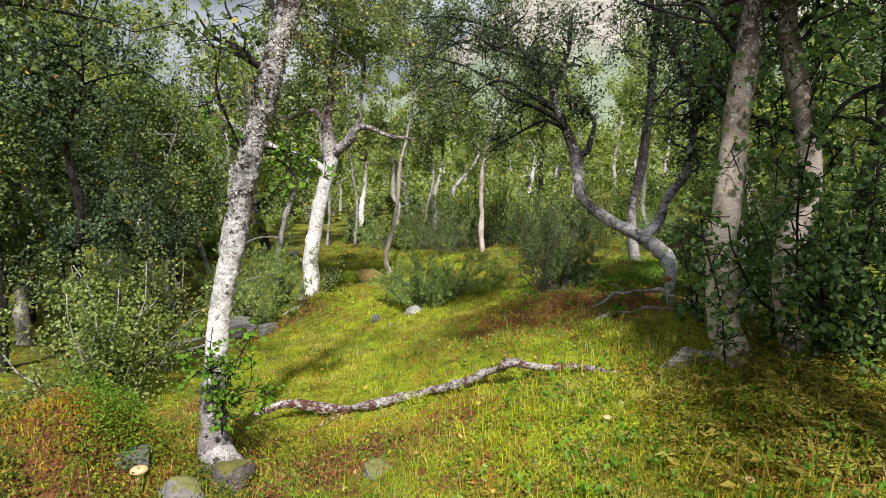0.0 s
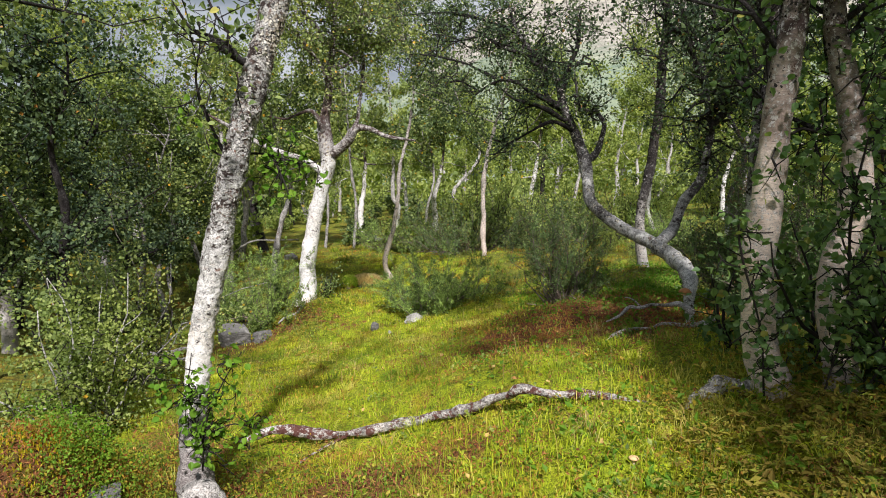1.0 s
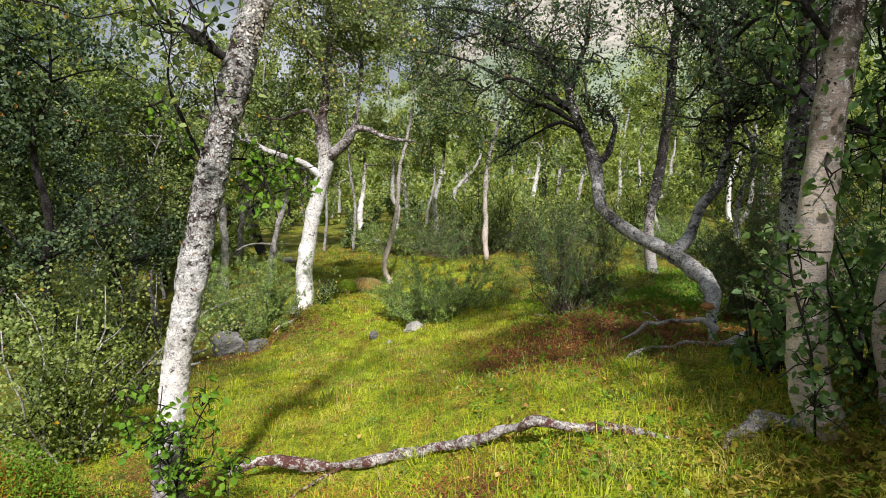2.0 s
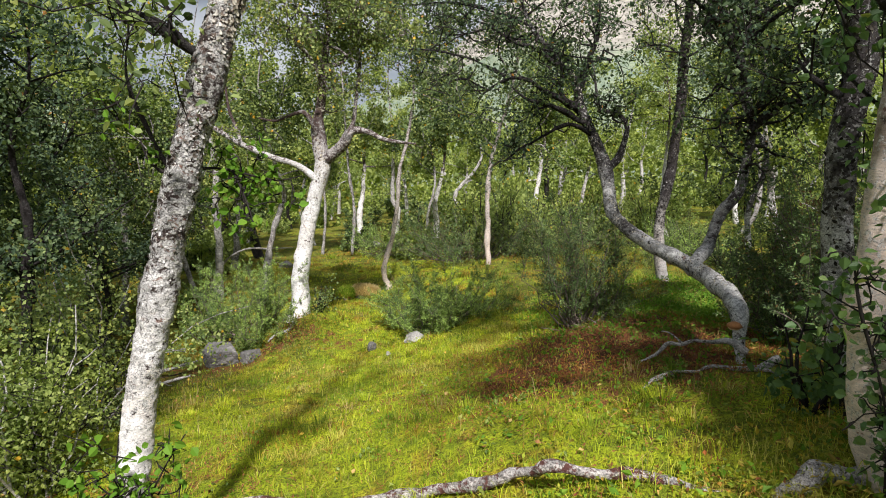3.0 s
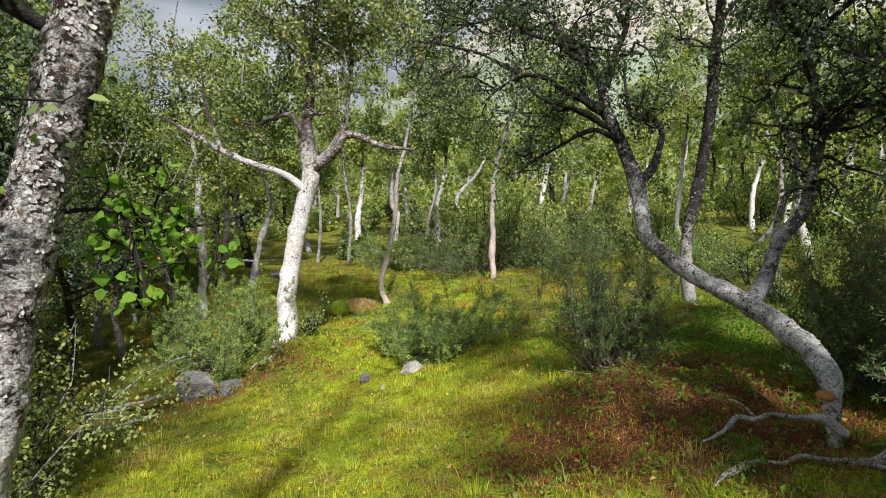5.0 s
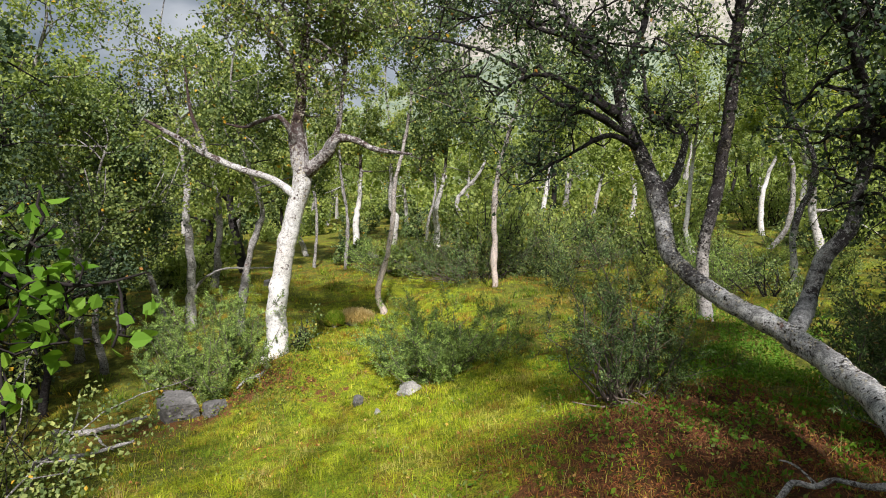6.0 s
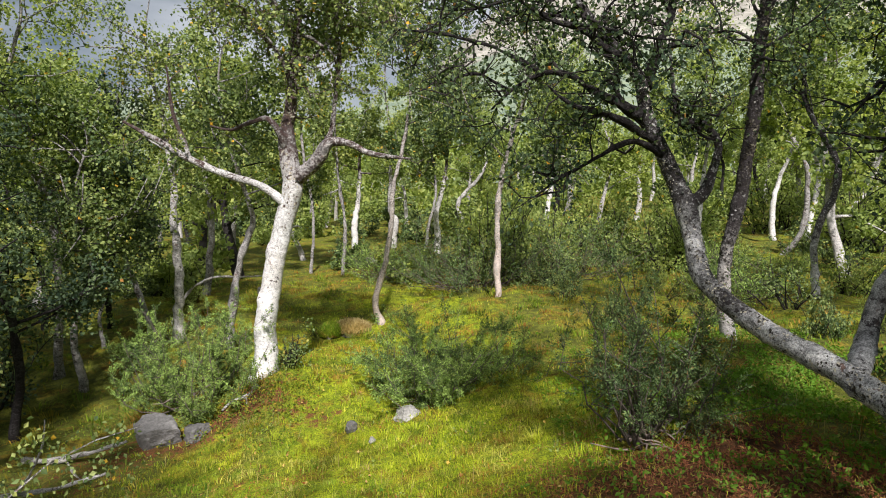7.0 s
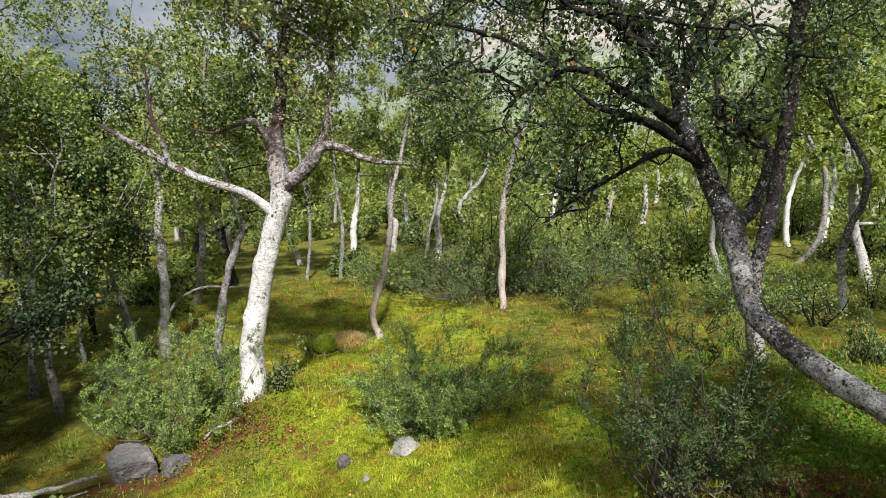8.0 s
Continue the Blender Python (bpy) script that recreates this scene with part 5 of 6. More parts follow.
# the tree over the eye's shoulder, whose leaves hang into view
hero_tree("birch with leafy boughs hanging over the path",
          [(2.15, 0.1, 0.0, 0.11), (2.12, 0.12, 0.8, 0.09), (2.0, 0.2, 1.6, 0.08), (1.95, 0.25, 2.5, 0.065), (1.85, 0.2, 3.4, 0.045), (1.8, 0.1, 4.6, 0.012)],
          [[(2.0, 0.2, 1.75, 0.03), (1.85, 0.6, 1.98, 0.022), (1.75, 1.1, 2.1, 0.015), (1.7, 1.5, 2.12, 0.007)],
           # crown boughs out of view, added to shade the tan birches and heath
           [(1.95, 0.22, 2.2, 0.03), (1.75, 0.2, 2.5, 0.022), (1.55, 0.15, 2.8, 0.015), (1.4, 0.1, 3.0, 0.007)],
           [(1.93, 0.24, 2.6, 0.03), (1.7, 0.8, 2.95, 0.022), (1.35, 1.4, 3.2, 0.015), (1.0, 1.9, 3.3, 0.007)],
           [(1.9, 0.24, 2.8, 0.03), (2.2, 0.6, 3.1, 0.022), (2.5, 1.0, 3.3, 0.015), (2.8, 1.3, 3.4, 0.007)],
           [(1.87, 0.22, 3.2, 0.03), (1.9, -0.1, 3.5, 0.022), (1.9, -0.4, 3.7, 0.015), (1.8, -0.6, 3.8, 0.007)],
           [(1.85, 0.2, 3.4, 0.03), (1.9, 0.7, 3.8, 0.022), (1.9, 1.3, 4.0, 0.015), (1.8, 1.8, 4.1, 0.007)]],
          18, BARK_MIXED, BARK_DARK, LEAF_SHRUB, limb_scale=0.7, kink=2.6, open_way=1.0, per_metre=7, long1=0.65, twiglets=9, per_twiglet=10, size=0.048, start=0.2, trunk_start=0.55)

hero_tree("leafy birch leaning over the shaded hollow",
          [(-3.35, 2.0, -0.55, 0.10), (-3.3, 2.05, 0.3, 0.085), (-3.25, 2.1, 1.2, 0.075), (-3.2, 2.2, 2.2, 0.06), (-3.15, 2.3, 3.2, 0.045), (-3.2, 2.4, 4.8, 0.012)],
          [[(-3.22, 2.15, 1.7, 0.03), (-2.95, 2.8, 2.05, 0.022), (-2.6, 3.6, 2.25, 0.015), (-2.3, 4.3, 2.3, 0.007)],
           [(-3.2, 2.2, 2.2, 0.03), (-2.95, 3.1, 2.5, 0.022), (-2.6, 4.0, 2.65, 0.015), (-2.2, 4.6, 2.7, 0.007)],
           # higher boughs, placed so that they shade the hollow
           [(-3.2, 2.2, 2.5, 0.03), (-3.15, 2.9, 2.9, 0.022), (-3.0, 3.7, 3.15, 0.016), (-2.85, 4.5, 3.3, 0.007)],
           [(-3.16, 2.3, 3.3, 0.03), (-3.0, 2.8, 3.8, 0.022), (-2.8, 3.4, 4.1, 0.015), (-2.7, 4.0, 4.3, 0.007)]],
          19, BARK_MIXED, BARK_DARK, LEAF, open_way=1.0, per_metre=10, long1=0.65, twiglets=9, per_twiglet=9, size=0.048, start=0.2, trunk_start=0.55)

# stands out of view, added only to shade the ground by the arching birch
hero_tree("unseen leafy birch added to shade the ground",
          [(3.0, 3.1, 0.2, 0.09), (3.0, 3.1, 1.0, 0.08), (2.95, 3.15, 2.0, 0.065), (2.9, 3.2, 3.0, 0.045), (2.9, 3.2, 4.6, 0.012)],
          [[(2.95, 3.15, 2.1, 0.03), (2.7, 3.4, 2.5, 0.022), (2.4, 3.7, 2.75, 0.015), (2.1, 4.0, 2.9, 0.007)],
           [(2.93, 3.17, 2.4, 0.03), (2.6, 3.0, 2.8, 0.022), (2.3, 2.9, 3.1, 0.015), (2.0, 2.9, 3.3, 0.007)],
           [(2.92, 3.18, 2.7, 0.03), (3.0, 3.7, 3.1, 0.022), (2.9, 4.2, 3.4, 0.015), (2.8, 4.7, 3.5, 0.007)]],
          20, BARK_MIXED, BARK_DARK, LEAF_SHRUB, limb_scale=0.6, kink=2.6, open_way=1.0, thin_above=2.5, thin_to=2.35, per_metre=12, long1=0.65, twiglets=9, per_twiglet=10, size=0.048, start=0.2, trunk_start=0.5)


def far_woods():
    """The wood's far edge, too deep to tell tree from tree: crowns of leaf sprays on thin stems."""
    rng = np.random.default_rng(77)
    crowns, stems = Bag(), Bag()
    for k in range(300):
        y = 42 + 100 * rng.uniform() ** 1.3
        x = rng.uniform(-0.95, 0.95) * y
        z, h, r = float(land(x, y)) - max(0.0, math.hypot(x, y - 10) - 150) * 0.03, rng.uniform(5.0, 8.0), rng.uniform(1.5, 2.6)
        n = 190
        d = rng.normal(size=(n, 3))
        d /= np.linalg.norm(d, axis=1)[:, None]
        at = np.array([x, y, z + h * 0.58]) + d * rng.uniform(0.35, 1.0, n)[:, None] * (r, r, h * 0.42) + rng.normal(size=(n, 3)) * 0.15
        leaves(crowns, at, 0.5, rng)
        if k % 4 == 0:
            tube(stems, np.array([(x, y, z - 0.1, 0.12), (x + rng.normal() * 0.2, y, z + h * 0.3, 0.11), (x + rng.normal() * 0.4, y, z + h * 0.8, 0.04)]), 4)
    for k in range(240):
        y = 38 + 60 * rng.uniform() ** 1.4
        x = rng.uniform(-0.9, 0.9) * y
        d = rng.normal(size=(80, 3))
        d[:, 2] = np.abs(d[:, 2])
        d /= np.linalg.norm(d, axis=1)[:, None]
        leaves(crowns, np.array([x, y, float(land(x, y))]) + d * rng.uniform(0.3, 1.0, 80)[:, None] * (2.2, 2.2, rng.uniform(1.2, 2.4)), 0.45, rng)
    lone("far_woods", crowns, LEAF_SUNLIT, (0, 0, 0), "green birch wood in the distance", "woods", "stuff", smooth=False)
    lone("far_trunk_row", stems, BARK_FAR, (0, 0, 0), "pale birch trunks in the distance", "trunks", "stuff")


far_woods()


# ---- shrubs ----
def juniper(label, at, radius, height, shoots, seed, mat, needle=0.024, upright=0.5, plumes=9, lean=(0, 0), per_plume=42, dead=0, dead_way=0.0):
    """A juniper: crooked shoots from one foot, each feathered with plumes of needles; dead bare stems low down."""
    rng = np.random.default_rng(seed)
    z = floor_at(*at)
    root = thing("juniper_bush", (at[0], at[1], z), label, "bush", "junipers")
    wood_bag, start, way, long = Bag(), [], [], []
    for k in range(shoots):
        a, u = rng.uniform(0, 2 * np.pi), rng.uniform(0.1, 1) ** 0.6
        end = np.array([math.cos(a) * radius * u + lean[0], math.sin(a) * radius * u * 0.8 + lean[1], height * (1.0 - 0.6 * u * u) * rng.uniform(0.5, 1.05)])
        foot = np.array([at[0], at[1], z - 0.03]) + np.array([math.cos(a), math.sin(a), 0]) * radius * 0.35 * rng.uniform()
        t = np.linspace(0, 1, 7)[:, None]
        bow = np.array([0, 0, -0.30 * height * (1 - upright)])
        line = foot + end * t + bow * np.sin(np.pi * t) + rng.normal(size=(7, 3)) * 0.07 * t
        tube(wood_bag, np.hstack([line, 0.007 * (1 - t) + 0.002]), 4)
        for v in np.append(rng.uniform(0.25, 1.0, plumes - 1) ** 0.75, 1.0):
            i = min(5, int(v * 6))
            axis = line[i + 1] - line[i]
            axis = axis / np.linalg.norm(axis)
            side = rng.normal(size=3)
            d = axis * 0.5 + side / np.linalg.norm(side) * (0.2 if v == 1.0 else 0.9) + np.array([0, 0, 0.40])
            start.append(line[i] + (line[i + 1] - line[i]) * (v * 6 - i))
            way.append(d / np.linalg.norm(d))
            long.append(needle * rng.uniform(4.0, 8.0))
    start, way, long = np.array(start), np.array(way), np.array(long)
    for p, d, m in zip(start[::3], way[::3], long[::3]):
        tube(wood_bag, np.array([[*p, 0.004], [*(p + d * m * 0.8), 0.0015]]), 3, caps=False)
    part("branchwork", wood_bag, TWIG_GREY, root, kind="stuff")
    k = np.repeat(np.arange(len(start)), per_plume)
    t = rng.uniform(0.0, 1.0, len(k))[:, None]
    side = rng.normal(size=(len(k), 3))
    side -= way[k] * (side * way[k]).sum(1)[:, None]
    side /= np.linalg.norm(side, axis=1)[:, None]
    out = long[k][:, None] * 0.15 * (1.1 - t)
    bag = Bag()
    leaves(bag, start[k] + way[k] * long[k][:, None] * t + side * out * rng.uniform(0, 1, (len(k), 1)), needle, rng, slim=0.33, droop=0.0, way=way[k] * 0.7 + side * 0.9)
    part("foliage", bag, mat, root, kind="stuff", smooth=False)
    for m in range(dead):
        a = dead_way + rng.normal() * 0.7
        c = wander(rng, (at[0] + rng.normal() * 0.06, at[1] + rng.normal() * 0.06, z + 0.01), (math.cos(a), math.sin(a), rng.uniform(0.15, 0.7)), radius * rng.uniform(0.5, 0.95), 6, 0.32, -0.02, rng.uniform(0.006, 0.011), 0.003)
        c[:, 2] = np.maximum(c[:, 2], z + 0.015)
        bag = Bag()
        tube(bag, curve(c, 0.04), 6, 0.15)
        part("dead_stem", bag, DEAD_STEM, root, "bare grey-brown stem")
    return root


juniper("spreading juniper bush, sunlit grey-green, beside the white birch", (-2.98, 9.62), 0.90, 1.2, 58, 31, NEEDLE, 0.028, 0.45, 20, per_plume=46, dead=8, dead_way=-1.2)
juniper("low dense juniper bush with brown bare branches on the slope", (-0.10, 9.2), 0.98, 0.95, 58, 32, NEEDLE, 0.028, 0.4, 20, (0.0, 0.1), 46, dead=16, dead_way=-0.75)
juniper("dark upright juniper with bare grey stems at its foot", (1.22, 6.52), 0.42, 1.34, 40, 33, NEEDLE_DARK, 0.026, 0.85, 14, per_plume=34, dead=16, dead_way=-1.2)
juniper("dark juniper in the shade beside the arching birch", (2.66, 4.75), 0.52, 1.4, 54, 34, NEEDLE_DARK, 0.030, 0.85, 13, per_plume=30)
juniper("dense dark juniper behind the fork of the arching birch", (2.78, 5.5), 0.56, 1.3, 56, 40, NEEDLE_DARK, 0.030, 0.8, 14, per_plume=30)
juniper("tall dark juniper behind the arching birch", (3.05, 5.9), 0.6, 1.5, 48, 39, NEEDLE_DARK, 0.032, 0.85, 14, per_plume=20)
juniper("tall juniper thicket in the middle of the wood", (0.45, 14.3), 1.5, 1.25, 70, 35, NEEDLE_DARK, 0.045, 0.6, 13, per_plume=14)
juniper("grey-green juniper thicket between far birches", (-1.2, 16.5), 1.2, 1.0, 55, 36, NEEDLE, 0.05, 0.6, 12, per_plume=14)
juniper("brownish juniper thicket between far birches", (2.5, 15.0), 1.5, 1.4, 66, 37, NEEDLE_DARK, 0.05, 0.7, 13, per_plume=14)
juniper("juniper bush under pale birches", (4.4, 11.8), 0.9, 1.0, 55, 38, NEEDLE, 0.042, 0.7, 13, per_plume=14)


def leafy_shrub(label, at, radius, height, stems, seed, mat, wood_mat, size, per_metre=9, name="birch_shrub", per_twiglet=5, near=True, fine=False, slim_stem=1.0):
    """A shrub of many thin stems with leaves all the way."""
    rng = np.random.default_rng(seed)
    z = floor_at(*at)
    root = thing(name, (at[0], at[1], z), label, "shrub", "leafy shrubs")
    bag, limbs = Bag(), []
    for k in range(stems):
        a = rng.uniform(0, 2 * np.pi)
        way = (math.cos(a) * radius / height, math.sin(a) * radius / height, 1.0)
        q = wander(rng, (at[0] + rng.normal() * radius * 0.2, at[1] + rng.normal() * radius * 0.2, z - 0.04), way, height * rng.uniform(0.55, 1.1), 8, 0.16 if slim_stem == 1.0 else 0.24, 0.06, 0.014 * slim_stem, 0.003)
        limbs.append(q)
        tube(bag, q if near else q[[0, 3, 6, 8]], 5 if near else 3)
    part("stem_clump", bag, wood_mat, root, kind="stuff")
    spines, spots = foliage(rng, limbs, per_metre, 0.30, 4, 0.15, per_twiglet, 0.15, 0.4, 0.05, 0.005, 0.03)
    bag = Bag()
    for s in spines:
        if s[0, 3] > 0.0036:
            tube(bag, s[[0, 2, 5]], 3)
    if near:
        part("branchwork", bag, TWIG, root, kind="stuff")
    bag = Bag()
    leaves(bag, spots, size, rng, slim=0.85 if fine else 0.78, fine=fine)
    part("foliage", bag, mat, root, kind="stuff", smooth=False)
    return root


leafy_shrub("bushy young birch shrub, sunlit leaves and pale twigs", (-2.52, 4.45), 0.5, 1.25, 17, 41, LEAF_SUNLIT, BARK_FAR, 0.030, 17, per_twiglet=8, slim_stem=0.7)
leafy_shrub("tall leafy birch shrub behind the sunlit one", (-3.0, 5.65), 0.5, 1.75, 15, 59, LEAF_YELLOWING, BARK_MIXED, 0.032, 14, per_twiglet=6, slim_stem=0.7)
leafy_shrub("leafy birch shrub in the hollow", (-3.7, 6.3), 0.6, 1.6, 14, 61, LEAF, TWIG, 0.042, 11)
leafy_shrub("low leafy shrub at the foot of the tan birches", (1.95, 3.25), 0.4, 0.9, 9, 42, LEAF_SHRUB, TWIG, 0.048, 8, fine=True)
leafy_shrub("leafy shrub in the shade of the birches", (2.8, 3.4), 0.6, 1.3, 12, 43, LEAF_SHRUB, TWIG, 0.040, 10)
leafy_shrub("dense leafy sprouts round the tan birch trunks", (1.90, 2.74), 0.32, 0.95, 8, 48, LEAF_SHRUB, TWIG, 0.042, 8, fine=True)
leafy_shrub("broad leafy sprouts beside the twisted birch", (2.3, 2.75), 0.4, 1.3, 10, 49, LEAF_SHRUB, TWIG, 0.048, 8, fine=True)
leafy_shrub("thin leafy sprouts at the crooked birch's foot", (1.62, 3.55), 0.3, 0.75, 8, 50, LEAF_SHRUB, TWIG, 0.048, 8, fine=True)
leafy_shrub("small leafy shoots at the white birch's foot", (-1.90, 9.88), 0.12, 0.5, 7, 58, LEAF, TWIG, 0.04, 10)
leafy_shrub("small leafy shrub among dark trunks", (-5.6, 9.9), 0.6, 1.2, 10, 44, LEAF_SHADED, TWIG, 0.05, 9)
leafy_shrub("sapling thicket beyond the arching birch", (4.6, 10.7), 0.5, 0.8, 10, 45, LEAF, TWIG, 0.036, 9)
WILLOW = [leafy_shrub("grey-green willow scrub between far birches", (-2.6, 19.0), 1.0, 1.1, 14, 46, LEAF, TWIG, 0.105, 5, "willow_shrub", 5, False),
          leafy_shrub("bright green sapling scrub between far birches", (4.0, 16.6), 1.0, 1.3, 14, 47, LEAF_SUNLIT, TWIG, 0.105, 5, "willow_shrub", 5, False)]
SAPLING = [leafy_shrub("fresh green sapling scrub under birches", (5.4, 14.4), 0.9, 1.0, 16, 56, LEAF_SUNLIT, TWIG, 0.046, 9, "willow_shrub", 7),
           leafy_shrub("grey-green willow scrub under birches", (2.9, 17.2), 1.0, 1.0, 16, 57, LEAF, TWIG, 0.062, 8, "willow_shrub", 6)]
rng = np.random.default_rng(8)
SCRUB = [(1.6, 17.5), (3.4, 16.2), (5.2, 15.2), (6.3, 13.8), (5.8, 17.6), (7.4, 14.2), (2.6, 18.6), (0.6, 18.2), (-0.4, 15.8), (8.2, 16.4), (4.4, 13.2), (1.9, 13.9), (6.0, 11.6), (-6.5, 15.5), (-5.2, 14.6), (7.0, 10.6)]
for x, y in SCRUB:
    ob = copy_thing(SAPLING[int(x * 7) % 2], pose(x, y, float(land(x, y)) - 0.02, 0, 0, rng.uniform(0, 360)))
    s = rng.uniform(0.6, 0.95)
    ob.scale = (s, s, s * rng.uniform(0.7, 1.0))
for k in range(16):
    y = 13.5 + 8 * rng.uniform()
    x = y * rng.uniform(0.06, 0.62)
    ob = copy_thing(SAPLING[0], pose(x, y, float(land(x, y)) - 0.02, 0, 0, rng.uniform(0, 360)))
    s = rng.uniform(1.2, 1.9)
    ob.scale = (s, s, s * rng.uniform(1.0, 1.4))
for x, y in [(2.1, 10.4), (3.2, 10.1), (2.9, 11.6), (3.9, 8.9), (4.6, 9.2), (1.9, 12.4), (3.4, 12.6)]:
    ob = copy_thing(SAPLING[int(x * 10) % 2], pose(x, y, float(land(x, y)) - 0.02, 0, 0, rng.uniform(0, 360)))
    s = rng.uniform(0.22, 0.36)
    ob.scale = (s, s, s * rng.uniform(1.5, 2.1))
for k in range(48):
    y = 15.5 + 27 * rng.uniform() ** 1.3
    x = rng.uniform(-0.85, 0.85) * y
    if abs(x + 3.0) < 1.8 and y < 27:
        continue
    ob = copy_thing(WILLOW[k % 2], pose(x, y, float(land(x, y)) - 0.02, 0, 0, rng.uniform(0, 360)))
    s = rng.uniform(0.7, 1.3)
    ob.scale = (s, s, s * rng.uniform(0.7, 1.0))

for k in range(32):
    y = rng.uniform(24, 42)
    x = rng.uniform(-0.85, 0.85) * y
    ob = copy_thing(WILLOW[k % 2], pose(x, y, float(land(x, y)) - 0.02, 0, 0, rng.uniform(0, 360)))
    s = rng.uniform(1.3, 1.9)
    ob.scale = (s, s, s * rng.uniform(0.8, 1.1))


# ---- dead wood, roots, stones ----
def wood(name, label, spines, mat, category, seed, group=""):
    rng = np.random.default_rng(seed)
    x, y, z = spines[0][0][:3]
    root = thing(name, (x, y, z), label, category, group)
    for i, s in enumerate(spines):
        bag = Bag()
        tube(bag, crooked(curve(s, 0.02), 2.8), 12, 0.28, 1.2)
        part("stem" if i == 0 else "side_branch", bag, mat, root)
    return root


wood("fallen_branch", "fallen birch branch, white bark with brown scars, lying on moss",
     [[(-1.23, 3.75, -0.30, 0.017), (-1.06, 3.80, -0.25, 0.027), (-0.82, 3.80, -0.27, 0.027), (-0.59, 3.78, -0.27, 0.024), (-0.29, 3.75, -0.19, 0.025), (0.06, 3.60, -0.04, 0.027), (0.32, 3.42, 0.11, 0.028),
       (0.39, 3.33, 0.18, 0.028), (0.57, 3.30, 0.17, 0.023), (0.80, 3.20, 0.19, 0.021), (0.99, 3.05, 0.20, 0.016)],
      [(-0.61, 3.78, -0.28, 0.014), (-0.74, 3.70, -0.32, 0.009), (-0.85, 3.60, -0.36, 0.005)],
      [(-1.10, 3.80, -0.26, 0.012), (-1.20, 3.83, -0.32, 0.009), (-1.32, 3.86, -0.36, 0.005)]], DEADWOOD, "branch", 51)
ROOTS = [("grey birch root rising from the heath", [[(1.73, 4.40, 0.34, 0.019), (1.66, 4.47, 0.39, 0.017), (1.58, 4.52, 0.37, 0.014), (1.50, 4.60, 0.36, 0.016), (1.41, 4.59, 0.33, 0.013), (1.34, 4.62, 0.33, 0.013), (1.26, 4.58, 0.28, 0.009), (1.16, 4.56, 0.24, 0.005)], [(1.42, 4.60, 0.34, 0.009), (1.38, 4.66, 0.38, 0.006), (1.33, 4.70, 0.39, 0.003)]]),
         ("bent grey root beside the arching birch", [[(1.80, 4.20, 0.37, 0.019), (1.70, 4.19, 0.32, 0.017), (1.63, 4.26, 0.29, 0.017), (1.54, 4.25, 0.25, 0.013), (1.47, 4.31, 0.23, 0.011), (1.39, 4.30, 0.19, 0.007)], [(1.68, 4.2, 0.31, 0.011), (1.72, 4.12, 0.28, 0.007), (1.74, 4.05, 0.22, 0.005)]]),
         ("curled grey root end on the moss", [[(1.40, 4.30, 0.17, 0.007), (1.33, 4.34, 0.19, 0.011), (1.25, 4.33, 0.19, 0.013), (1.18, 4.30, 0.17, 0.013), (1.13, 4.29, 0.13, 0.012), (1.06, 4.24, 0.09, 0.007)]]),
         ("lichened root spreading from the tan birch", [[(1.46, 2.93, 0.33, 0.055), (1.36, 2.95, 0.325, 0.036), (1.27, 2.99, 0.335, 0.036), (1.20, 2.96, 0.305, 0.032), (1.13, 2.97, 0.265, 0.018), (1.08, 2.93, 0.22, 0.008)]]),
         ("mossy root at the foot of the leaning birch", [[(-1.20, 3.06, -0.24, 0.085), (-1.09, 2.98, -0.36, 0.068), (-1.03, 2.90, -0.50, 0.050)]]),
         ("pale broken root under the juniper", [[(-2.22, 9.50, -0.76, 0.04), (-2.30, 9.36, -0.83, 0.026), (-2.44, 9.30, -0.88, 0.018), (-2.52, 9.20, -0.95, 0.010)], [(-2.30, 9.36, -0.83, 0.016), (-2.26, 9.22, -0.90, 0.011), (-2.34, 9.12, -0.97, 0.006)]])]
for i, (label, spines) in enumerate(ROOTS):
    spines = [[(a, b, max(c, floor_at(a, b) + 0.016), r) for a, b, c, r in s] if i in (0, 1, 2) else s for s in spines]
    wood("tree_root", label, spines, ROOTWOOD, "root", 60 + i, "exposed roots")
DEAD = [("grey fallen branch on the shaded ground", [[(-4.3, 8.55, -1.21, 0.030), (-4.0, 8.6, -1.23, 0.029), (-3.72, 8.6, -1.17, 0.026), (-3.3, 8.65, -1.05, 0.017)], [(-3.9, 8.6, -1.23, 0.017), (-3.62, 8.3, -1.23, 0.012), (-3.4, 8.1, -1.19, 0.006)]]),
        ("thin dead branch propped among shrubs", [[(-3.95, 7.6, -1.08, 0.022), (-3.72, 7.62, -1.05, 0.019), (-3.56, 7.6, -0.89, 0.012), (-3.42, 7.6, -0.61, 0.007), (-3.38, 7.6, -0.38, 0.004)], [(-3.8, 7.65, -1.08, 0.019), (-3.4, 7.75, -1.05, 0.019), (-3.05, 7.85, -0.98, 0.014)]]),
        ("long pale dead branch behind the juniper", [[(-4.7, 13.0, -0.65, 0.019), (-4.4, 13.0, -0.28, 0.020), (-4.0, 13.0, -0.09, 0.019), (-3.5, 13.0, -0.09, 0.017), (-3.1, 13.0, -0.07, 0.009)], [(-4.65, 13.0, -0.58, 0.016), (-4.8, 13.02, -0.93, 0.019), (-4.85, 13.05, -1.12, 0.03)]]),
        ]
for i, (label, spines) in enumerate(DEAD):
    wood("dead_branch", label, spines, ROOTWOOD, "branch", 70 + i, "dead branches")


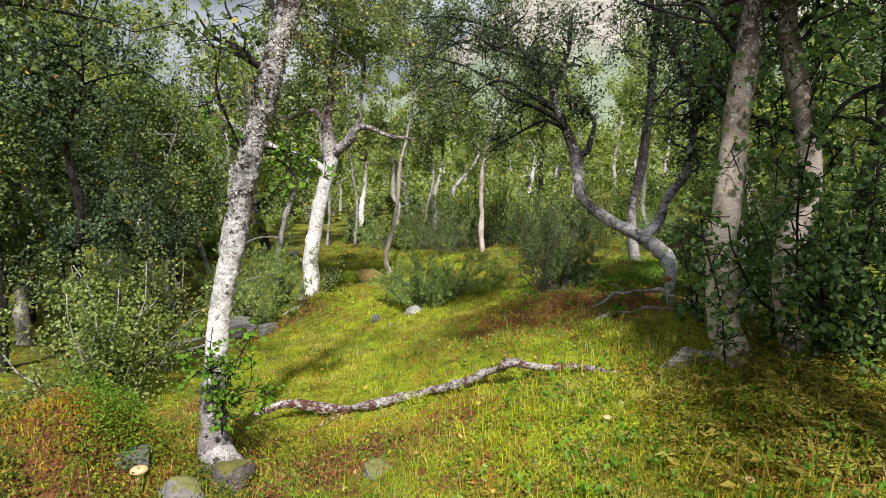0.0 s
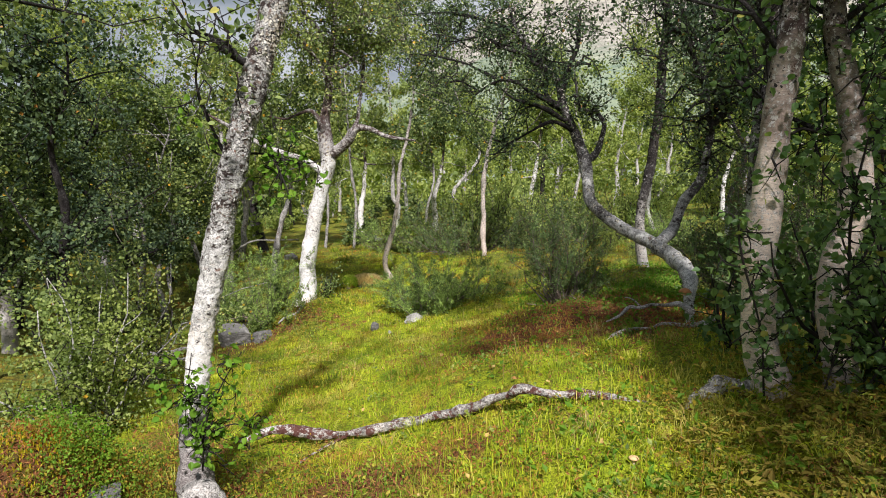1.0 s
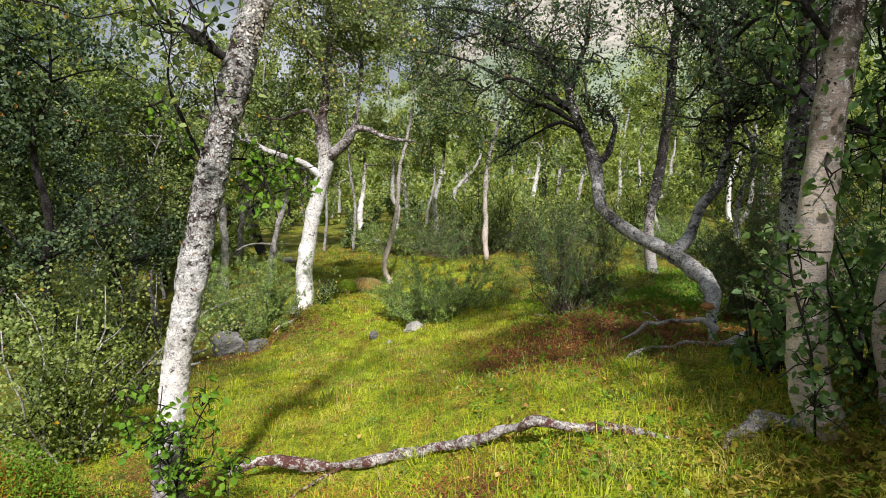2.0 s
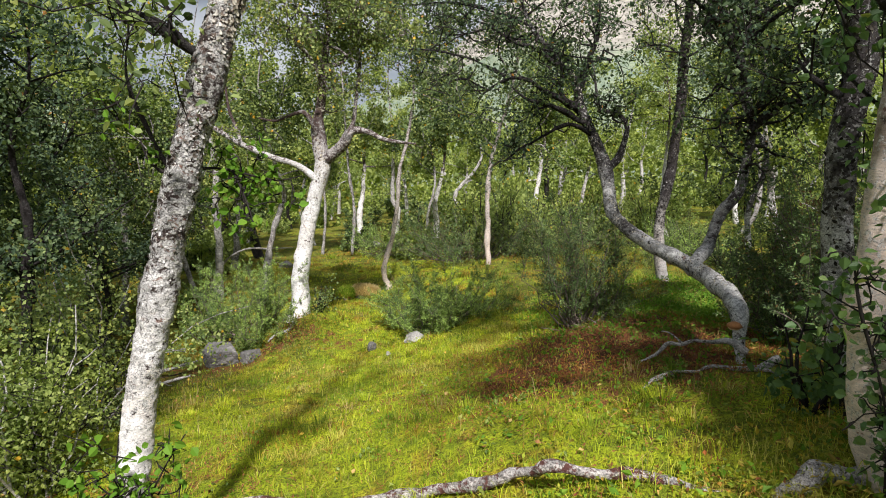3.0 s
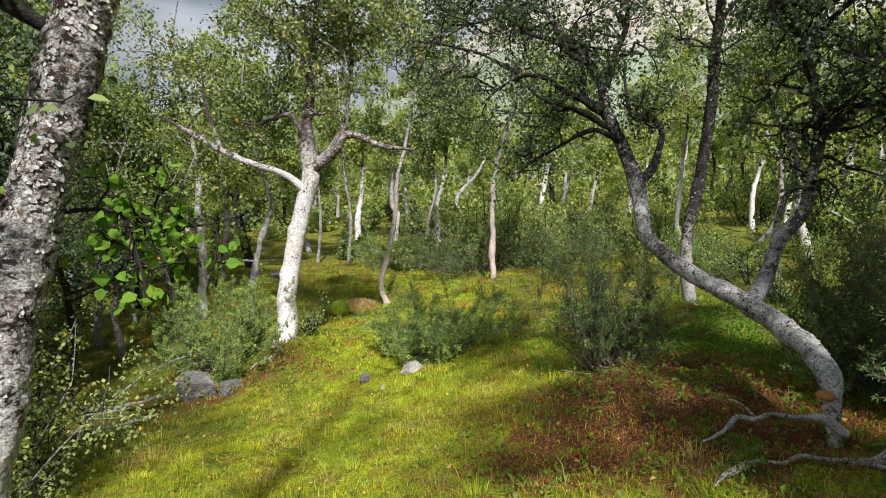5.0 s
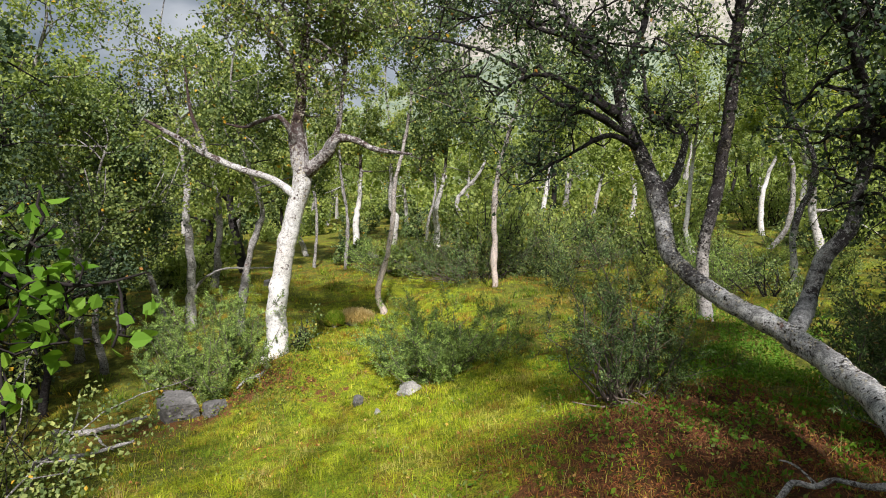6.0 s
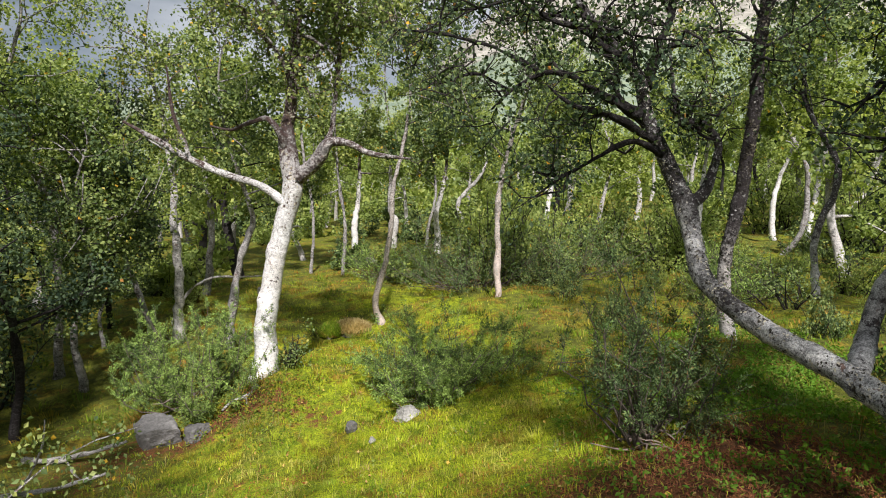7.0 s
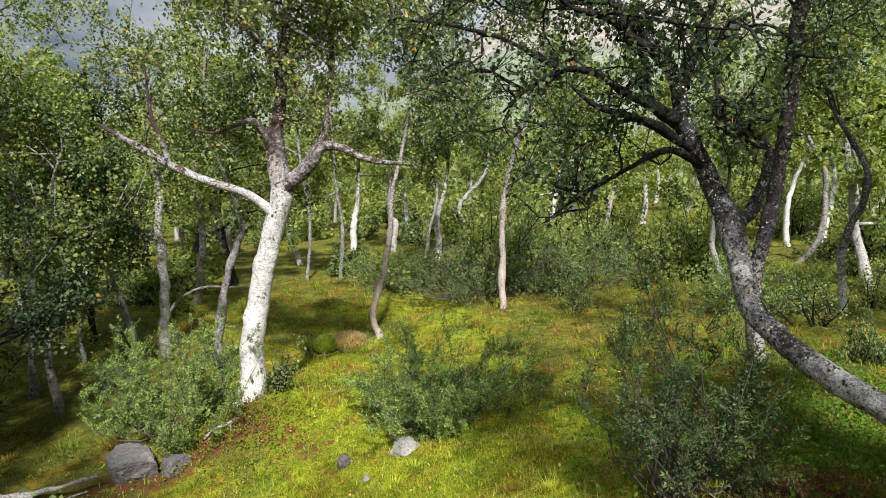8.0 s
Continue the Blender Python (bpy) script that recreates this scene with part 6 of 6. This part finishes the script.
def stone(name, label, at, size, mat, seed, sink=0.35, spin=0.0, category="rock", group="stones in the moss", blocky=False):
    """A stone with broken faces, part sunk in the ground."""
    rng = np.random.default_rng(seed)
    bm = bmesh.new()
    bmesh.ops.create_icosphere(bm, subdivisions=4, radius=1.0)
    planes = rng.normal(size=(13, 3))
    if blocky:
        planes[:6] = np.vstack([np.eye(3), -np.eye(3)]) * 5 + rng.normal(size=(6, 3)) * 1.3
    planes /= np.linalg.norm(planes, axis=1)[:, None]
    cut = rng.uniform(0.42, 0.85, 13)
    if blocky:
        cut[:6], cut[6:] = rng.uniform(0.5, 0.62, 6), rng.uniform(0.72, 0.85, 7)
    for v in bm.verts:
        p = np.array(v.co)
        for n, c in zip(planes, cut):
            k = p.dot(n)
            if k > c:
                p = p - n * (k - c) * 0.97
        p = p * (1 + (0.05 if blocky else 0.14) * noise.noise(Vector(p * 2.3 + seed)) + 0.08 * noise.noise(Vector(p * 6.0 + seed)) + 0.03 * noise.noise(Vector(p * 17.0 + seed)))
        v.co = p * size
    me = bpy.data.meshes.new(name)
    bm.to_mesh(me)
    bm.free()
    for f in me.polygons:
        f.use_smooth = not blocky
    me.materials.append(mat)
    ob = new(name, me)
    z = floor_at(*at)
    ob.matrix_world = pose(at[0], at[1], z + size[2] * (1 - 2 * sink), 9 if blocky else 0, -7 if blocky else 0, spin)
    return tagged(ob, label, category, group)


stone("stone", "square grey lichened boulder under the juniper", (-3.08, 8.86), (0.31, 0.23, 0.28), ROCK, 81, 0.36, 24, blocky=True)
stone("stone", "low grey stone beside the boulder", (-2.70, 8.9), (0.22, 0.16, 0.16), ROCK, 82, 0.42, -20, blocky=True)
stone("stone", "pale flat-topped stone sunk in bright moss", (-0.42, 8.5), (0.19, 0.14, 0.09), ROCK_PALE, 86, 0.40)
stone("stone", "small dark grey stone in grass", (-0.96, 8.4), (0.06, 0.06, 0.08), ROCK, 84, 0.3)
stone("stone", "small pale stone in moss", (-0.74, 8.15), (0.05, 0.05, 0.05), ROCK_PALE, 85, 0.4)
MOUNDS = [("mossy hummock with straw-coloured grass", (-1.62, 12.7), (0.36, 0.30, 0.17), 86), ("dark mossy hummock beside a straw-coloured one", (-1.95, 12.5), (0.2, 0.2, 0.2), 87)]
for label, at, size, seed in MOUNDS:
    mound = stone("moss_mound", label, at, size, ROCK_MOSS, seed, 0.42, category="mound")
    rng = np.random.default_rng(seed)
    d = np.abs(rng.normal(size=(2600, 3))) * np.sign(rng.normal(size=(2600, 3))) * (1, 1, 0) + np.abs(rng.normal(size=(2600, 3))) * (0, 0, 1)
    d /= np.linalg.norm(d, axis=1)[:, None]
    bag = blades(rng, np.array(mound.location) + d * size * 0.86, 0.07, 0.009, 0.9)
    part("grass_cover", bag, STRAW if seed == 86 else BLADE_GREEN, mound, "matted grass", "stuff", False)
stone("stone", "pale flat stone on the far moss", (-2.3, 20.0), (0.30, 0.25, 0.2), ROCK_PALE, 88, 0.4)
stone("stone", "grey stone among far birch trunks", (-3.9, 15.5), (0.2, 0.18, 0.14), ROCK, 89, 0.4)
stone("stone", "mossy stone under the leaning birch roots", (-1.04, 2.80), (0.15, 0.13, 0.19), ROCK_MOSS, 90, 0.36)
stone("stone", "lichened stone against the birch foot", (-1.19, 2.64), (0.14, 0.12, 0.17), ROCK_LICHEN, 91, 0.38)
stone("stone", "grey stone showing under bilberry turf", (-1.60, 2.90), (0.14, 0.10, 0.08), ROCK, 92, 0.25, 15, blocky=True)
stone("stone", "small pale stone among bilberry leaves", (-0.33, 2.75), (0.11, 0.09, 0.07), ROCK_LICHEN, 95, 0.5)


def mushroom(label, at, cap_r, stalk_h, mat, z=None):
    zz = floor_at(*at) if z is None else z
    root = thing("mushroom", (at[0], at[1], zz), label, "mushroom", "mushrooms")
    bag = Bag()
    prof = [(0.0, -0.02 * cap_r), (0.9, -0.08), (1.0, 0.06), (0.85, 0.28), (0.5, 0.44), (0.0, 0.5)]
    tube(bag, np.array([(at[0], at[1], zz + stalk_h + h * cap_r, max(0.001, r * cap_r)) for r, h in prof]), 18)
    part("cap", bag, mat, root)
    bag = Bag()
    tube(bag, np.array([(at[0], at[1], zz - 0.01, cap_r * 0.3), (at[0], at[1], zz + stalk_h * 0.5, cap_r * 0.24), (at[0], at[1], zz + stalk_h * 1.04, cap_r * 0.22)]), 10)
    part("stalk", bag, STALK, root)


mushroom("pale tan mushroom cap in bilberry turf", (-1.50, 2.80), 0.045, 0.06, CAP_PALE)
mushroom("cream mushroom in grass", (1.12, 2.08), 0.026, 0.03, CAP_PALE)
mushroom("small cream mushroom on moss", (0.75, 2.62), 0.022, 0.025, CAP_PALE)
fungus = thing("bracket_fungus", (1.722, 4.56, 0.458), "orange-brown bracket fungus under the arching birch's bend", "fungus")
bag = Bag()
tube(bag, np.array([(1.722, 4.56, 0.458 + h, r) for r, h in ((0.004, -0.016), (0.034, -0.012), (0.048, 0.0), (0.040, 0.014), (0.024, 0.024), (0.004, 0.029))]), 22, 0.5)
part("cap", bag, CAP, fungus)
bag = Bag()
tube(bag, np.array([(1.722, 4.563, 0.444 + h, r) for r, h in ((0.004, -0.010), (0.028, -0.006), (0.037, 0.002), (0.022, 0.006))]), 18, 0.4)
part("pores", bag, CAP_PALE, fungus, "pale tan underside")


# ---- ground plants ----
def scatter(rng, n, x0, x1, y0, y1, keep):
    """Places in the rectangle, thinned by keep(x, y) in 0 to 1."""
    x, y = rng.uniform(x0, x1, n), y0 + (y1 - y0) * rng.uniform(0, 1, n) ** 1.35
    ok = rng.uniform(0, 1, n) < keep(x, y)
    x, y = x[ok], y[ok]
    return np.stack([x, y, np.array([floor_at(a, b) for a, b in zip(x, y)])], 1)


def clumped(x, y, scale, cut, seed):
    return np.array([1.0 if noise.noise(Vector((a * scale, b * scale, seed))) > cut else 0.12 for a, b in zip(x, y)])


def stuff(name, bag, mat, label, category):
    return lone(name, bag, mat, (0, 0, 0), label, category, "stuff", smooth=False)


rng = np.random.default_rng(21)
bright = lambda x, y: moss_cover(x, y) * (1 - 0.85 * heath_cover(x, y)) * clumped(x, y, 2.2, -0.25, 1.0) * (1 - 0.35 * blob(x, y, -1.9, 2.7, 1.2, 0.75))
stuff("moss_grass", blades(rng, scatter(rng, 105000, -4.2, 2.4, 1.5, 8.5, bright), 0.046, 0.0038, 1.2), BLADE, "short bright yellow-green grass over moss", "grass")
stuff("moss_grass", blades(rng, scatter(rng, 42000, -5.5, 4.5, 7.5, 17, bright), 0.045, 0.009, 1.0), BLADE, "short yellow-green grass on the far slope", "grass")
tufts = lambda x, y: (0.06 + 0.94 * (1 - heath_cover(x, y)) ** 2) * clumped(x, y, 3.3, 0.05, 5.0) * (1 - 0.35 * blob(x, y, -1.9, 2.7, 1.2, 0.75))
stuff("tall_grass", blades(rng, scatter(rng, 30000, -4.4, 2.8, 1.5, 8.5, tufts), 0.080, 0.0038, 0.9), BLADE_GREEN, "green grass tufts", "grass")
stuff("tall_grass", blades(rng, scatter(rng, 34000, -7.0, 7.5, 7.5, 22, tufts), 0.060, 0.010, 1.0), BLADE_GREEN, "green grass between the trees", "grass")
stuff("tall_grass", blades(rng, scatter(rng, 9000, -1.0, 1.6, 1.5, 3.4, lambda x, y: clumped(x, y, 2.7, 0.0, 31.0)), 0.10, 0.0034, 0.9), BLADE, "long light green grass before the fallen branch", "grass")
stuff("dry_grass", blades(rng, scatter(rng, 3500, -3.2, 2.6, 1.5, 9.5, lambda x, y: clumped(x, y, 2.6, 0.12, 9.0) * 0.6 * (1 - 0.8 * heath_cover(x, y))), 0.17, 0.0035, 0.6), STRAW, "dry straw-coloured grass stalks", "grass")


def tussocks(rng, n, x0, x1, y0, y1, keep, each, tall, wide, spread):
    """Tussocks: blades leaning out from one foot, each tussock of its own size."""
    foot = scatter(rng, n, x0, x1, y0, y1, keep)
    k = np.repeat(np.arange(len(foot)), each)
    size = rng.uniform(0.55, 1.3, len(foot))[k]
    a, r = rng.uniform(0, 2 * np.pi, len(k)), np.sqrt(rng.uniform(0, 1, len(k)))
    out = np.stack([np.cos(a), np.sin(a), np.zeros(len(k))], 1)
    low = foot[k] + out * (r * spread * size)[:, None]
    low[:, 2] += 0.035 * size * (1 - r * r) - 0.012
    h = (tall * size * rng.uniform(0.5, 1.15, len(k)))[:, None]
    side = np.stack([-np.sin(a), np.cos(a), np.zeros(len(k))], 1) * wide * 0.5
    lean = (0.3 + 1.1 * r * rng.uniform(0.6, 1.4, len(k)))[:, None]
    up = np.array([0, 0, 1.0])
    mid, tip = low + up * h * 0.62 + out * h * lean * 0.35, low + up * h * (1 - 0.35 * lean) + out * h * lean
    bag, i = Bag(), np.arange(len(k))[:, None] * 5
    bag.add(np.stack([low - side, low + side, mid + side * 0.8, mid - side * 0.8, tip], 1).reshape(-1, 3), [np.hstack([i + m for m in (0, 1, 2, 3)]), np.hstack([i + m for m in (3, 2, 4)])])
    return bag


open_ground = lambda x, y: np.clip(1.0 - 0.9 * heath_cover(x, y), 0, 1) * (1 - 0.35 * blob(x, y, -1.9, 2.7, 1.2, 0.75))
stuff("tussock_grass", tussocks(rng, 230, -3.4, 2.2, 1.6, 9.5, open_ground, 70, 0.075, 0.0036, 0.085), BLADE, "yellow-green grass tussocks in the moss", "grass")
stuff("tussock_grass", tussocks(rng, 170, -4.2, 3.0, 1.8, 11.0, open_ground, 70, 0.085, 0.0036, 0.085), BLADE_GREEN, "dark green grass tussocks in the moss", "grass")
stuff("tussock_grass", tussocks(rng, 60, -3.0, 2.4, 2.0, 11.5, open_ground, 34, 0.10, 0.0028, 0.09), STRAW, "straw-coloured grass tussocks in the moss", "grass")
stuff("tussock_grass", tussocks(rng, 260, -6.0, 6.0, 9.0, 19.0, open_ground, 42, 0.11, 0.009, 0.15), BLADE_GREEN, "green grass tussocks on the far slope", "grass")
stuff("tussock_grass", tussocks(rng, 140, -5.0, 5.5, 9.5, 19.0, open_ground, 36, 0.09, 0.008, 0.16), RUST, "withered grass tussocks on the far slope", "grass")

heath = scatter(rng, 60000, -2.4, 2.6, 1.6, 7.5, lambda x, y: heath_cover(x, y) ** 1.1 * (0.25 + 0.75 * clumped(x, y, 4.0, -0.15, 51.0)))
bag = Bag()
for k in range(3):
    leaves(bag, heath + rng.normal(size=heath.shape) * (0.014, 0.014, 0.006) + np.array([0, 0, 0.010 + 0.016 * k]), 0.026, rng, slim=0.22, droop=-0.15, upright=0.0)
stuff("heath", bag, HEATH, "reddish-brown dwarf heath", "heath")

stuff("dry_grass", blades(rng, scatter(rng, 15000, -2.6, 2.0, 1.6, 5.0, lambda x, y: np.clip(0.10 + 0.9 * blob(x, y, -0.3, 2.6, 1.1, 0.7), 0, 1) * clumped(x, y, 2.9, 0.0, 15.0)), 0.045, 0.0040, 1.0), RUST, "rust-brown withered grass and litter", "grass")
moss = scatter(rng, 16000, -2.9, -1.4, 2.2, 3.6, lambda x, y: blob(x, y, -2.0, 3.0, 0.36, 0.30) * clumped(x, y, 3.2, -0.2, 18.0))
stuff("dry_grass", blades(rng, scatter(rng, 20000, -4.5, 4.0, 4.5, 14, lambda x, y: clumped(x, y, 1.3, 0.16, 41.0) * clumped(x, y, 4.0, -0.1, 43.0)), 0.045, 0.007, 1.0), RUST, "ochre withered grass patches on the slope", "grass")
stuff("orange_moss", blades(rng, moss, 0.026, 0.008, 1.2), MOSS_ORANGE, "orange-yellow moss cushion on the bank", "moss")


def low_plants(name, n, x0, x1, y0, y1, keep, mat, size, tall, label):
    at = scatter(rng, n, x0, x1, y0, y1, keep)
    bag = Bag()
    for k in range(4):
        leaves(bag, at + rng.normal(size=at.shape) * (0.018, 0.018, 0.0) + np.array([0, 0, 1.0]) * (tall * rng.uniform(0.2, 1.0, len(at)))[:, None], size, rng, slim=0.6, droop=0.0, upright=0.6)
    stuff(name, bag, mat, label, "plants")


low_plants("bilberry", 30000, -3.6, -0.6, 1.9, 4.2, lambda x, y: np.clip(1.1 * blob(x, y, -1.9, 2.75, 0.95, 0.75), 0, 1) * clumped(x, y, 3.4, 0.08, 2.0) * (1 - 0.85 * blob(x, y, -2.0, 3.02, 0.30, 0.24)), BERRY, 0.021, 0.13, "bilberry turf turning yellow and red")
low_plants("bilberry", 3000, -1.2, 1.2, 1.7, 3.6, lambda x, y: 0.5 * clumped(x, y, 2.8, 0.02, 3.0), MEADOW, 0.026, 0.05, "low bilberry leaves in the moss before the fallen branch")
low_plants("bilberry", 8000, 0.3, 3.2, 1.4, 3.8, lambda x, y: 1.0 * blob(x, y, 1.6, 2.4, 1.0, 0.85) * clumped(x, y, 3.0, -0.25, 4.0), BERRY, 0.022, 0.10, "bilberry and low plants below the tan birches")
low_plants("bilberry", 6000, -4.5, 3.5, 3.5, 11, lambda x, y: clumped(x, y, 1.6, 0.22, 7.0) * 0.5, MEADOW, 0.026, 0.05, "scattered low leafy plants in moss")
low_plants("bilberry", 3000, -3.2, -1.4, 8.3, 10.2, lambda x, y: blob(x, y, -2.15, 9.2, 0.6, 0.4), BERRY, 0.03, 0.10, "yellowing bilberry at the white birch's foot")
low_plants("bilberry", 5000, -2.2, -1.4, 2.6, 3.2, lambda x, y: blob(x, y, -1.68, 2.98, 0.16, 0.16), LEAF_FRESH, 0.017, 0.20, "fresh green bilberry clump on the bank")
low_plants("green_herb", 5000, -4.5, 3.5, 2.0, 11, lambda x, y: clumped(x, y, 1.9, 0.25, 12.0) * 0.6, LEAF_SUNLIT, 0.030, 0.06, "fresh green herbs in the grass")
low_plants("green_herb", 14000, 0.8, 5.0, 5.2, 11, lambda x, y: blob(x, y, 2.6, 7.6, 1.3, 1.9) * clumped(x, y, 1.8, -0.1, 22.0), LEAF_FRESH, 0.036, 0.07, "lush dark green herbs in the shade")
low_plants("green_herb", 500, 0.0, 2.2, 3.9, 6.4, lambda x, y: heath_cover(x, y), LEAF_FRESH, 0.036, 0.06, "fresh green sprouts in the brown heath")

def fronds(rng, at, long):
    """Ferns: an arching rib with pairs of pinnae, each pinna an island."""
    bag, m = Bag(), len(at)
    a = rng.uniform(0, 2 * np.pi, m)
    out = np.stack([np.cos(a), np.sin(a), np.zeros(m)], 1)
    side = np.stack([-np.sin(a), np.cos(a), np.zeros(m)], 1)
    size = (long * rng.uniform(0.6, 1.2, m))[:, None]
    rise = rng.uniform(0.35, 0.9, m)[:, None]
    for t in (0.2, 0.34, 0.48, 0.62, 0.76, 0.9):
        p = at + out * size * t + np.array([0, 0, 1.0]) * size * (rise * t - 0.45 * t * t)
        for hand in (-1, 1):
            leaves(bag, p, size[:, 0] * 0.42 * (1.12 - t), rng, slim=0.42, droop=0.0, upright=2.5, way=side * hand + out * 0.55)
    return bag


stuff("fern", fronds(rng, scatter(rng, 2300, 0.7, 2.4, 1.5, 3.4, lambda x, y: np.clip(1.3 * blob(x, y, 1.6, 2.48, 0.50, 0.36), 0, 1)) + np.array([0, 0, 0.04]), 0.14), FERN, "low ferns turning olive-brown below the tan birches", "ferns")
low_plants("green_herb", 420, 0.3, 2.4, 1.5, 3.2, lambda x, y: 0.6 + 0 * x, LEAF_FRESH, 0.045, 0.09, "broad fresh green leaves among ferns and grass")
stuff("tall_grass", blades(rng, scatter(rng, 420, 0.2, 2.4, 1.5, 3.2, lambda x, y: 0.7 + 0 * x), 0.26, 0.004, 0.7), BLADE_GREEN, "long thin grass stalks below the tan birches", "grass")
stuff("moss_grass", blades(rng, scatter(rng, 3600, -2.2, -1.4, 2.9, 3.3, lambda x, y: blob(x, y, -1.74, 3.06, 0.26, 0.10)), 0.09, 0.005, 1.3), RUST, "withered grass overhanging the grey stone", "grass")
litter = scatter(rng, 1500, -3.5, 3.0, 1.6, 10, lambda x, y: 0.5 + 0 * x)
bag = Bag()
leaves(bag, litter + np.array([0, 0, 0.03]), 0.032, rng, droop=0.0, upright=3.0)
stuff("fallen_leaves", bag, LITTER, "fallen yellow and brown birch leaves", "leaves")
